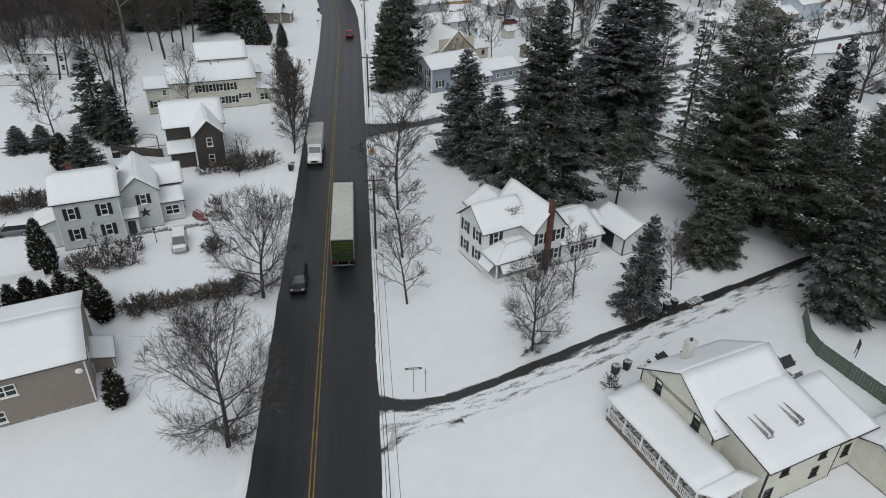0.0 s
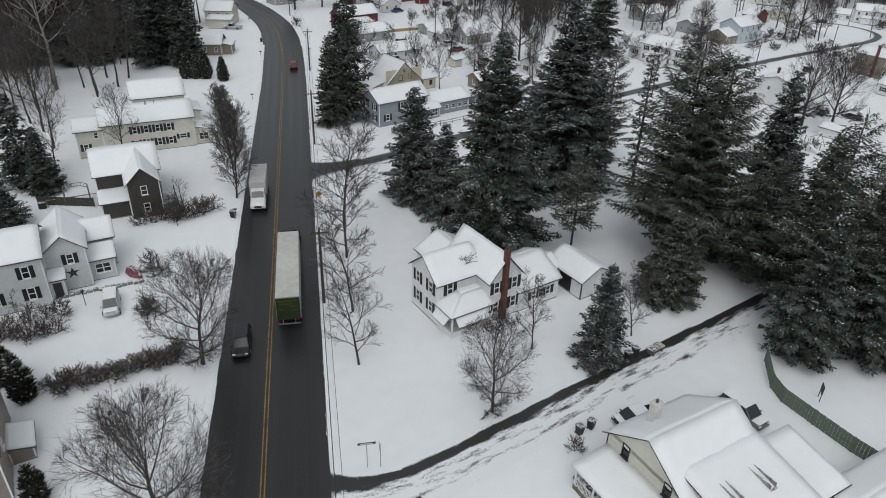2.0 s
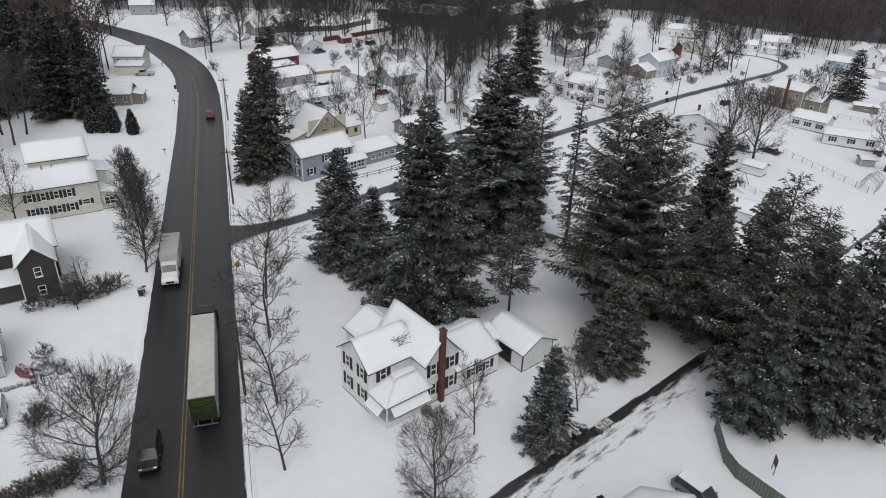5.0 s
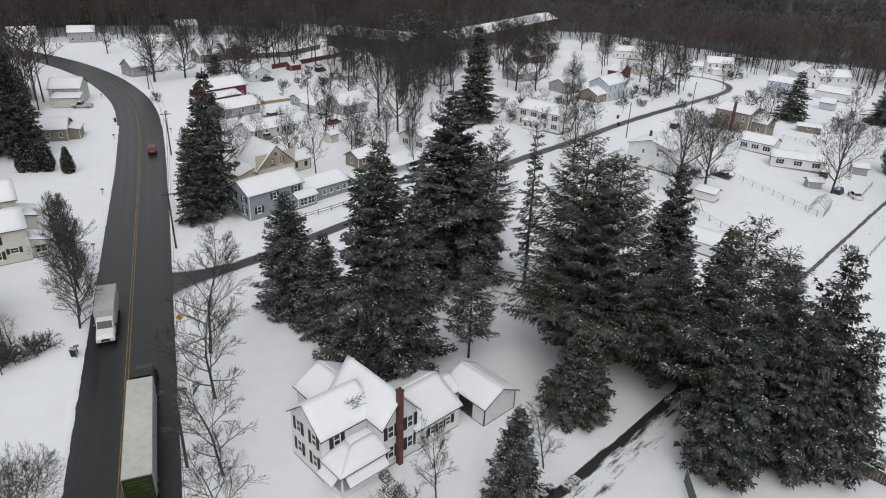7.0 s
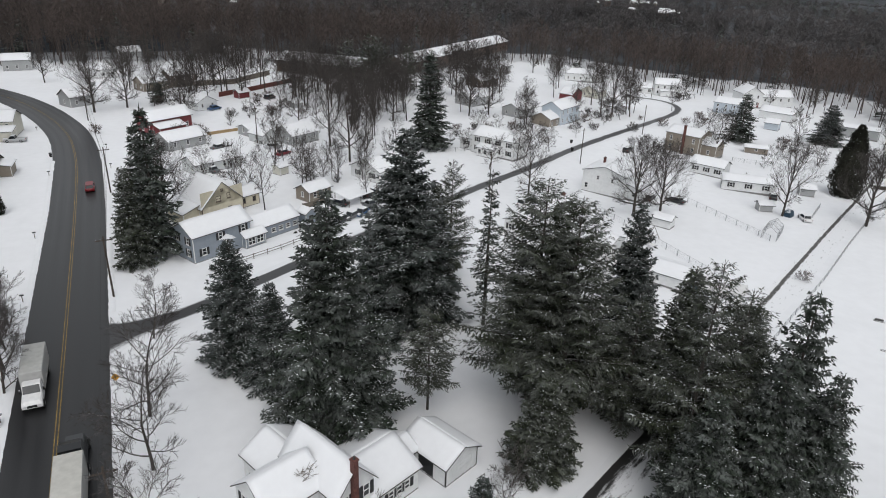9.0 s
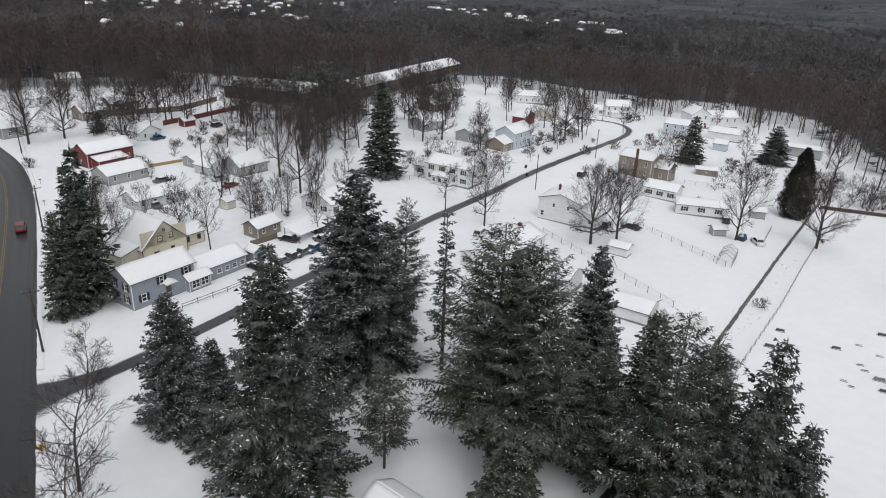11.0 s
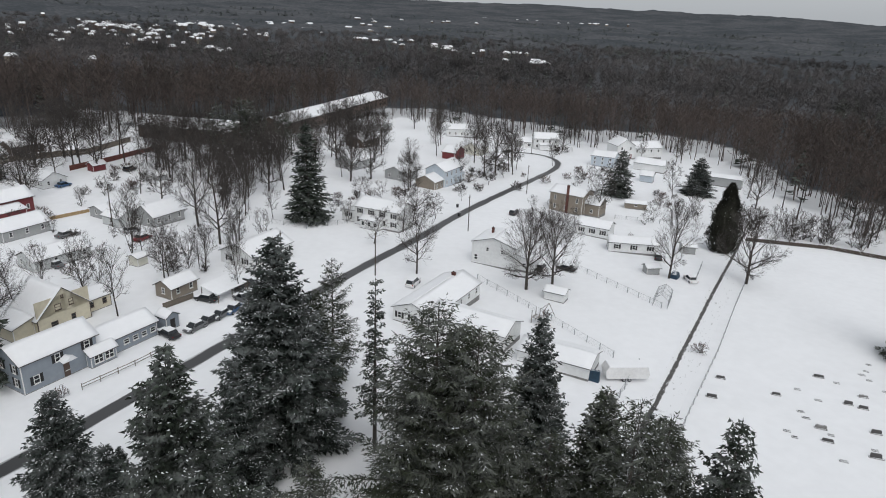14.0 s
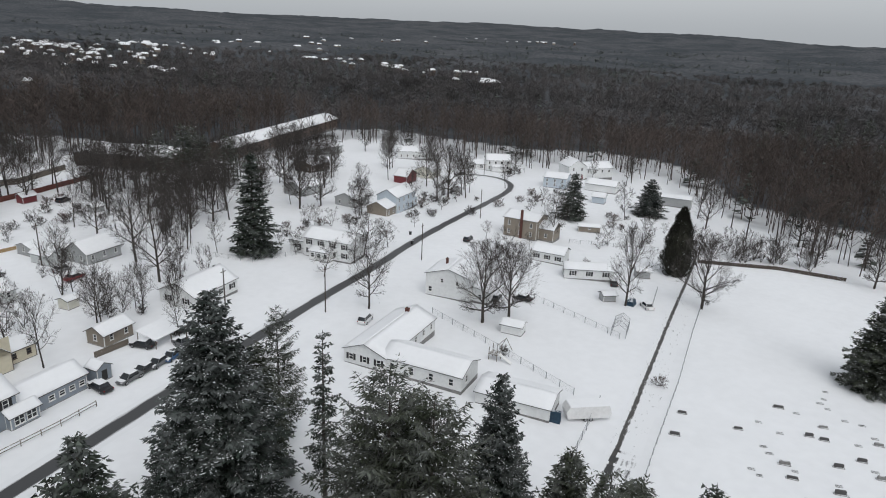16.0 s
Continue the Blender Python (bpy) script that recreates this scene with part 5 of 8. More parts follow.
def round_tree(seed, h=12.0, spread=5.0, fork=0.2, mains=9, sub=7, twigs=6, fine=2, bark=None, twig=None, r0=0.2, thick=1.0, low=0.55):
    """A leafless broad-crowned tree: rising limbs from a short trunk, their twigs filling an egg-shaped crown."""
    rng = random.Random(seed)
    big, small = Build(), Build()
    mid, ez = h * (0.5 + fork * 0.4), h * (0.5 - fork * 0.4)

    def room(p, d):
        """How far from p along d the crown's outline lies."""
        s, q = 1 / spread ** 2, 1 / ez ** 2
        pz = p.z - mid
        a = (d.x * d.x + d.y * d.y) * s + d.z * d.z * q
        b = (p.x * d.x + p.y * d.y) * s + pz * d.z * q
        c = (p.x * p.x + p.y * p.y) * s + pz * pz * q - 1
        k = b * b - a * c
        return max(0.0, (-b + math.sqrt(k)) / a) if k > 0 else 0.0

    def run(p, d, ln, r, segs, into, n, rise, jit, taper):
        pts = [(p, r)]
        for i in range(segs):
            d = (d + Vector((rng.gauss(0, jit), rng.gauss(0, jit), rng.gauss(0, jit) + rise))).normalized()
            p = p + d * (ln / segs)
            pts.append((p, r * (1 - (1 - taper) * (i + 1) / segs)))
        for (a, ra), (b, rb) in zip(pts, pts[1:]):
            into.tube(a, b, ra, rb, n, caps=False)
        return pts

    def away(d, ang):
        s = d.orthogonal().normalized()
        s.rotate(Matrix.Rotation(rng.uniform(0, 6.283), 3, d))
        return (d * math.cos(ang) + s * math.sin(ang)).normalized()

    def along(pts, t):
        k = t * (len(pts) - 1)
        a, b = pts[min(int(k), len(pts) - 2)], pts[min(int(k) + 1, len(pts) - 1)]
        return a[0].lerp(b[0], k - min(int(k), len(pts) - 2)), (b[0] - a[0]).normalized(), a[1]

    trunk = run(Vector((0, 0, -0.3)), Vector((rng.gauss(0, 0.03), rng.gauss(0, 0.03), 1)).normalized(), h * 0.66, r0 * h / 12, 7, big, 7, 0.05, 0.05, 0.35)
    for i in range(mains):
        u = i / (mains - 1)
        p, _, rr = along(trunk, min(1.0, fork / 0.66 + (1 - fork / 0.66) * u ** 1.2))
        el = low + (1.35 - low) * u + rng.uniform(-0.12, 0.12)
        az = i * 2.4 + rng.uniform(-0.4, 0.4)
        d = Vector((math.cos(az) * math.cos(el), math.sin(az) * math.cos(el), math.sin(el)))
        ln = max(0.15 * h, room(p, d) * rng.uniform(0.86, 1.04))
        limb = run(p, d, ln, max(0.035 * thick, rr * rng.uniform(0.45, 0.62)), 5, big, 5, 0.06, 0.09, 0.2)
        for j in range(sub):
            t = 0.14 + 0.86 * (j + rng.random()) / sub
            p2, d2, r2 = along(limb, t)
            d2 = away(d2, rng.uniform(0.45, 0.95))
            l2 = min(room(p2, d2) * rng.uniform(0.55, 1.05), ln * rng.uniform(0.3, 0.6)) + 0.25
            br_ = run(p2, d2, l2, max(0.016 * thick, r2 * 0.45), 3, small, 3, 0.09, 0.12, 0.3)
            for m_ in range(twigs):
                p3, d3, _ = along(br_, 0.12 + 0.88 * (m_ + rng.random()) / twigs)
                d3 = away(d3, rng.uniform(0.4, 0.9))
                d3 = (d3 + Vector((0, 0, 0.2))).normalized()
                l3 = min(room(p3, d3) * rng.uniform(0.5, 1.1), l2 * rng.uniform(0.35, 0.7)) + rng.uniform(0.1, 0.45)
                s = away(d3, 1.5708) * 0.015 * thick
                tip = p3 + d3 * l3
                small.add([p3 - s, p3 + s, tip], [(0, 1, 2)])
                for _ in range(fine):
                    p4 = p3.lerp(tip, rng.uniform(0.2, 0.9))
                    d4 = away(d3, rng.uniform(0.35, 0.8))
                    s = away(d4, 1.5708) * 0.012 * thick
                    small.add([p4 - s, p4 + s, p4 + d4 * (l3 * rng.uniform(0.35, 0.7) + 0.12)], [(0, 1, 2)])
    return big.mesh("trunk", bark or BARK), small.mesh("crown", twig or TWIG)


def plant(meshes, x, y, scale, rz, label, category="tree", group="", name="tree", wide=1.0, z=None):
    t = new(name)
    t.empty_display_size = 0.4
    zz = g(x, y) if z is None else z
    t.matrix_world = Matrix.Translation((x, y, zz - 0.05)) @ pose(0, 0, 0, 0, 0, rz) @ Matrix.Diagonal((scale * wide, scale * wide, scale, 1))
    tagged(t, label, category, group)
    for nm, me in zip(("trunk", "crown"), meshes):
        part(nm, me, None, t)
    return t


def plant_many(name, places, label):
    """Many far trees that nobody could count, joined into one body: (meshes, x, y, scale, turn, width)."""
    co, vi, starts, mi, mats, nv, nl = [], [], [], [], [], 0, 0
    for meshes, x, y, sc, rz, w in places:
        m = np.array(Matrix.Translation((x, y, g(x, y) - 0.05)) @ pose(0, 0, 0, 0, 0, rz) @ Matrix.Diagonal((sc * w, sc * w, sc, 1)))
        for me in meshes:
            n, k, p = len(me.vertices), len(me.loops), len(me.polygons)
            c, i, st = np.empty(n * 3, np.float32), np.empty(k, np.int32), np.empty(p, np.int32)
            me.vertices.foreach_get("co", c)
            me.loops.foreach_get("vertex_index", i)
            me.polygons.foreach_get("loop_start", st)
            co.append(c.reshape(-1, 3) @ m[:3, :3].T + m[:3, 3])
            vi.append(i + nv)
            starts.append(st + nl)
            mt = me.materials[0]
            if mt not in mats:
                mats.append(mt)
            mi.append(np.full(p, mats.index(mt), np.int32))
            nv, nl = nv + n, nl + k
    me = bpy.data.meshes.new(name)
    me.vertices.add(nv)
    me.vertices.foreach_set("co", np.concatenate(co).astype(np.float32).ravel())
    me.loops.add(nl)
    me.loops.foreach_set("vertex_index", np.concatenate(vi))
    st = np.concatenate(starts)
    me.polygons.add(len(st))
    me.polygons.foreach_set("loop_start", st)
    for mt in mats:
        me.materials.append(mt)
    me.polygons.foreach_set("material_index", np.concatenate(mi))
    me.update()
    return tagged(new(name, me), label, "trees", kind="stuff")


R = random.Random(11)
FULL = [round_tree(s, 12.0, 4.8, 0.09, 18, 12, 9, 4, thick=1.0, low=-0.08) for s in (1, 2)]
MAPLE = [round_tree(s, 12.0, 4.3, 0.18, 12, 8, 7, 3, thick=1.35, low=0.35) for s in (13, 14)]
SLIM = [bare_tree(s, 12.0, 3.6, 0.18, 0.72, 16, 8, 6, 3, r0=0.15) for s in (3, 4)]
TALL = [round_tree(s, 12.0, 3.2, 0.28, 10, 6, 6, 3, r0=0.15, thick=1.35, low=0.5) for s in (5, 6)]
YARD = round_tree(7, 12.0, 5.4, 0.16, 14, 9, 8, 4, r0=0.26, thick=1.3, low=0.25)
POPLAR = bare_tree(8, 12.0, 3.2, 0.06, 1.15, 26, 9, 6, 3, r0=0.13)
THICKET = bare_tree(9, 12.0, 3.2, 0.1, 0.95, 7, 5, 4, 1, r0=0.09, stems=3, thick=2.0)
PALE = bare_tree(10, 12.0, 4.8, 0.4, 0.7, 11, 6, 4, 1, bark=PALE_BARK, twig=PALE_BARK, r0=0.24, thick=1.6)

# verge trees west of the road
plant(FULL[0], -7.2, 46.8, 14.0 / 12, 20, "bare round-crowned maple on the snowy verge", wide=1.0)
plant(FULL[1], -6.7, 67.8, 13.2 / 12, 80, "bare spreading maple beside the road", wide=0.95)
for i, (x, y, s) in enumerate(((-6.2, 107, 14.6), (-6.6, 112, 13.6), (-7.0, 117.5, 14.2), (-7.2, 124, 13.2))):
    plant(POPLAR, x, y, s / 12, 50 * i, "bare upright columnar pear tree by the road", group="roadside columnar trees")
# row on the east verge
for i, (x, y, s, p) in enumerate(((8.7, 65.3, 10.4, SLIM[0]), (8.8, 74.8, 12.0, SLIM[1]), (8.9, 87.0, 14.5, SLIM[0]), (9.1, 96.1, 15.5, SLIM[1]), (10.6, 113.4, 9.5, SLIM[0]))):
    plant(p, x, y, s / 12, 70 * i + 15, "slender bare tree in the verge row", group="verge trees", wide=1.05)
plant(FULL[1], 20.4, 56.5, 11.0 / 12, 200, "bare young maple on the front lawn", wide=0.82)
plant(SLIM[1], 26.9, 65.1, 10.0 / 12, 120, "bare thin tree before the farmhouse", wide=0.7)
plant(SLIM[0], 38.4, 65.5, 7.5 / 12, 10, "leaning bare tree beside the lane")

# tall evergreens in the grove
SPRUCE = [needle_tree(21, 26, 8.6, "spruce", NEEDLE, 0.07, full=0.85, boughs=10, ragged=0.25), needle_tree(22, 26, 8.2, "spruce", NEEDLE_BLUE, 0.11, full=0.85, boughs=10, ragged=0.25), needle_tree(23, 18, 6.0, "spruce", NEEDLE_BLUE, 0.13, fat=0.95, full=0.88)]
DARK = needle_tree(28, 25, 6.8, "spruce", NEEDLE, 0.04, 0.05, 0.8, 1.15, boughs=7, ragged=0.38, hang=0.7, full=0.75)
SPARSE = needle_tree(24, 25, 6.6, "spruce", NEEDLE_PINE, 0.06, 0.05, 0.9, 1.3, full=0.66, boughs=9)
THIN = needle_tree(25, 24, 3.1, "spruce", NEEDLE, 0.08, 0.22, 0.62, full=0.5, boughs=5, ragged=0.5)
FARSPRUCE = [needle_tree(26, 26, 6.2, "spruce", NEEDLE, 0.05, 0.03, 0.62, 2.0, boughs=8, ragged=0.35), needle_tree(27, 26, 5.8, "spruce", NEEDLE, 0.04, 0.04, 0.68, 2.1, boughs=9)]
PINE = [needle_tree(31, 28, 8.4, "pine", NEEDLE_PINE, 0.02, 0.12, 1.25, 1.05, full=0.62, boughs=8), needle_tree(32, 24, 6.6, "pine", NEEDLE_PINE, 0.05, 0.10, 1.1, 1.15, full=0.68, boughs=8)]
FARPINE = needle_tree(34, 24, 6.0, "pine", NEEDLE_PINE, 0.04, 0.12, 0.75, 2.1, full=0.6, boughs=7)
SMALLPINE = needle_tree(33, 13, 4.2, "pine", NEEDLE_PINE, 0.07, 0.24, 1.5, 0.95, full=0.5, boughs=7)
CEDAR = [needle_tree(41, 6.5, 1.7, "cedar", NEEDLE_CEDAR, 0.4), needle_tree(42, 3.6, 0.95, "cedar", NEEDLE_CEDAR, 0.4), needle_tree(43, 15, 4.0, "cedar", NEEDLE_CEDAR, 0.05, dens=0.5)]
GROVE = "tall evergreens behind the farmhouse"
for m_, x, y, s, rz, w, lb in ((SPRUCE[2], 20.3, 103.6, 17.2 / 18, 0, 1.1, "bluish spruce dusted with snow at the street corner"),
                               (SPRUCE[0], 27.7, 86.2, 28.2 / 26, 30, 1.0, "tall dark spruce with snow on its boughs"),
                               (SPRUCE[1], 44.4, 106.6, 28.0 / 26, 90, 1.28, "tall dark spruce with drooping snowy boughs"),
                               (PINE[1], 56.5, 117.0, 20.0 / 24, 200, 0.9, "dark pine behind the spruces"),
                               (THIN, 54.2, 100.5, 23.5 / 24, 40, 1.0, "thin ragged spruce with a bare lower trunk"),
                               (PINE[0], 50.3, 82.0, 28.4 / 28, 10, 1.18, "broad old white pine with open crown"),
                               (PINE[0], 51.6, 77.6, 27.6 / 28, 140, 1.1, "broad old white pine with two tops"),
                               (SPRUCE[1], 62.6, 81.0, 24.8 / 26, 70, 0.85, "dark spruce with a ragged outline and snow"),
                               (PINE[1], 58.5, 65.2, 25.2 / 24, 160, 0.95, "tall spruce beside the lane"),
                               (PINE[1], 65.0, 66.5, 20.6 / 24, 260, 1.2, "dense dark pine by the lane"),
                               (PINE[1], 58.0, 74.0, 17.0 / 24, 20, 1.2, "dark pine in the thick of the grove"),
                               (SPARSE, 71.0, 70.5, 16.0 / 25, 300, 1.3, "dark spruce in the thick of the grove"),
                               (DARK, 67.6, 61.6, 22.5 / 25, 220, 1.05, "tall spruce with layered drooping boughs"),
                               (DARK, 66.4, 56.6, 17.0 / 25, 75, 1.15, "dark spruce behind a brown fence"),
                               (SPRUCE[2], 33.0, 96.5, 9.0 / 18, 30, 0.8, "young spruce between taller ones"),
                               (SPRUCE[2], 23.6, 97.0, 14.0 / 18, 130, 1.0, "spruce in front of the taller ones"),
                               (SPRUCE[2], 37.5, 101.5, 17.0 / 18, 230, 1.0, "spruce pressed between taller ones"),
                               (SPARSE, 50.5, 110.0, 19.0 / 25, 330, 1.0, "dark spruce behind the tallest one"),
                               (SPARSE, 56.0, 88.0, 16.0 / 25, 130, 1.1, "dark spruce beside the old pine"),
                               (DARK, 54.8, 59.6, 15.5 / 25, 250, 1.3, "low-boughed spruce at the end of the green fence"),
                               (DARK, 61.5, 58.6, 19.0 / 25, 15, 1.15, "dark spruce overhanging the lane"),
                               (SPARSE, 64.5, 73.5, 20.0 / 25, 105, 1.0, "dark spruce crowding the old pines"),
                               (SPARSE, 54.5, 83.0, 18.0 / 25, 195, 1.2, "dark spruce filling the grove"),
                               (SPARSE, 60.0, 92.0, 17.0 / 25, 165, 1.2, "dark spruce at the back of the grove"),
                               (SPARSE, 71.5, 88.5, 13.0 / 25, 60, 1.2, "smaller spruce at the edge of the grove")):
    plant(m_, x, y, s, rz, lb, group=GROVE, wide=w)
plant(SPRUCE[2], 33.1, 62.1, 11.6 / 18, 77, "snow-dusted spruce beside the lane", wide=0.92)
plant(SMALLPINE, 38.7, 85.3, 13.2 / 13, 15, "small pine with a bare stem behind the farmhouse")
plant(SPARSE, 45.8, 72.0, 11.0 / 25, 0, "dark broad hemlock beside the lane", wide=1.6)
plant(SPRUCE[2], 26.0, 108.0, 6.0 / 18, 10, "little spruce by the side street")
plant(THICKET, 41.5, 70.5, 6.0 / 12, 0, "bare shrubby tree behind the garage")

# evergreens elsewhere
plant(FARSPRUCE[0], 13.4, 141.5, 25.5 / 26, 200, "big dark spruce by the main road", wide=0.95)
plant(FARSPRUCE[1], 12.0, 148.5, 21.0 / 26, 20, "dark spruce by the main road", wide=0.9)
plant(SPARSE, 9.6, 138.4, 17.0 / 25, 110, "slim spruce by the main road", wide=0.9)
plant(FARSPRUCE[1], 87.4, 195.4, 25.6 / 26, 120, "solitary dark spruce in a white yard", wide=1.25)
plant(FARSPRUCE[0], 201.5, 189, 16.5 / 26, 20, "dark fir in a white garden", wide=1.85)
plant(SPRUCE[2], 236.5, 181.6, 14.0 / 18, 20, "bluish fir in a white garden", wide=1.75)
plant(CEDAR[2], 180.5, 134.2, 19.5 / 15, 20, "large clipped conical conifer", wide=0.95)
plant(SPARSE, 154.1, 75.5, 19.0 / 25, 20, "dark pine at the cemetery's edge", wide=1.5)
plant(FARSPRUCE[0], -38.0, 116.5, 14.4 / 26, 20, "dense dark spruce behind the brown house", wide=1.5)
plant(FARSPRUCE[1], -34.2, 113.6, 10.0 / 26, 90, "lower dark spruce beside the dense one", wide=1.5)
plant(DARK, -35.6, 101.8, 7.2 / 25, 40, "ragged dark evergreen behind the farmhouse", wide=1.9)
plant(CEDAR[0], -39.0, 103.5, 5.6 / 6.5, 20, "dark ragged evergreen bush", wide=1.3)
for x, y, s in ((-48.2, 110.5, 4.2), (-45.0, 111.4, 4.0)):
    plant(SPRUCE[2], x, y, s / 18, x * 9, "little round spruce with snow", wide=2.0)
plant(CEDAR[0], -31.3, 75.0, 6.8 / 6.5, 20, "dark upright cedar by the farmhouse wall", wide=0.85)
for i, (x, y, s) in enumerate(((-31.5, 67.0, 3.6), (-30.1, 67.8, 3.9), (-28.6, 67.6, 3.5), (-26.9, 68.2, 4.1), (-25.6, 67.6, 3.6), (-24.4, 67.9, 4.3), (-23.0, 66.4, 4.4), (-22.2, 65.2, 4.2), (-33.2, 66.2, 3.3))):
    plant(CEDAR[1], x, y, s / 3.6, 40 * i, "dark arborvitae in a clipped row", "shrub", "arborvitae hedge row", "shrub", 1.05)
plant(CEDAR[1], -17.4, 52.6, 4.0 / 3.6, 0, "dark pointed yew at the house corner", "shrub", name="shrub", wide=0.95)
for i, (x, y, s) in enumerate(((-22, 174.6, 6.0), (-19.8, 174.2, 5.6), (-17.6, 174, 6.4), (-13.6, 171.6, 5.6))):
    plant(CEDAR[0], x, y, s / 6.5, 50 * i, "dark rounded cedar at a house front", "shrub", "cedars before the spruces", "shrub", 1.0)
for i in range(22):
    x, y = -20 - R.random() * 42, 184 + R.random() * 30
    if x > -30 and y > 190:
        y = 184 + R.random() * 6
    plant(FARSPRUCE[i % 2], x, y, R.uniform(17, 26) / 26, R.uniform(0, 360), "dark spruce in the roadside grove", group="spruces west of the road", wide=R.uniform(0.75, 1.0))
for i, (x, y, s) in enumerate(((110, 268, 19), (115, 276, 16), (104, 274, 18), (99, 283, 17), (2, 276, 9), (24, 268, 11), (20, 262, 9))):
    plant(FARPINE, x, y, s / 24, 60 * i, "dark pine before the apartment blocks", wide=1.05)

# bare yard and street trees
for i, (p, x, y, s, w, lb) in enumerate(((YARD, 109.7, 134, 17.5, 0.95, "wide bare maple in a white yard"), (YARD, 116.5, 133.2, 16.5, 0.9, "wide bare maple in a white yard"), (YARD, 162.4, 115.4, 18.0, 1.0, "spreading bare tree by the cemetery track"),
                                      (MAPLE[0], 146.8, 125.6, 19.0, 0.9, "tall bare maple beside a shed"), (MAPLE[1], 92.9, 151.0, 16.5, 0.85, "bare tree by the side street"), (SLIM[0], 94.3, 172.5, 9.5, 1.2, "small bare fruit tree"),
                                      (MAPLE[0], 61.0, 185.0, 22.0, 0.85, "tall bare tree behind the sheds"), (MAPLE[1], 60.4, 200.2, 22.0, 0.85, "tall bare tree behind the sheds"), (TALL[0], 30.4, 163.2, 14.0, 0.9, "bare tree behind the yellow house"),
                                      (TALL[1], 34.0, 155.8, 13.5, 0.9, "bare tree behind the yellow house"), (MAPLE[0], 171.5, 171, 15.5, 0.85, "bare tree before the tan house"), (SLIM[1], 220.4, 180.5, 14.0, 0.9, "thin bare tree in a garden"),
                                      (TALL[0], 253.0, 171, 20.0, 0.9, "tall bare tree at the wood's edge"), (MAPLE[0], 119.3, 233.2, 20.0, 0.9, "tall bare tree between houses"), (MAPLE[1], 134.5, 219.9, 12, 1.1, "bare tree before the grey house"),
                                      (MAPLE[0], 184.3, 250.4, 17, 0.9, "bare tree before the red barn"), (TALL[1], 190.7, 285.7, 17, 1.1, "bare tree below the woods"), (SLIM[0], 112, 183, 12, 1.2, "bare tree by the street"), (SLIM[1], 106, 178, 11, 1.2, "bare tree by the street"),
                                      (SLIM[0], 121.6, 186, 8, 1.2, "small bare garden tree"), (SLIM[1], 164.5, 216.0, 5, 1.4, "small bare ornamental tree"), (SLIM[0], 178, 224, 6, 1.4, "small bare ornamental tree"), (SLIM[1], 148, 211, 5.5, 1.4, "small bare ornamental tree"),
                                      (YARD, 16.0, 160, 15, 0.9, "bare tree beside the yellow house"), (MAPLE[1], 14.5, 166, 14, 0.9, "bare tree beside the yellow house"), (YARD, 2.6, 257.8, 20, 0.9, "old bare tree by the road bend"), (YARD, 12, 262, 17, 0.9, "old bare tree by the road bend"),
                                      (YARD, -32, 294, 14, 1.0, "bare tree inside the road bend"), (MAPLE[0], -14, 313, 15, 1.0, "bare tree beyond the bend"), (TALL[0], 46, 290, 22, 0.9, "tall bare tree by a fence"), (TALL[1], 30, 306, 20, 0.9, "tall bare tree by a fence"),
                                      (TALL[0], -38.5, 132, 14, 1.0, "bare tree behind the cream house"), (TALL[1], -25.5, 124, 13, 1.0, "bare tree before the cream house"), (TALL[0], -34.8, 120, 12.5, 0.8, "bare tree before the cream house"), (SLIM[0], -46, 118, 11, 1.0, "bare tree in a back garden"),
                                      (SLIM[1], -52, 128, 12, 1.0, "bare tree in a back garden"), (PALE, -48, 168, 24, 0.9, "big pale-barked sycamore at the wood's edge"), (THICKET, -33, 66, 5, 1.6, "bare shrubby tree by the hedge"), (THICKET, -25, 75.2, 5.0, 1.5, "twiggy bare lilac by the farmhouse"),
                                      (SLIM[0], -13.5, 99, 4.5, 1.2, "small bare garden tree"), (MAPLE[0], 240, 160, 17, 1.0, "bare tree at the field's end"), (MAPLE[1], 230, 118, 15, 1.0, "bare tree at the field's end"), (YARD, 250, 132, 17, 1.0, "bare tree at the field's end"), (YARD, 225, 100, 15, 1.0, "bare tree at the field's end"))):
    plant(p, x, y, s / 12, 37 * i, lb, wide=w)
plant(bare_tree(12, 12, 4.5, 0.08, 0.7, 12, 7, 5, 2, twig=RUST_TWIG), -13.6, 105.6, 4.2 / 12, 0, "russet-twigged ornamental tree by the brown house", wide=1.3)
FAR_YARD = []
for i in range(60):
    x, y = R.choice(((30, 240), (10, 285), (60, 290), (90, 285), (150, 300), (170, 300), (140, 265), (205, 285), (120, 290), (100, 255), (20, 330), (-10, 330), (45, 320), (215, 325), (260, 255), (285, 225), (150, 240), (195, 240)))
    FAR_YARD.append((TALL[i % 2] if i % 3 else MAPLE[i % 2], x + R.gauss(0, 9), y + R.gauss(0, 8), R.uniform(10, 19) / 12, R.uniform(0, 360), 1.0))
plant_many("far_yard_trees", FAR_YARD, "bare grey trees among the far houses")
for i in range(26):
    x, y = R.choice(((-55, 158), (-66, 155), (-45, 168), (-36, 172), (-60, 140), (-52, 150), (-72, 120)))
    plant(TALL[i % 2], x + R.gauss(0, 6), y + R.gauss(0, 6), R.uniform(13, 20) / 12, R.uniform(0, 360), "tall bare tree at the western wood's edge", group="western wood edge")
for i in range(30):
    x = R.uniform(196, 228)
    y = 142 - (x - 196) * 1.05 + R.gauss(4, 3)
    plant(THICKET, x + 3, y + 3, R.uniform(5, 10) / 12, R.uniform(0, 360), "tangled bare bush at the end of the field", group="field edge thicket", wide=1.3)
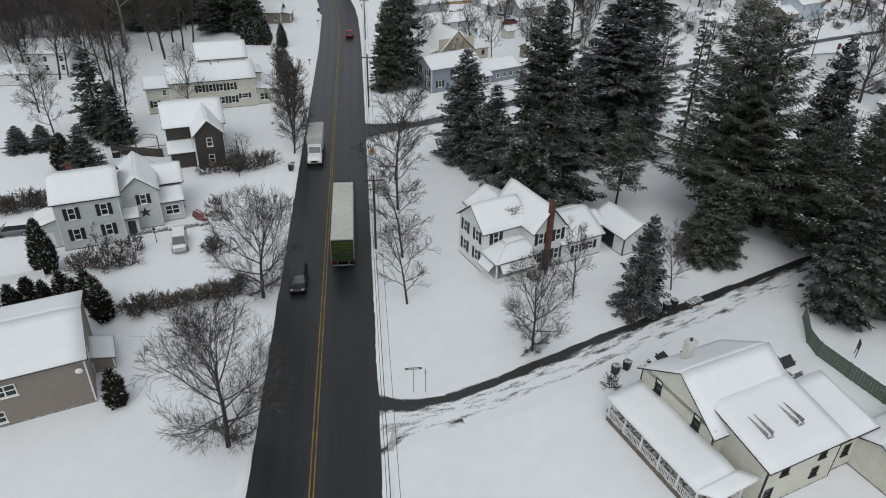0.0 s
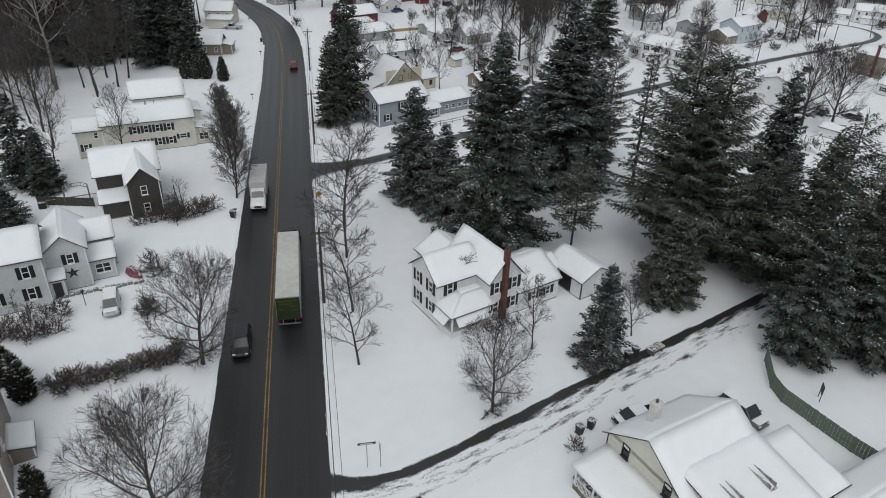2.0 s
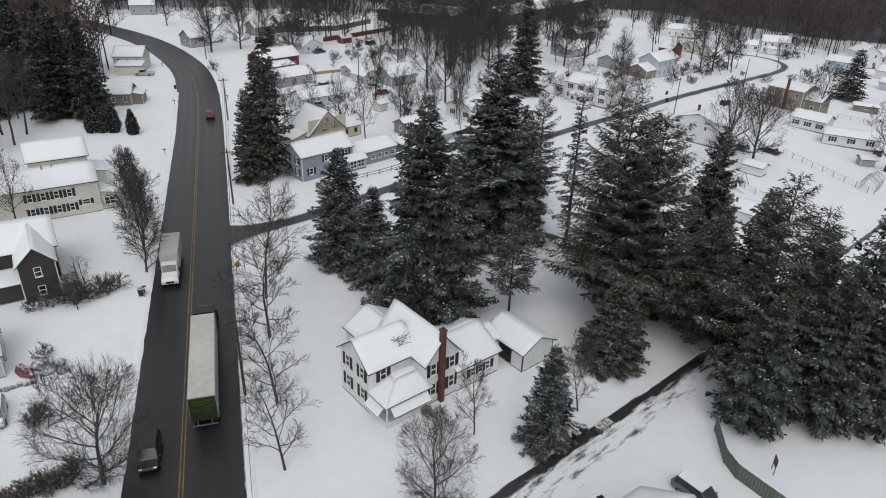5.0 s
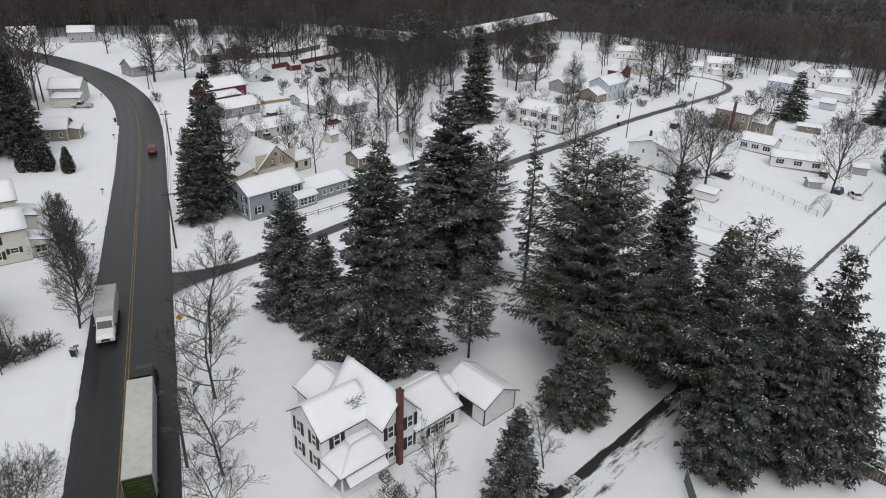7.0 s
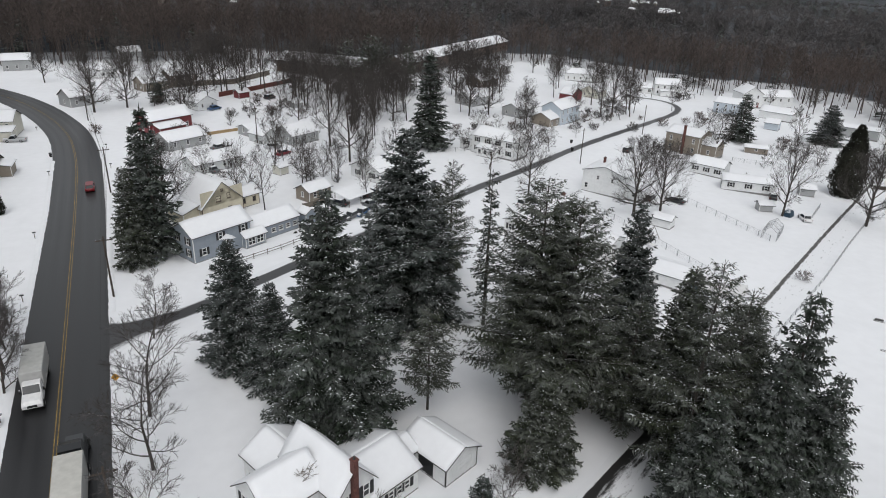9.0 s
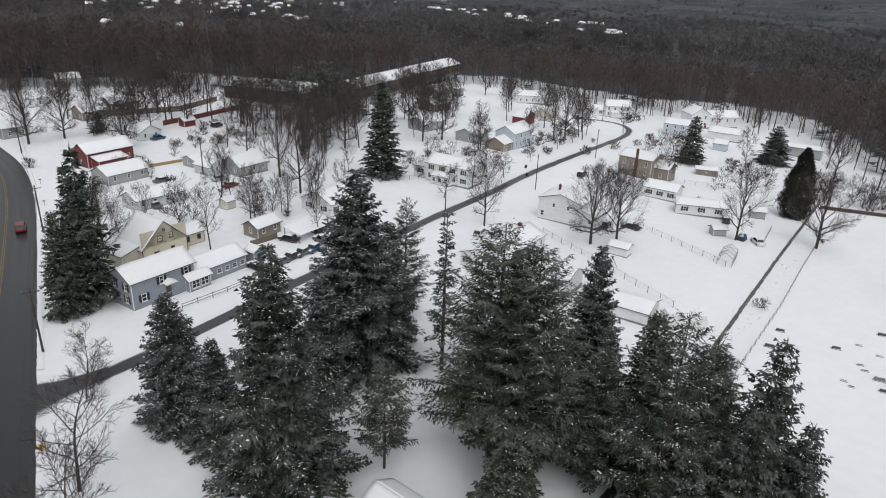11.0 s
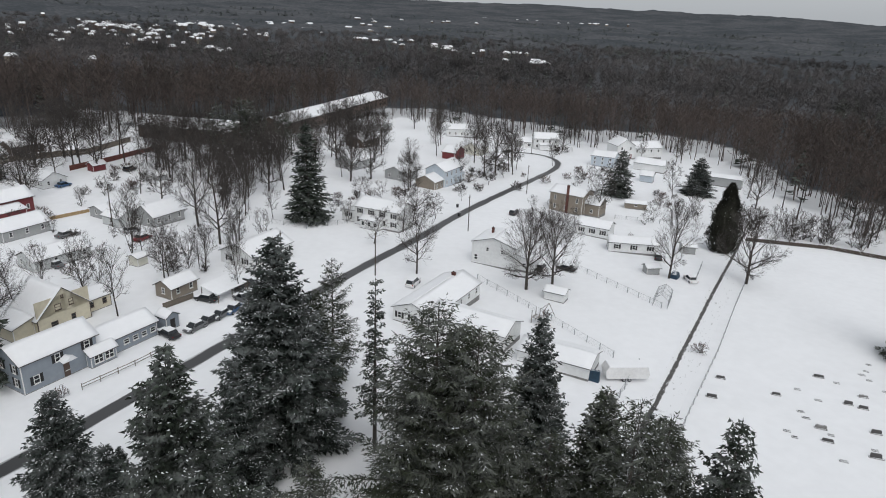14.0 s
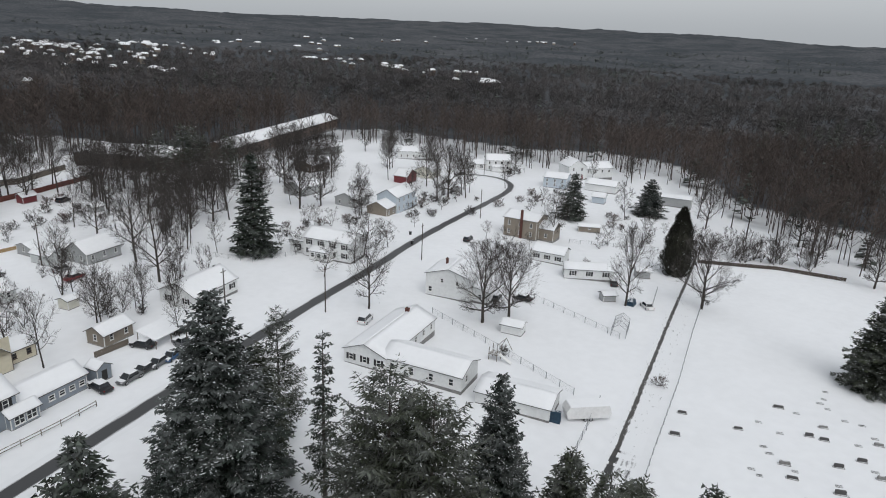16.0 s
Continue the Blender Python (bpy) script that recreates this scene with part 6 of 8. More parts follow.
for i in range(46):
    x, y = R.choice(((28, 172), (36, 192), (50, 180), (24, 214), (38, 232), (70, 222), (64, 240), (20, 170), (58, 212), (105, 200), (140, 205), (165, 232), (120, 215), (200, 205), (215, 165), (150, 175), (180, 155), (225, 215)))
    plant(TALL[i % 2] if i % 4 == 0 else THICKET, x + R.gauss(0, 5), y + R.gauss(0, 5), R.uniform(4, 9) / 12, R.uniform(0, 360), "bare bush or young tree in a snowy yard", group="yard bushes", wide=1.2)
# older trees standing singly between the houses
for i, (x, y, s) in enumerate(((121.9, 237.7, 18.4), (127.9, 234.8, 16.1), (132.9, 218.6, 13.2), (176.2, 265.7, 18.8), (172.4, 228.6, 18.9), (180.6, 232.1, 19.4), (13.1, 160.7, 12.5), (23.5, 166.7, 12.3), (43, 276.5, 19.3), (42.3, 291.2, 19.2), (45, 169.3, 11), (48.2, 164.3, 11.5), (53.2, 169.5, 10.1), (89.1, 228, 17.4), (31.7, 322.8, 13.6), (13.1, 302.6, 11.4), (80.9, 222.6, 16), (130.1, 265.9, 19.3))):
    plant((MAPLE[0], YARD, MAPLE[1], TALL[0])[i % 4], x, y, s / 12, 71 * i, "old bare tree standing between snowy yards", group="old yard trees", wide=0.85)
for i, (x, y, s) in enumerate(((95.8, 270.6, 22.2), (86.8, 267.0, 20.6), (101, 276, 21))):
    plant(FARPINE, x, y, s / 24, 80 * i, "broad dark pine before the apartment blocks", group="pines by the apartment blocks", wide=1.35)
for i, (x, y) in enumerate(((413.1, 227.5), (482.1, 250.7), (459.5, 227.2), (484.2, 227.6), (436.8, 199.1), (470, 203), (446.5, 186.1), (427.5, 170.6), (474.2, 182.5), (545.3, 238.2), (538.2, 216.9), (537.9, 267.1))):
    plant(FARPINE, x, y, (19, 22, 17)[i % 3] / 24, 67 * i, "dark pine among the eastern woods", group="pines in the eastern woods", wide=1.2)
plant(FARSPRUCE[0], 22.0, 268.0, 6.5 / 26, 0, "low dark evergreen beside a garage", wide=2.2)
# bare trees round the apartment blocks and along the back yards
BLOCK_TREES = []
for i in range(64):
    x, y = R.choice(((70, 262), (84, 276), (62, 280), (50, 268), (96, 268), (110, 292), (118, 262), (104, 246), (92, 238), (72, 246), (60, 226), (150, 288), (36, 262), (40, 284)))
    BLOCK_TREES.append((TALL[i % 2] if i % 3 else MAPLE[i % 2], x + R.gauss(0, 6), y + R.gauss(0, 6), R.uniform(13, 21) / 12, R.uniform(0, 360), R.uniform(0.9, 1.15)))
plant_many("apartment_trees", BLOCK_TREES, "tall bare trees round the apartment blocks")
# thickets and belts of thin trees
for i in range(34):
    x, y = R.choice(((52, 168), (57, 172), (46, 186), (74, 215), (80, 232), (84, 250), (78, 205), (90, 262), (66, 178)))
    plant(TALL[i % 2] if i % 3 else THICKET, x + R.gauss(0, 3.5), y + R.gauss(0, 5), R.uniform(8, 17) / 12, R.uniform(0, 360), "thin bare tree in the belt behind the yards", group="tree belt", wide=0.85)

# shrubs
BUSH = [bare_tree(50 + i, 1.9, 1.35, 0.05, 0.75, 9, 5, 3, 0, r0=0.35, stems=2, thick=1.6, twig=(TWIG, RUST_TWIG)[i]) for i in range(2)]
for i, (x, y, s) in enumerate([(-22.6 + k * 1.35, 65.5 + k * 0.42 + R.uniform(-0.5, 0.5), R.uniform(0.45, 0.8)) for k in range(10)] + [(-18.6 + k * 1.25, 100.2 + 0.5 * k, R.uniform(0.7, 1.15)) for k in range(5)] +
                           [(-27.5 + k * 1.6, 77.4 + 0.4 * k + R.uniform(-0.5, 0.5), R.uniform(0.6, 1.0)) for k in range(4)] + [(-10.5, 68.3, 0.8), (-9.4, 69.5, 0.8), (-14.4, 86.5, 0.7), (-15.4, 89, 0.9), (-26.0, 46.8, 0.5), (26.3, 50.6, 0.7), (31.4, 60.0, 0.7), (20.9, 131.5, 0.7), (22.4, 132.6, 0.8),
                            (102.6, 120.5, 0.9), (118.5, 97.5, 1.0), (155, 209, 0.8), (158.5, 212, 0.8), (171, 222, 1.0), (175, 226, 1.0)]):
    plant(BUSH[i % 2], x, y, s, 61 * i, "leafless twiggy shrub dusted with snow", "shrub", "bare shrubs", "shrub", 1.0)


# hedge and brush round the western houses
def hedge(p, q, n, lo, hi, lb, grp):
    for k in range(n):
        t = k / (n - 1)
        plant(BUSH[k % 2], p[0] + (q[0] - p[0]) * t + R.uniform(-0.3, 0.3), p[1] + (q[1] - p[1]) * t + R.uniform(-0.5, 0.5), R.uniform(lo, hi), 83 * k, lb, "shrub", grp, "shrub", 1.15)


hedge((-19.7, 66.0), (-9.6, 68.7), 13, 0.75, 1.15, "leafless hedge shrub dusted with snow", "hedge by the driveway")
hedge((-42.2, 89.6), (-36.7, 91.8), 9, 0.8, 1.2, "leafless brush along a back yard", "back yard brush")
hedge((-14.5, 100.6), (-9.8, 103.0), 6, 0.9, 1.2, "rounded leafless shrub by the brown house", "shrubs by the brown house")
hedge((-28.6, 75.0), (-22.2, 75.5), 6, 0.7, 1.1, "leafless shrub below the farmhouse wall", "shrubs by the farmhouse")
hedge((-14.0, 78.0), (-13.3, 78.6), 3, 0.7, 0.9, "young leafless shrub by the driveway", "shrubs by the driveway")


# ---- woods: one body of many bare stems ----
def wood_tree(seed, evergreen=False):
    """A light leafless tree or fir for the distant woods: corners and triangles, one unit high."""
    rng = random.Random(seed)
    v, f = [], []

    def tri(a, b, c):
        v.extend([tuple(a), tuple(b), tuple(c)])
        f.append((len(v) - 3, len(v) - 2, len(v) - 1))

    def stick(a, b, w0):
        s = (b - a).orthogonal().normalized()
        s.rotate(Matrix.Rotation(rng.uniform(0, 3.14), 3, (b - a).normalized()))
        tri(a - s * w0, a + s * w0, b)

    if evergreen:
        for i in range(44):
            t = rng.random() ** 0.8
            R_ = 0.21 * (1 - t) ** 0.85 + 0.012
            az = rng.uniform(0, 6.28)
            a = Vector((0, 0, 0.1 + 0.9 * t))
            b = a + Vector((math.cos(az) * R_, math.sin(az) * R_, -0.03))
            s = Vector((-math.sin(az), math.cos(az), 0)) * (0.045 + 0.06 * (1 - t))
            tri(a.lerp(b, 0.2), b + s, b - s)
        return np.array(v), np.array(f)
    top = Vector((rng.gauss(0, 0.03), rng.gauss(0, 0.03), 1))
    for k in (0, 2.1, 4.2):
        s0 = Vector((math.cos(k), math.sin(k), 0)) * 0.011
        s1 = Vector((math.cos(k + 2.1), math.sin(k + 2.1), 0)) * 0.011
        tri(s0, s1, top)
    for i in range(16):
        t = 0.36 + 0.6 * i / 16 + rng.uniform(-0.02, 0.02)
        az, el = i * 2.4 + rng.uniform(-0.5, 0.5), rng.uniform(0.5, 1.15)
        ln = rng.uniform(0.16, 0.3) * (1.15 - t * 0.6)
        d = Vector((math.cos(az) * math.cos(el), math.sin(az) * math.cos(el), math.sin(el)))
        a = top * t
        b = a + d * ln
        stick(a, b, 0.0055)
        for j in range(7):
            c = a.lerp(b, rng.uniform(0.25, 0.98))
            dd = (d + Vector((rng.gauss(0, 0.55), rng.gauss(0, 0.55), rng.gauss(0.2, 0.4)))).normalized()
            stick(c, c + dd * ln * rng.uniform(0.35, 0.7), 0.0052)
    return np.array(v), np.array(f)


def far_tree(seed):
    """A hazy round crown of crossing boughs for the far woods."""
    rng = random.Random(seed)
    v, f = [], []
    for i in range(54):
        az, el = rng.uniform(0, 6.28), rng.uniform(-0.1, 1.5)
        a = Vector((rng.gauss(0, 0.08), rng.gauss(0, 0.08), rng.uniform(0.3, 0.75)))
        d = Vector((math.cos(az) * math.cos(el), math.sin(az) * math.cos(el), math.sin(el)))
        b = a + d * rng.uniform(0.12, 0.26)
        b.z = min(b.z, 1.0)
        s = d.orthogonal().normalized()
        s.rotate(Matrix.Rotation(rng.uniform(0, 3.14), 3, d))
        s = s * rng.uniform(0.009, 0.018)
        v.extend([tuple(a - s), tuple(a + s), tuple(b)])
        f.append((len(v) - 3, len(v) - 2, len(v) - 1))
    s = Vector((0.014, 0, 0))
    v.extend([tuple(-s), tuple(s), (0, 0, 0.8)])
    f.append((len(v) - 3, len(v) - 2, len(v) - 1))
    return np.array(v), np.array(f)


def scatter(name, protos, places, mt, label, cat):
    vs, o = [], 0
    for i, (x, y, z, s, w, a) in enumerate(places):
        pv = protos[i % len(protos)][0]
        c, sn = math.cos(a), math.sin(a)
        q = np.empty_like(pv)
        q[:, 0] = (pv[:, 0] * c - pv[:, 1] * sn) * s * w + x
        q[:, 1] = (pv[:, 0] * sn + pv[:, 1] * c) * s * w + y
        q[:, 2] = pv[:, 2] * s + z
        vs.append(q)
    vv = np.concatenate(vs).astype(np.float32)
    n = len(vv)
    me = bpy.data.meshes.new(name)
    me.vertices.add(n)
    me.vertices.foreach_set("co", vv.ravel())
    me.loops.add(n)
    me.loops.foreach_set("vertex_index", np.arange(n, dtype=np.int32))
    me.polygons.add(n // 3)
    me.polygons.foreach_set("loop_start", np.arange(0, n, 3, dtype=np.int32))
    me.materials.append(mt)
    me.update()
    me.validate()
    return tagged(new(name, me), label, cat, kind="stuff")


near_w, far_w, fir_w = [], [], []
rw = random.Random(77)
for i in range(60000):
    a, r = radians(rw.uniform(-42, 88)), math.sqrt(rw.uniform(150 ** 2, 1250 ** 2))
    x, y = 20 + r * math.sin(a), 30 + r * math.cos(a)
    if cleared(x, y):
        continue
    if 60 < x < 235 and 285 < y < 400 and abs((x - 131) * -0.588 + (y - 320) * 0.809 - 7) < 9.5 and x > 118:
        continue
    side = (x - 131) * -0.588 + (y - 319) * 0.809
    if 100 < x < 225 and -34 < side < 0 and rw.random() < 0.75:
        continue
    if 66 < x < 112 and 290 < y < 335:
        continue
    z = g(x, y) - 0.3
    if r < 430:
        if rw.random() < (0.66 if x > 60 else 0.9):
            near_w.append((x, y, z, rw.uniform(15, 25), rw.uniform(0.8, 1.2), rw.uniform(0, 6.28)))
    elif rw.random() < (0.24 if r < 800 else 0.13):
        far_w.append((x, y, z, rw.uniform(13, 19), rw.uniform(1.2, 1.7), rw.uniform(0, 6.28)))
    if r > 240 and rw.random() < 0.008 + (0.05 if (x > 330 and y < 220) or noise.noise(Vector((x * 0.004, y * 0.004, 2))) > 0.28 else 0):
        fir_w.append((x, y, z, rw.uniform(11, 20), rw.uniform(1.0, 1.5), rw.uniform(0, 6.28)))
for i in range(5200):
    a, r = radians(rw.uniform(-42, 88)), rw.uniform(1100, 2300)
    x, y = 20 + r * math.sin(a), 30 + r * math.cos(a)
    if noise.noise(Vector((x * 0.003, y * 0.003, 2))) > 0.05:
        fir_w.append((x, y, g(x, y) - 1, rw.uniform(9, 15), rw.uniform(2.0, 3.2), rw.uniform(0, 6.28)))
PW = [wood_tree(s) for s in (1, 2, 3, 4)]
scatter("woods", PW, near_w, WOOD_TWIG, "dense leafless brown woods with snow beneath", "woods")
scatter("far_woods", [far_tree(k) for k in (1, 2, 3)], far_w, HAZED_TWIG, "far leafless brown woods greyed by haze in their colour", "woods")
scatter("far_conifers", [wood_tree(9, True), wood_tree(10, True)], fir_w, NEEDLE, "scattered dark conifers in the distant woods", "woods")

# ---- vehicles ----
def wheels(t, places, r, w, z=None):
    tm = shared(("tyre", r, w), lambda: Build().rings([[(y, rr * math.cos(a * 0.3927), rr * math.sin(a * 0.3927)) for a in range(16)] for y, rr in ((-w / 2, r * 0.86), (-w / 2 + 0.04, r), (w / 2 - 0.04, r), (w / 2, r * 0.86))]).mesh("tyre", RUBBER))
    rm = shared(("rim", r, w), lambda: Build().rings([[(y, rr * math.cos(a * 0.5236), rr * math.sin(a * 0.5236)) for a in range(12)] for y, rr in ((-w / 2 - 0.01, r * 0.4), (-w / 2 - 0.012, r * 0.55), (w / 2 + 0.012, r * 0.55), (w / 2 + 0.01, r * 0.4))]).mesh("rim", RIM))
    for x, y in places:
        wh = part("wheel", tm, None, t, m=pose(x, y, r if z is None else z))
        part("rim", rm, None, wh)


def car(x, y, rz, pm, label, L=4.6, W=1.8, H=1.5, kind="suv", snowy=False, group=""):
    """A car nose towards +y of its own: shaped body, glazed cabin, wheels, lamps."""
    t = thing("car", x, y, rz, label, "car", group)
    b = Build()
    h0, h1 = 0.28, H * 0.58
    prof = [(-L / 2, 0.86, 0.45, h1 * 0.96), (-L / 2 + 0.12, 0.95, h0, h1), (-L * 0.3, 1.0, h0 - 0.06, h1 * 1.03), (0, 1.0, h0 - 0.06, h1), (L * 0.26, 0.98, h0 - 0.04, h1 * 0.95), (L / 2 - 0.2, 0.9, h0, h1 * 0.82), (L / 2, 0.76, 0.42, h1 * 0.68)]
    b.rings([[(-W / 2 * k * 0.94, yy, z0), (-W / 2 * k, yy, z0 + (z1 - z0) * 0.35), (-W / 2 * k * 0.98, yy, z0 + (z1 - z0) * 0.8), (-W / 2 * k * 0.88, yy, z1), (W / 2 * k * 0.88, yy, z1), (W / 2 * k * 0.98, yy, z0 + (z1 - z0) * 0.8), (W / 2 * k, yy, z0 + (z1 - z0) * 0.35), (W / 2 * k * 0.94, yy, z0)] for yy, k, z0, z1 in prof])
    part("body", b, pm, t, smooth=True)
    back = -L * 0.47 if kind in ("suv", "van") else -L * 0.3
    if kind == "pickup":
        back = -L * 0.08
    nose = L * 0.2
    cab = Build()
    lower = [(-W / 2 * 0.9, back, h1 - 0.03), (W / 2 * 0.9, back, h1 - 0.03), (W / 2 * 0.88, nose + 0.35, h1 - 0.05), (-W / 2 * 0.88, nose + 0.35, h1 - 0.05)]
    upper = [(-W / 2 * 0.74, back + 0.28, H - 0.04), (W / 2 * 0.74, back + 0.28, H - 0.04), (W / 2 * 0.72, nose - 0.4, H - 0.04), (-W / 2 * 0.72, nose - 0.4, H - 0.04)]
    cab.rings([lower, upper])
    part("glazing", cab, GLASS, t, "dark tinted glass")
    rf = Build().rings([[(x0 * k, y0 * 1.0, z) for x0, y0, _ in upper] for k, z in ((1.03, H - 0.05), (1.03, H), (0.9, H + 0.05))])
    part("roof", rf, SNOW if snowy else pm, t, smooth=False)
    for a, c in zip(lower, upper):
        part("pillar", Build().tube((a[0] * 1.005, a[1], a[2]), (c[0] * 1.01, c[1], c[2]), 0.045, 0.04, 5), pm, t)
    if snowy:
        part("bonnet_snow", Build().soft_box(-W * 0.4, nose + 0.45, h1 - 0.1, W * 0.4, L / 2 - 0.15, h1 + 0.03, 0.05), SNOW, t)
    r = 0.33 if kind != "pickup" else 0.38
    wheels(t, [(s * (W / 2 - 0.09), yy) for s in (-1, 1) for yy in (-L * 0.29, L * 0.31)], r, 0.21)
    for s in (-1, 1):
        part("headlight", Build().soft_box(s * W * 0.33 - 0.16, L / 2 - 0.16, h1 * 0.72, s * W * 0.33 + 0.16, L / 2 - 0.02, h1 * 0.86, 0.03), LAMP_WHITE, t)
        part("tail_light", Build().soft_box(s * W * 0.4 - 0.1, -L / 2 - 0.01, h1 * 0.75, s * W * 0.4 + 0.1, -L / 2 + 0.1, h1 * 0.98, 0.03), LAMP_RED, t)
        part("mirror", Build().soft_box(s * W * 0.53 - 0.09, nose + 0.05, h1, s * W * 0.53 + 0.09, nose + 0.2, h1 + 0.14, 0.03), pm, t)
    return t


car(-3.05, 70.2, 180, P_BLACK, "black car driving on wet asphalt", 4.7, 1.85, 1.55)
car(2.2, 181.5, 0, P_RED, "dark red car driving up the road", 4.7, 1.85, 1.6)
car(-17.8, 79.6, 192, P_SILVER, "snow-covered car parked before the farmhouse", 4.6, 1.8, 1.6, snowy=True)
car(-38.5, 84.0, 100, P_GREY, "snow-covered car behind the farmhouse", 4.6, 1.8, 1.5, snowy=True)
car(43.4, 52.2, 200, P_GREY, "dark minivan with snow on its roof by a fence", 4.7, 1.85, 1.7, "van", True)
car(33.0, 53.2, 100, P_BLACK, "black car under snow behind the cream house", 4.2, 1.75, 1.4, "sedan", True)
car(-15.7, 227.7, 80, P_SILVER, "silver pickup parked before a house", 5.4, 1.9, 1.75, "pickup", True)
for i, (x, y) in enumerate(((44.0, 144.2), (46.6, 145.7), (49.2, 147.0), (51.8, 148.2))):
    car(x, y, 118 + 4 * i, (P_GREY, P_BLACK, P_GREY, P_BLUE)[i], "old dark car under snow in a scrap row", 4.4, 1.75, 1.45, "sedan", True, group="scrap cars by the street")
for x, y, rz, pm, lb in ((14.2, 156.2, 210, P_BLACK, "dark car beside the yellow house"),
                         (27.5, 218.5, 200, P_GREY, "grey car below the red house")):
    car(x, y, rz, pm, lb, 4.7, 1.85, 1.6, "suv", True)
for x, y, rz, pm, lb, k in ((57.5, 265, -52, P_BLACK, "black suv parked on snow", "suv"), (37.2, 251.6, -60, P_BLUE, "blue car by the white garage", "sedan"), (45.2, 201.6, -70, P_SILVER, "silver car in a yard", "sedan"), (46.4, 195, -60, P_RED, "dark red car in a yard", "sedan"),
                           (88.6, 145.6, -55, P_WHITE, "white suv parked by the side street", "suv"), (147.6, 182.4, -60, P_BLACK, "dark blue suv on a snowy drive", "suv"), (216.5, 266.5, -80, P_BLACK, "dark car at the street's end", "sedan"), (27.6, 186.0, 30, P_GREY, "grey car behind bare trees", "sedan"),
                           (57.8, 158.4, -62, P_BLACK, "black pickup by a white bungalow", "pickup"), (55.0, 151.5, 20, P_GREY, "old grey truck among scrap", "pickup"), (49.0, 155.0, 40, P_BLACK, "old black car among scrap", "sedan"), (127, 139.5, 20, P_BLACK, "dark car behind bare maples", "sedan"),
                           (20.2, 147.2, 120, P_BLACK, "dark car behind the blue house", "sedan"), (39.6, 143.8, 20, P_BLACK, "black car beside the blue shed", "sedan"), (156.6, 136.4, -50, P_BLACK, "small black car by a white home", "sedan"), (150.3, 122.2, -30, P_WHITE, "white car half covered by snow", "sedan"),
                           (32, 205, -60, P_GREY, "grey car by a low house", "sedan"), (121.5, 142.5, -60, P_BLACK, "black car beside the plain white house", "sedan")):
    car(x, y, rz, pm, lb, 5.2 if k == "pickup" else 4.6, 1.85, 1.75 if k in ("suv", "pickup") else 1.45, k, snowy=(pm is not P_BLUE))


def semi():
    t = thing("truck", 1.85, 72.6, 0, "black tractor with a long white box trailer on wet road", "truck", z=0.06)
    b = Build().soft_box(-1.3, 0, 1.15, 1.3, 14.9, 4.0, 0.05)
    tr = part("trailer", b, mat("trailer_panel", (0.30, 0.30, 0.29), 0.4, var=0.1, scale=2, bump=0.05), t, "pale box trailer")
    part("trailer_roof", Build().box(-1.24, 0.06, 4.004, 1.24, 14.84, 4.03), mat("trailer_roof", (0.55, 0.54, 0.50), 0.5, var=0.08, scale=1.5, bump=0.1), t, "off-white roof")
    rear = part("rear_door", Build().box(-1.24, -0.05, 1.2, 1.24, -0.004, 3.92), mat("rear_door_print", (0.018, 0.024, 0.014), 0.45, var=0.2, scale=2, bump=0.05, col2=(0.03, 0.042, 0.01)), t, "dark rear doors with a green print")
    lime = mat("lime_print", (0.06, 0.09, 0.008), 0.45, var=0.2, scale=4, bump=0)
    for i, (x0, x1, z) in enumerate(((-1.0, 0.9, 3.45), (-0.9, 0.4, 3.1), (0.1, 1.0, 2.75), (-1.05, -0.3, 2.4), (0.35, 0.95, 2.3))):
        part("print", Build().box(x0, -0.058, z, x1, -0.051, z + 0.16), lime, rear)
    part("bumper", Build().box(-1.2, -0.08, 0.55, 1.2, 0.02, 0.68).box(-0.7, -0.03, 0.68, -0.6, 0.02, 1.15).box(0.6, -0.03, 0.68, 0.7, 0.02, 1.15), METAL, t)
    for s in (-1, 1):
        part("tail_light", Build().box(s * 0.95 - 0.12, -0.03, 1.0, s * 0.95 + 0.12, 0.0, 1.14), LAMP_RED, t)
    part("chassis", Build().box(-0.5, 0.3, 0.85, 0.5, 15.5, 1.15), BLACK, t)
    wheels(t, [(s * 1.05, y) for s in (-1, 1) for y in (1.6, 2.9, 15.2, 16.5, 20.4)], 0.5, 0.5)
    part("cab", Build().rings([[(-1.15, y, 0.7), (1.15, y, 0.7), (1.15 * k, y, z), (-1.15 * k, y, z)] for y, z, k in ((15.6, 3.75, 0.9), (16.6, 3.8, 0.9), (17.9, 3.2, 0.86), (18.6, 2.0, 0.84), (20.8, 1.7, 0.7), (21.2, 1.2, 0.7))]), P_BLACK, t, "black cab")
    part("windscreen", Build().add([(-0.9, 18.02, 3.12), (0.9, 18.02, 3.12), (0.9, 18.68, 2.06), (-0.9, 18.68, 2.06)], [(0, 1, 2, 3)]), GLASS, t)


semi()


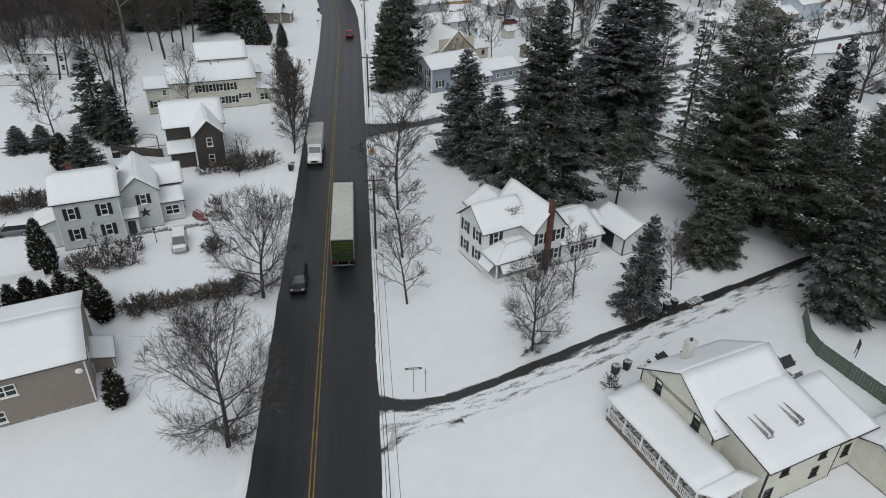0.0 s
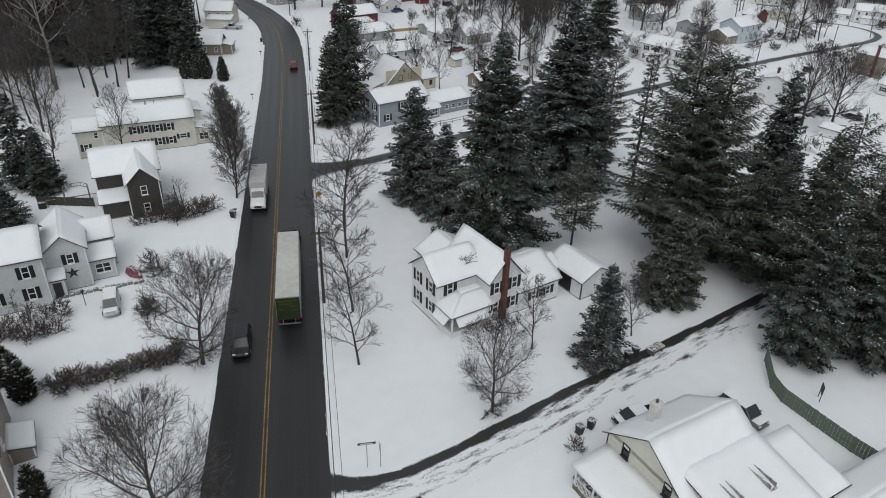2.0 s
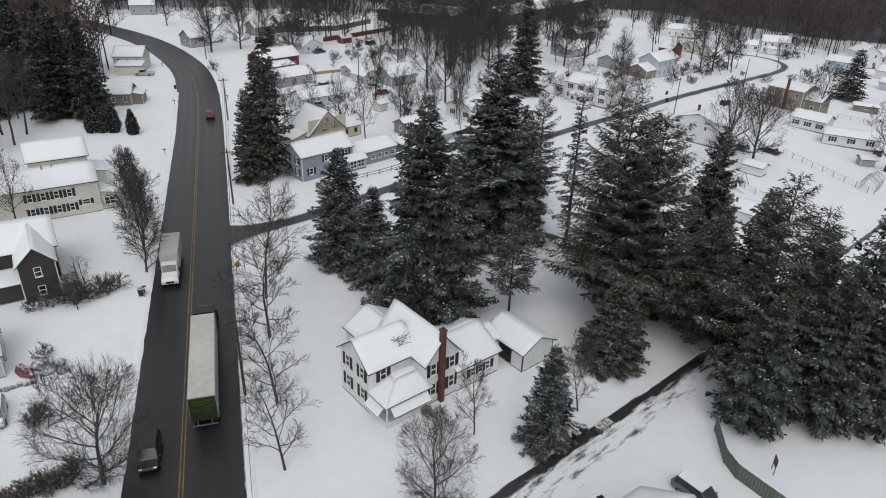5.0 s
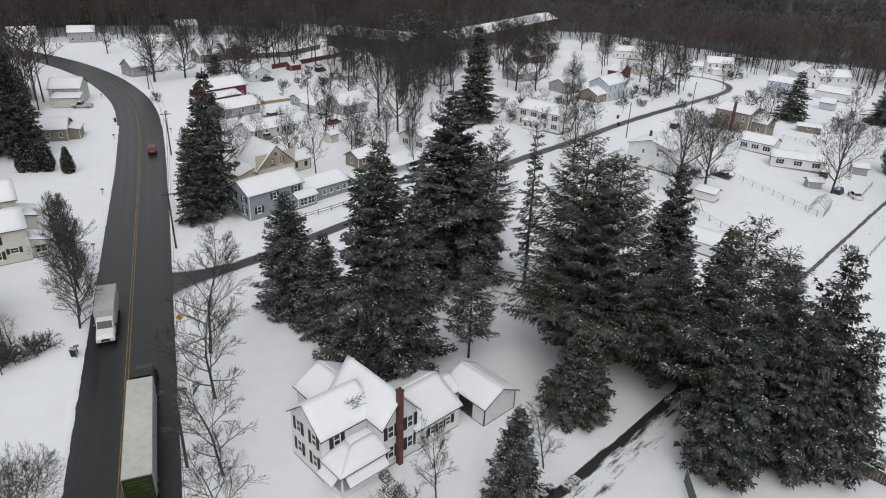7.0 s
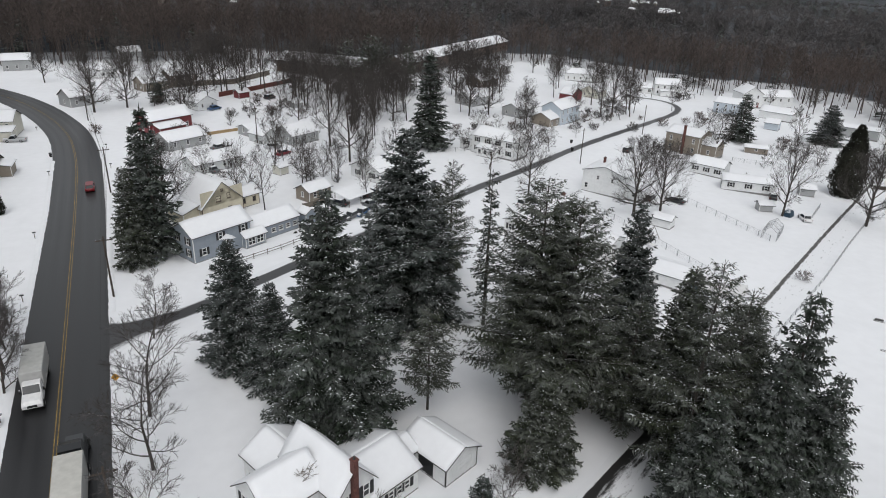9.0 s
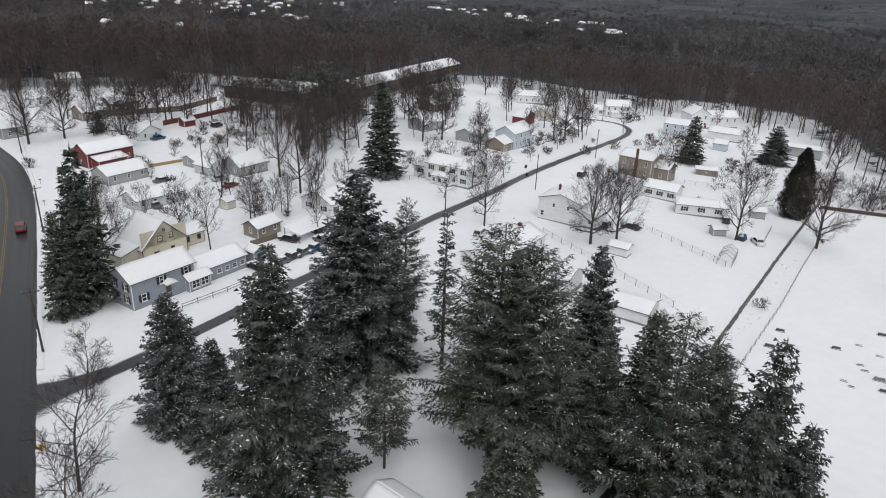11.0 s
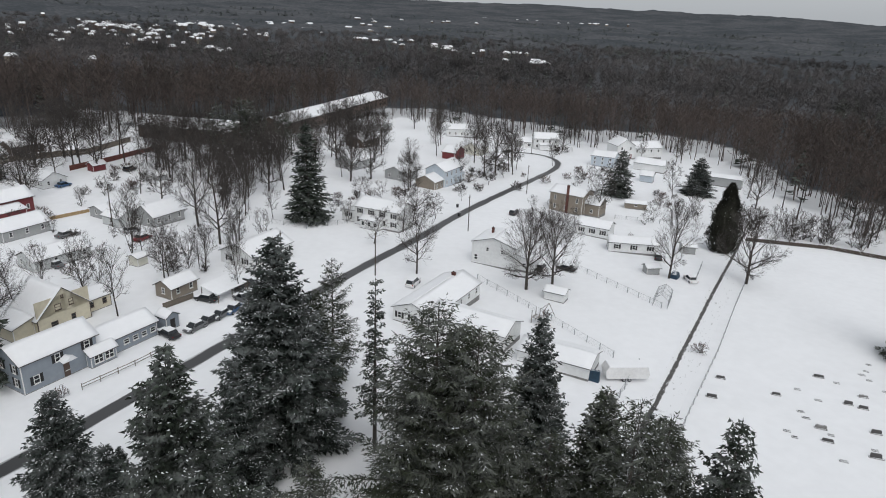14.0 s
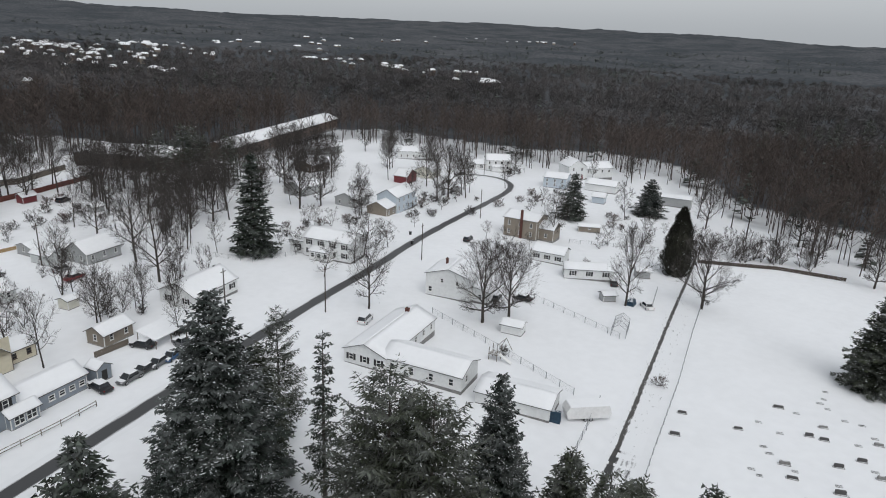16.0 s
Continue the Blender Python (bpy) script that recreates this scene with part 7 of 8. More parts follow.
def box_truck():
    t = thing("truck", -2.75, 105.2, 180, "white box truck with a grey cargo body driving on wet road", "truck", z=0.06)
    part("cargo_box", Build().soft_box(-1.2, -6.2, 1.0, 1.2, 0.6, 3.5, 0.06), mat("cargo_panel", (0.42, 0.42, 0.41), 0.45, var=0.08, scale=2, bump=0.05), t, "grey cargo box")
    part("box_roof", Build().box(-1.14, -6.1, 3.504, 1.14, 0.5, 3.53), mat("cargo_roof", (0.45, 0.45, 0.43), 0.5, var=0.1, scale=1.5, bump=0.1), t)
    part("cab", Build().rings([[(-1.05, y, 0.6), (1.05, y, 0.6), (1.05, y, zm), (1.05 * k, y, z), (-1.05 * k, y, z), (-1.05, y, zm)] for y, zm, z, k in ((0.7, 1.5, 2.55, 0.9), (1.6, 1.5, 2.5, 0.88), (2.2, 1.4, 1.62, 0.86), (3.3, 1.2, 1.4, 0.8), (3.6, 0.9, 1.05, 0.7))]), P_WHITE, t, "white cab", smooth=False)
    part("windscreen", Build().add([(-0.85, 1.68, 2.45), (0.85, 1.68, 2.45), (0.88, 2.2, 1.7), (-0.88, 2.2, 1.7)], [(3, 2, 1, 0)]), GLASS, t)
    part("grille", Build().box(-0.5, 3.58, 0.7, 0.5, 3.63, 1.0), BLACK, t)
    for s in (-1, 1):
        part("headlight", Build().soft_box(s * 0.72 - 0.14, 3.45, 0.8, s * 0.72 + 0.14, 3.62, 1.0, 0.03), LAMP_WHITE, t)
        part("mirror", Build().soft_box(s * 1.2 - 0.1, 1.7, 1.6, s * 1.2 + 0.1, 1.8, 2.1, 0.03), BLACK, t)
    wheels(t, [(s * 1.0, y) for s in (-1, 1) for y in (-4.4, 2.7)], 0.45, 0.36)


box_truck()

# ---- poles, wires, signs ----
POLES = [(5.7, 25.5), (5.68, 76.8), (5.9, 128.0), (6.1, 178.0), (1.0, 247.0)]
for x, y in POLES:
    p = thing("utility_pole", x, y, 0, "dark wooden utility pole with crossarm beside the road", "utility pole", "roadside poles")
    part("pole", Build().tube((0, 0, -0.5), (0, 0, 9.9), 0.16, 0.11, 10), POLE_WOOD, p)
    part("crossarm", Build().box(-1.1, -0.06, 9.2, 1.1, 0.06, 9.34), POLE_WOOD, p)
    im = shared(("insulator",), lambda: Build().tube((0, 0, 0), (0, 0, 0.16), 0.05, 0.03, 6).mesh("insulator", METAL))
    for dx in (-1.0, -0.4, 0.4, 1.0):
        part("insulator", im, None, p, m=pose(dx, 0, 9.34))
part("transformer", Build().tube((0.3, 0, 7.6), (0.3, 0, 8.5), 0.2, 0.2, 10), METAL, bpy.data.objects["utility_pole.001"])
WIRE = mat("black_cable", (0.03, 0.03, 0.03), 0.6, var=0.1, scale=3, bump=0)
for (x0, y0), (x1, y1) in zip(POLES, POLES[1:]):
    for dx, z in ((-0.4, 9.5), (0.4, 9.5), (-0.15, 7.4), (-0.12, 6.9)):
        b = Build()
        pts = [Vector((x0 + dx + (x1 - x0) * t, y0 + (y1 - y0) * t, z - 3.2 * t * (1 - t))) for t in [i / 12 for i in range(13)]]
        b.rings([[(p.x - 0.018, p.y, p.z), (p.x, p.y, p.z - 0.018), (p.x + 0.018, p.y, p.z), (p.x, p.y, p.z + 0.018)] for p in pts])
        solid("overhead_wire", b, WIRE, 0, 0, 0, "sagging black overhead cable between poles", "wire", "overhead wires", z=0.0)
for i, (x, y) in enumerate(((123.5, 173.2), (169.7, 201.7), (51.2, 137.5), (84.0, 153.5), (226.0, 262.0), (42.3, 207.4), (66, 160.5))):
    p = thing("utility_pole", x, y, 30, "wooden utility pole beside the side street", "utility pole", "side street poles")
    part("pole", Build().tube((0, 0, -0.5), (0, 0, 10.0), 0.14, 0.1, 8), POLE_WOOD, p)
    part("crossarm", Build().box(-0.7, -0.05, 9.3, 0.7, 0.05, 9.42), POLE_WOOD, p)

s = thing("street_sign", 8.3, 51.8, 0, "street name sign on a metal post in snow", "sign")
part("post", Build().tube((0, 0, -0.3), (0, 0, 2.7), 0.035, 0.035, 8), METAL, s)
part("blade", Build().box(-0.75, -0.02, 2.62, 0.75, 0.02, 2.84), SIGN_GREEN, s)
part("lettering", Build().box(-0.5, -0.03, 2.69, 0.5, -0.022, 2.77), TRIM, s)
s = thing("road_sign", 9.4, 51.7, 0, "narrow road sign seen edge-on in snow", "sign")
part("post", Build().tube((0, 0, -0.3), (0, 0, 2.6), 0.035, 0.035, 8), METAL, s)
part("plate", Build().box(-0.06, -0.3, 1.95, -0.03, 0.3, 2.6), METAL, s)
s = thing("warning_sign", 5.95, 102.4, 0, "yellow diamond warning sign on a post", "sign")
part("post", Build().tube((0, 0.03, -0.3), (0, 0.03, 2.3), 0.035, 0.035, 8), METAL, s)
part("plate", Build().add([(0, -0.02, 1.55), (0.52, -0.02, 2.07), (0, -0.02, 2.6), (-0.52, -0.02, 2.07), (0, 0, 1.55), (0.52, 0, 2.07), (0, 0, 2.6), (-0.52, 0, 2.07)], [(0, 1, 2, 3), (7, 6, 5, 4), (0, 4, 5, 1), (1, 5, 6, 2), (2, 6, 7, 3), (3, 7, 4, 0)]), SIGN_YELLOW, s)
part("symbol", Build().box(-0.05, -0.028, 1.85, 0.05, -0.022, 2.3).box(-0.2, -0.028, 2.05, -0.05, -0.022, 2.13), BLACK, s)


def post_box(x, y, rz, lb="black mailbox on a post at the road edge"):
    s = thing("mailbox", x, y, rz, lb, "mailbox", "roadside mailboxes")
    part("post", Build().box(-0.05, -0.05, -0.3, 0.05, 0.05, 1.0), WOOD, s)
    part("box", Build().rings([[(0.14 * math.cos(a), y2, 1.12 + 0.14 * max(-0.8, math.sin(a))) for a in [k * 0.628 for k in range(10)]] for y2 in (-0.28, 0.28)]), BLACK, s)


for x, y in ((-5.9, 100.0), (-5.9, 101.0), (-6.2, 194.0), (-6.4, 156.4), (-6.2, 131), (6.4, 196), (5.6, 214), (-11.5, 238)):
    post_box(x, y, 90)


def bin_(x, y, rz, lb="black wheeled bin standing in the snow"):
    s = thing("wheelie_bin", x, y, rz, lb, "bin", "wheeled bins")
    part("body", Build().rings([[(-k, -k, z), (k, -k, z), (k, k, z), (-k, k, z)] for z, k in ((0.05, 0.24), (1.0, 0.32))]), BLACK, s)
    part("lid", Build().soft_box(-0.34, -0.38, 1.005, 0.34, 0.36, 1.1, 0.03), BLACK, s)
    wheels(s, [(-0.25, 0.25), (0.25, 0.25)], 0.1, 0.06)


for x, y, rz in ((27.4, 52.5, 20), (28.7, 53.0, 40), (36.2, 61.7, 20), (37.3, 62.3, 10), (135.2, 194.2, 20), (129.8, 186.0, 20), (-6.3, 100.6, 0), (-4.3 - 2.4, 210, 0)):
    bin_(x, y, rz)


# ---- fences ----
def fence(pts, h, mt, label, panel=2.4, kind="board", cat="fence"):
    """Posts with boards, rails or wire mesh between them."""
    x, y = pts[0]
    t = thing("fence", x, y, 0, label, cat)
    pts = resample(pts, panel)
    z_of = g(x, y)
    pm = shared(("fp", h, mt.name, kind), lambda: Build().box(-0.05, -0.05, -0.3, 0.05, 0.05, h + 0.08).mesh("post", mt))
    for p in pts:
        part("post", pm, None, t, m=pose(p.x - x, p.y - y, g(p.x, p.y) - z_of))
    for a, c in zip(pts, pts[1:]):
        ln = (c - a).length
        m = pose(a.x - x, a.y - y, g(a.x, a.y) - z_of, 0, -math.degrees(math.atan2(g(c.x, c.y) - g(a.x, a.y), ln)), math.degrees(math.atan2(c.y - a.y, c.x - a.x)))
        if kind == "board":
            n = max(3, int(ln / 0.3))
            wb = round(ln / n, 3)
            bm_ = shared(("board", wb, h, mt.name), lambda: Build().box(0.008, -0.012, 0.05, wb - 0.008, 0.012, h).mesh("board", mt))
            for i in range(n):
                part("board", bm_, None, t, m=m @ pose(ln * i / n, 0, -0.02 * (i % 2)))
            part("rail", Build().box(0, 0.013, h * 0.8, ln, 0.05, h * 0.8 + 0.08), mt, t, m=m)
        elif kind == "rail":
            for k in range(2):
                part("rail", shared(("rl", round(ln, 1), h, k, mt.name), lambda: Build().box(0.05, -0.03, h * (0.4 + 0.45 * k), ln - 0.05, 0.03, h * (0.4 + 0.45 * k) + 0.1).mesh("rail", mt)), None, t, m=m)
        else:
            b = Build()
            b.tube((0, 0, h), (ln, 0, h), 0.022, 0.022, 4)
            n = int(ln / 0.35)
            for i in range(n + 1):
                u = ln * i / max(1, n)
                b.tube((u, 0, 0.05), (min(ln, u + 0.5), 0, h), 0.006, 0.006, 3, caps=False).tube((u, 0, h), (min(ln, u + 0.5), 0, 0.05), 0.006, 0.006, 3, caps=False)
            part("mesh_panel", b, mt, t, m=m)


fence([(50.6, 59.4), (48.6, 55.4), (48.4, 53.4), (49.4, 50.2), (50.6, 46.6), (51.8, 44.0)], 1.75, GREEN_FENCE, "faded green wooden board fence curving through snow")
fence([(66.0, 59.6), (68.5, 55.9), (70.1, 52.8), (72.0, 49.0)], 1.5, W_BROWN, "dark brown board fence under tall spruces")
fence([(25.2, 133.2), (32.9, 136.4), (38, 139)], 1.0, WOOD, "weathered split-rail fence before the blue house", 2.6, "rail")
fence([(103.3, 142.7), (103.2, 122.6), (102.5, 103.3)], 1.3, METAL, "chain-link fence between two white yards", 3.0, "wire")
fence([(129.8, 138.5), (129.4, 114.2)], 1.3, METAL, "chain-link fence with snow-capped posts", 3.0, "wire")
fence([(79.2, 86.6), (104.0, 99.1)], 1.5, METAL, "chain-link fence along the track", 3.0, "wire")
fence([(74, 73.5), (99.0, 85.4), (122.5, 96.2), (146.6, 108.1), (163.0, 115.9), (190, 128.5)], 1.1, METAL, "long iron fence along the cemetery", 3.0, "wire")
fence([(163.0, 128.0), (150.5, 121.0)], 1.2, METAL, "wire fence beside the track", 3.0, "wire")
fence([(41.3, 270.8), (54.1, 279.8), (77.1, 300.7)], 1.7, RED_FENCE, "red-brown board fence in snow")
fence([(20, 288), (28.4, 291.7), (50.0, 294.1), (67.4, 314.0)], 2.0, WOOD, "tall grey board fence before the woods")
fence([(28.5, 219.0), (39.7, 222.5)], 0.9, LUMBER, "low fence of fresh lumber")
fence([(73.5, 201), (84, 189), (96, 190)], 1.2, METAL, "wire fence round a spruce", 3.0, "wire")
fence([(176, 168), (196, 150)], 1.2, METAL, "wire fence behind the tan house", 3.0, "wire")
fence([(197, 137), (214.7, 122.4), (224, 107)], 1.1, POLE_WOOD, "dark board fence at the end of the field")
fence([(41.3, 154.7), (47.2, 157.0)], 1.2, WOOD, "rough board fence by a tan garage")
fence([(-34, 108.5), (-26, 106.8)], 1.4, W_DARK, "dark board fence beside the brown house")
fence([(-40, 71), (-31, 73.4)], 1.2, TRIM, "white board fence beside the farmhouse")
fence([(250, 277), (258, 268), (252, 262)], 1.0, DARK_TRIM, "dark deck railing round a covered pool", 2.5, "rail")
fence([(-40, 124), (-34.5, 121)], 1.2, WOOD, "rail fence behind the cream house", 2.5, "rail")


# dog run of wire with a peaked top
t = thing("dog_run", 130.5, 113.5, 30, "wire dog run with a snowy peaked frame", "dog run")
b = Build()
for x0 in (0, 2.2, 4.4, 6.6):
    b.tube((x0, 0, 0), (x0, 0, 1.8), 0.04, 0.04, 5).tube((x0, 3, 0), (x0, 3, 1.8), 0.04, 0.04, 5).tube((x0, 0, 1.8), (x0, 1.5, 2.9), 0.04, 0.04, 5).tube((x0, 3, 1.8), (x0, 1.5, 2.9), 0.04, 0.04, 5)
for z, y in ((0.1, 0), (1.8, 0), (0.1, 3), (1.8, 3), (2.9, 1.5), (0.9, 0), (0.9, 3)):
    b.tube((0, y, z), (6.6, y, z), 0.035, 0.035, 5)
part("run_frame", b, METAL, t)
b = Build()
for i in range(24):
    x0 = 6.6 * i / 23
    b.tube((x0, 0, 0.1), (x0, 0, 1.8), 0.012, 0.012, 3, caps=False).tube((x0, 0, 1.8), (x0, 1.5, 2.9), 0.012, 0.012, 3, caps=False).tube((x0, 3, 1.8), (x0, 1.5, 2.9), 0.012, 0.012, 3, caps=False)
part("mesh_panel", b, METAL, t)

# camper trailer
t = thing("camper", 98.6, 97.4, 60, "white camper trailer parked under snow", "camper")
part("body", Build().rings([[(x, -3.4, 0.6), (x * 1.0, -3.6, 1.4), (x, -3.2, 2.6), (x, 3.2, 2.6), (x, 3.7, 1.9), (x, 3.4, 0.6)] for x in (-1.2, 1.2)]), P_WHITE, t)
part("roof_snow", Build().soft_box(-1.2, -3.2, 2.604, 1.2, 3.2, 2.8, 0.08), ROOF_SNOW, t)
for y in (-1.6, 1.2):
    part("window", Build().box(1.2, y, 1.4, 1.225, y + 0.9, 2.0), GLASS, t)
wheels(t, [(s * 1.05, y) for s in (-1, 1) for y in (-0.4, 0.5)], 0.34, 0.22)
t = solid("tarpaulin", Build().rings([[(-1.3, -1, 0), (1.3, -1, 0), (1.3, 1, 0), (-1.3, 1, 0)], [(-1.1, -0.7, 1.1), (1.1, -0.7, 1.2), (0.9, 0.7, 1.2), (-1, 0.7, 1.0)], [(-0.3, -0.5, 1.7), (0.4, -0.5, 1.6), (0.3, 0.5, 1.7), (-0.3, 0.5, 1.6)]]), TARP, 148.6, 125.4, 20, "blue tarpaulin heap under a bare maple", "tarpaulin")
solid("tarpaulin", Build().rings([[(-1.2, -0.5, 0), (1.2, -0.5, 0), (1.2, 0.5, 0), (-1.2, 0.5, 0)], [(-1.1, -0.2, 1.7), (1.1, -0.2, 1.9), (1.1, 0.3, 1.9), (-1.1, 0.3, 1.7)]]), TARP, 93.2, 99.5, -60, "dark blue tarpaulin over stacked things", "tarpaulin")
solid("pool", Build().soft_box(-5, -3, 0, 5, 3, 1.0, 0.1), SNOW, 251.5, 270.0, -40, "raised pool covered with snow", "pool")

# playset
t = thing("playset", 99.6, 119.0, 20, "wooden climbing frame with slide in a snowy yard", "playset")
b = Build()
for x0, y0 in ((0, 0), (1.6, 0), (0, 1.6), (1.6, 1.6)):
    b.tube((x0, y0, -0.2), (x0, y0, 2.6), 0.07, 0.07, 5)
part("tower", b, WOOD, t)
part("platform", Build().box(-0.1, -0.1, 1.2, 1.7, 1.7, 1.3), WOOD, t)
part("swing_beam", Build().tube((1.6, 0.8, 2.4), (5.4, 0.8, 2.4), 0.08, 0.08, 6).tube((5.4, 0.8, 2.4), (5.8, -0.4, 0), 0.06, 0.06, 5).tube((5.4, 0.8, 2.4), (5.8, 2.0, 0), 0.06, 0.06, 5), WOOD, t)
part("slide", Build().add([(0.4, -0.1, 1.3), (1.2, -0.1, 1.3), (1.2, -2.6, 0.1), (0.4, -2.6, 0.1), (0.4, -0.1, 1.22), (1.2, -0.1, 1.22), (1.2, -2.6, 0.02), (0.4, -2.6, 0.02)], [(0, 3, 2, 1), (4, 5, 6, 7), (0, 4, 7, 3), (1, 2, 6, 5), (2, 3, 7, 6), (0, 1, 5, 4)]), TRIM, t)

# garden arbor with a bench swing behind the brown house
t = thing("arbor", -30.0, 107.6, 15, "weathered arched garden arbor in the snow", "arbor")
for y0 in (0.0, 1.2):
    b = Build()
    pts = [(0, y0, 0), (0, y0, 2.3)] + [(1.6 - 1.6 * math.cos(a * 0.314), y0, 2.3 + 0.55 * math.sin(a * 0.314)) for a in range(1, 10)] + [(3.2, y0, 2.3), (3.2, y0, 0)]
    for p, q in zip(pts, pts[1:]):
        b.tube(p, q, 0.06, 0.06, 5)
    part("arch", b, WOOD, t)
for i in range(9):
    part("slat", Build().box(0.05 + i * 0.38, 0, 2.36 + 0.5 * math.sin(0.3 + i * 0.32), 0.13 + i * 0.38, 1.2, 2.44 + 0.5 * math.sin(0.3 + i * 0.32)), WOOD, t)
part("side_rail", Build().box(-2.4, 0.5, 1.0, 5.2, 0.6, 1.1).box(-2.4, 0.5, 0, -2.3, 0.6, 1.1).box(5.1, 0.5, 0, 5.2, 0.6, 1.1), WOOD, t)
solid("grill", Build().soft_box(-0.5, -0.3, 0.0, 0.5, 0.3, 1.0, 0.08), BLACK, -33.0, 107.2, 10, "covered black grill in the snow", "grill")

# clutter by the farmhouse porch
for i, (x, y, s) in enumerate(((-14.6, 86.4, 0.9), (-13.6, 87.5, 0.8), (-13.0, 86.0, 0.7), (-15.6, 87.6, 1.0))):
    rk = Build()
    rr = random.Random(i)
    rk.rings([[(math.cos(a * 0.785) * k * rr.uniform(0.8, 1.15), math.sin(a * 0.785) * k * rr.uniform(0.8, 1.15), z) for a in range(8)] for z, k in ((-0.1, 0.9 * s), (0.35 * s, 1.0 * s), (0.7 * s, 0.6 * s), (0.85 * s, 0.15))])
    solid("boulder", rk, STONE, x, y, 30 * i, "grey boulder capped with snow", "boulder", "garden boulders", smooth=True)
solid("covered_boat", Build().rings([[(-0.2, -1.4, 0.2), (0.2, -1.4, 0.2), (0.1, -1.4, 0.5), (-0.1, -1.4, 0.5)], [(-0.7, 0, 0.1), (0.7, 0, 0.1), (0.3, 0, 1.0), (-0.3, 0, 1.0)], [(-0.6, 1.3, 0.1), (0.6, 1.3, 0.1), (0.3, 1.3, 0.8), (-0.3, 1.3, 0.8)]]), PINK, -16.6, 86.4, 40, "faded red covered boat by the porch", "boat")
b = Build()
for i in range(14):
    b.soft_box(i * 0.62, 0.1 * (i % 3), -0.1, i * 0.62 + 0.55, 0.45 + 0.1 * (i % 2), 0.3 + 0.06 * (i % 3), 0.05)
solid("stone_edging", b, STONE, -23.6, 82.4, 14, "row of snow-capped edging stones before the farmhouse", "edging", kind="stuff")
solid("lamp_post", Build().tube((0, 0, -0.2), (0, 0, 1.7), 0.05, 0.04, 8).soft_box(-0.14, -0.14, 1.7, 0.14, 0.14, 2.1, 0.04), BLACK, -20.8, 80.6, 0, "short black garden lamp post", "lamp")
for i in range(2):
    solid("lawn_frame", Build().add([(-0.9, -0.5, 0), (-0.8, -0.5, 0), (0.05, 0, 1.7), (-0.05, 0, 1.7), (-0.9, -0.4, 0), (-0.8, -0.4, 0), (0.05, 0.1, 1.7), (-0.05, 0.1, 1.7)], [(0, 1, 2, 3), (7, 6, 5, 4), (0, 4, 5, 1), (1, 5, 6, 2), (2, 6, 7, 3), (3, 7, 4, 0)]).box(-0.7, -0.5, 0.2, 0.6, -0.4, 0.3).tube((0, 0, 1.7), (0.8, -0.4, 0), 0.05, 0.05, 5), WOOD, -12.4 + i * 1.0, 77.6 + 0.7 * i, 40, "weathered wooden frame standing in snow", "frame")
t = thing("bench", 39.6, 62.4, 25, "picnic table tipped under a bare tree", "table")
part("tabletop", Build().box(-1.0, -0.5, 0.66, 1.0, 0.5, 0.74), WOOD, t)
for s in (-0.7, 0.7):
    part("leg", Build().box(s - 0.05, -0.45, 0, s + 0.05, 0.45, 0.655), WOOD, t)
solid("notice_board", Build().box(-0.45, -0.04, 0.9, 0.45, 0.04, 1.8).tube((-0.4, 0, -0.2), (-0.4, 0, 1.0), 0.04, 0.04, 5).tube((0.4, 0, -0.2), (0.4, 0, 1.0), 0.04, 0.04, 5), DARK_TRIM, 52.4, 53.2, 60, "small dark board on legs in snow", "board")
solid("gas_tank", Build().rings([[(0.3 * math.cos(a * 0.785), y0, 0.55 + 0.3 * math.sin(a * 0.785)) for a in range(8)] for y0 in (-0.7, 0.7)]).box(-0.2, -0.5, 0, 0.2, -0.4, 0.4).box(-0.2, 0.4, 0, 0.2, 0.5, 0.4), STONE, 25.3, 46.8, 18, "small tank under snow beside the porch", "tank")

# scrap and snow-capped piles by the side street
for i in range(6):
    x, y = 53.6 + i * 0.95 + R.uniform(-0.3, 0.3), 147.4 + i * 0.42 + R.uniform(-0.4, 0.4)
    s = R.uniform(0.6, 1.0)
    rk = Build().rings([[(math.cos(a * 0.785) * k * R.uniform(0.8, 1.2), math.sin(a * 0.785) * k * R.uniform(0.8, 1.2), z) for a in range(8)] for z, k in ((-0.1, s), (0.6 * s, 1.1 * s), (1.1 * s, 0.7 * s), (1.35 * s, 0.2))])
    solid("rubble_pile", rk, (BLACK, STONE, WOOD)[i % 3], x, y, 0, "dark heap capped with snow by the street", "pile", "heaps by the street", smooth=True)
t = thing("lean_to", 50.5, 152.5, 28, "open lean-to with a snow-laden roof over scrap", "shelter")
part("roof", Build().add([(0, 0, 1.7), (7.5, 0, 1.7), (7.5, 4.5, 2.5), (0, 4.5, 2.5), (0, 0, 1.85), (7.5, 0, 1.85), (7.5, 4.5, 2.65), (0, 4.5, 2.65)], [(3, 2, 1, 0), (4, 5, 6, 7), (0, 1, 5, 4), (1, 2, 6, 5), (2, 3, 7, 6), (3, 0, 4, 7)]), ROOF_SNOW, t)
for x0, y0, z1 in ((0.2, 0.2, 1.7), (3.7, 0.2, 1.7), (7.3, 0.2, 1.7), (0.2, 4.3, 2.45), (7.3, 4.3, 2.45)):
    part("post", Build().box(x0 - 0.06, y0 - 0.06, -0.3, x0 + 0.06, y0 + 0.06, z1 + 0.02), WOOD, t)

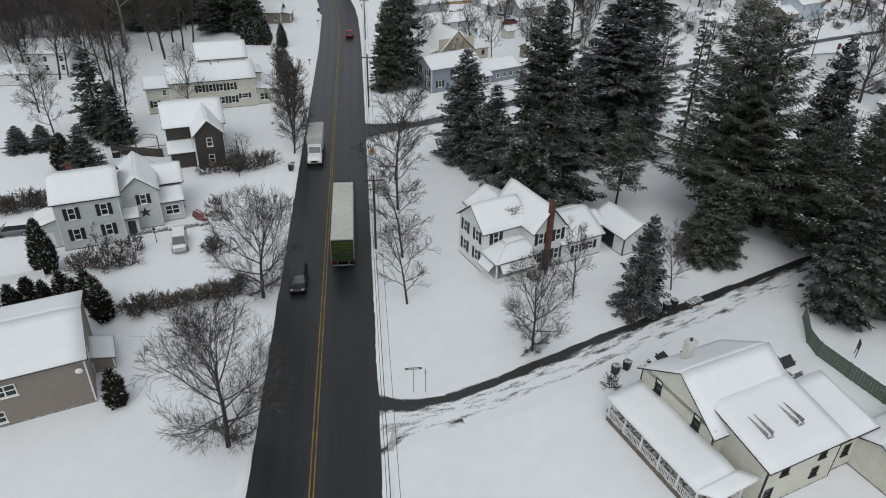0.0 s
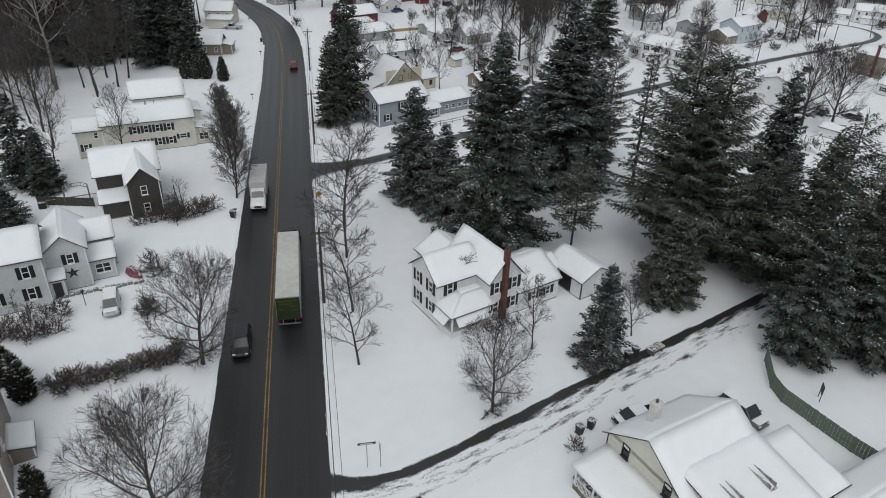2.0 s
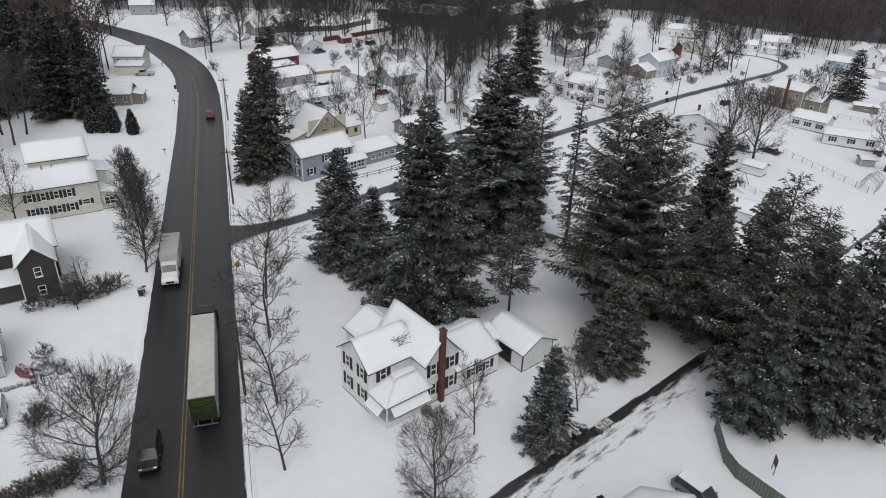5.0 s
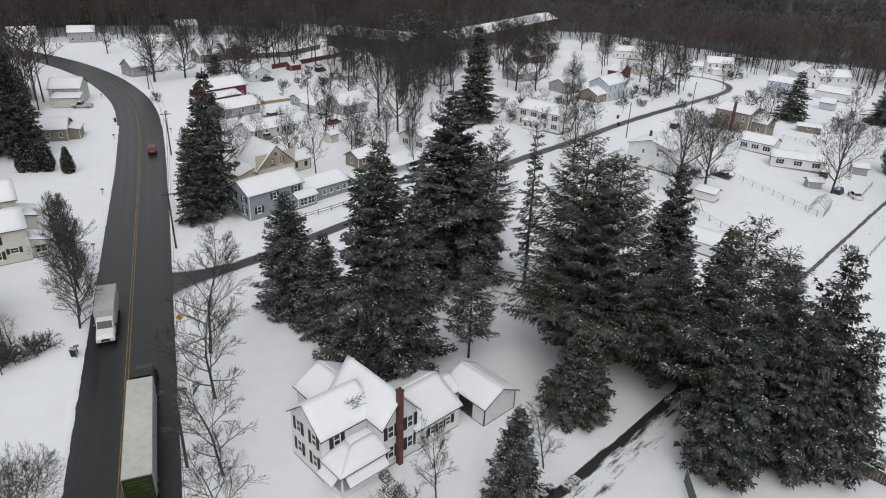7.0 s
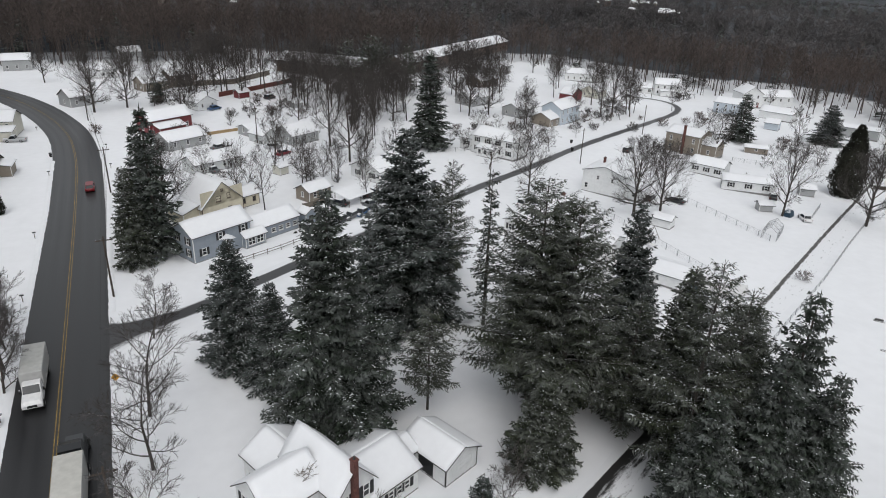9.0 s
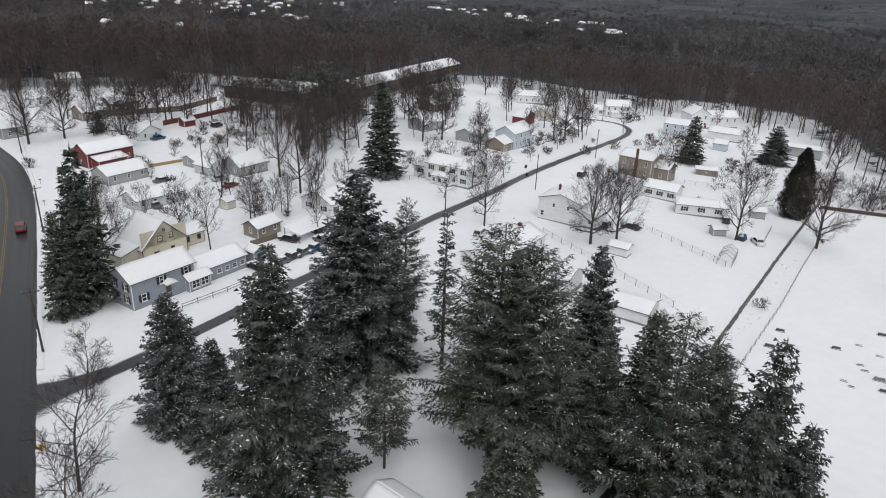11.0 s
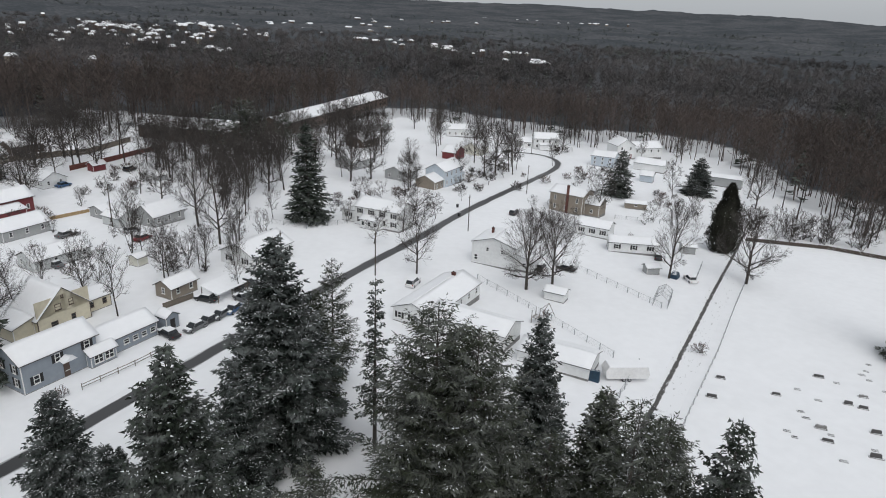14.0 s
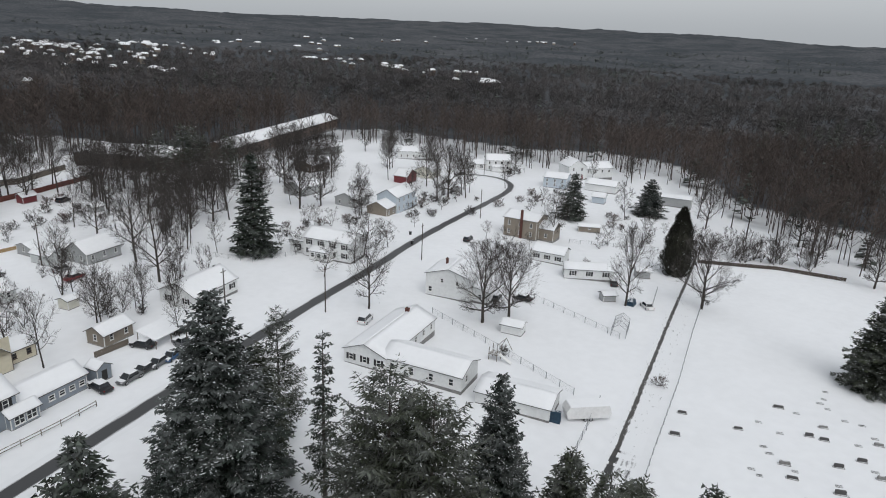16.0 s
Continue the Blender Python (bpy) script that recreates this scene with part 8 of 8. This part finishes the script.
for i in range(70):
    x, y = R.choice(((22, 176), (32, 198), (46, 170), (26, 222), (44, 240), (62, 232), (70, 175), (112, 205), (152, 213), (170, 228), (196, 212), (222, 222), (214, 176), (160, 150), (132, 205), (30, 260), (58, 255), (185, 245), (244, 262), (12, 232)))
    plant(BUSH[i % 2], x + R.gauss(0, 7), y + R.gauss(0, 6), R.uniform(0.7, 1.5), R.uniform(0, 360), "leafless garden shrub in snow", "shrub", "garden shrubs", "shrub", 1.1)

# ---- cemetery ----
def headstone(x, y, w, h, mt, rz):
    t = thing("gravestone", x, y, rz, "low gravestone with snow on top", "gravestone", "cemetery stones")
    part("stone", Build().rings([[(-w / 2 * k, -0.13 * k, z), (w / 2 * k, -0.13 * k, z), (w / 2 * k, 0.13 * k, z), (-w / 2 * k, 0.13 * k, z)] for z, k in ((-0.1, 1.0), (h * 0.85, 0.98), (h, 0.86))]), mt, t)
    part("plinth", Build().soft_box(-w / 2 - 0.15, -0.25, -0.1, w / 2 + 0.15, 0.25, 0.14, 0.04), STONE, t)


rs = random.Random(4)
for x, y in ((113.7, 89.9), (117.3, 82.2), (130.4, 82.0), (130.4, 74.7), (125.5, 74.8), (126.4, 72.9), (113.9, 73.3), (111.3, 71.0), (120.4, 68.4), (106.7, 86.8), (132.7, 67.3), (113.5, 65.5), (122.7, 63.5), (125.2, 67.0)):
    headstone(x, y, rs.uniform(1.2, 1.7), rs.uniform(0.45, 0.75), rs.choice((STONE, DARK_STONE)), -52 + rs.uniform(-4, 4))
for i in range(60):
    x, y = 100 + rs.uniform(0, 55), 40 + rs.uniform(0, 42)
    if y > 40 + (x - 74) * 0.47 + 26:
        continue
    headstone(x, y, rs.uniform(0.5, 0.9), rs.uniform(0.06, 0.2), rs.choice((STONE, DARK_STONE)), -52 + rs.uniform(-6, 6))

# ---- far town: roofs among the distant trees ----
def far_town():
    rt = random.Random(8)
    spots = []
    for cx, cy, n, sx, sy in ((150, 900, 46, 120, 220), (290, 1080, 22, 110, 150), (420, 1200, 14, 130, 130), (640, 800, 12, 55, 22), (620, 1330, 16, 140, 60), (1560, 1980, 16, 160, 60), (1900, 1820, 14, 140, 40), (960, 1600, 8, 200, 60)):
        for _ in range(n):
            spots.append((cx + rt.gauss(0, sx * 0.6), cy + rt.gauss(0, sy * 0.6), 1.0 if cy < 1300 else 2.4))
    for cx, cy, n, sx, sy in ((232.7, 1129.1, 16, 28, 45), (187.3, 1146.3, 8, 20, 40), (358.3, 1286.7, 12, 30, 45), (257.7, 778.6, 6, 14, 22), (571.9, 641.5, 9, 16, 14), (571.1, 996.1, 7, 18, 22), (608.9, 910.3, 6, 18, 20)):
        for _ in range(n):
            spots.append((cx + rt.gauss(0, sx), cy + rt.gauss(0, sy), 1.5))
    wm, rm = [], []
    for L, D, H in ((9, 7, 6), (12, 8, 5), (10, 9, 7)):
        wm.append(Build().box(-L / 2, -D / 2, -12, L / 2, D / 2, H * 0.7).mesh("wall", rt.choice((W_GREY, W_TAN, W_BROWN))))
        rm.append(Build().add([(-L / 2 - 0.5, -D / 2 - 0.5, H * 0.7 - 0.2), (L / 2 + 0.5, -D / 2 - 0.5, H * 0.7 - 0.2), (L / 2 + 0.5, D / 2 + 0.5, H * 0.7 - 0.2), (-L / 2 - 0.5, D / 2 + 0.5, H * 0.7 - 0.2), (-L / 2 - 0.5, 0, H * 0.7 + 2.2), (L / 2 + 0.5, 0, H * 0.7 + 2.2)], [(0, 1, 5, 4), (2, 3, 4, 5), (0, 4, 3), (1, 2, 5), (3, 2, 1, 0)]).mesh("roof", ROOF_SNOW))
    for i, (x, y, k) in enumerate(spots):
        r = math.hypot(x - 20, y - 30)
        if r < 560:
            continue
        z = g(x, y) + (5.2 if r < 950 else 5.4)
        h = thing("house", x, y, rt.uniform(0, 180), "far house with a snowy roof among trees", "house", "far town houses", z=z)
        s_ = rt.uniform(0.42, 0.7) if k == 1.0 else rt.uniform(0.8, 1.3)
        part("wall", wm[i % 3], None, h, m=Matrix.Diagonal((s_, s_, 1, 1)))
        part("roof", rm[i % 3], None, h, m=Matrix.Diagonal((s_, s_, 1, 1)))


far_town()
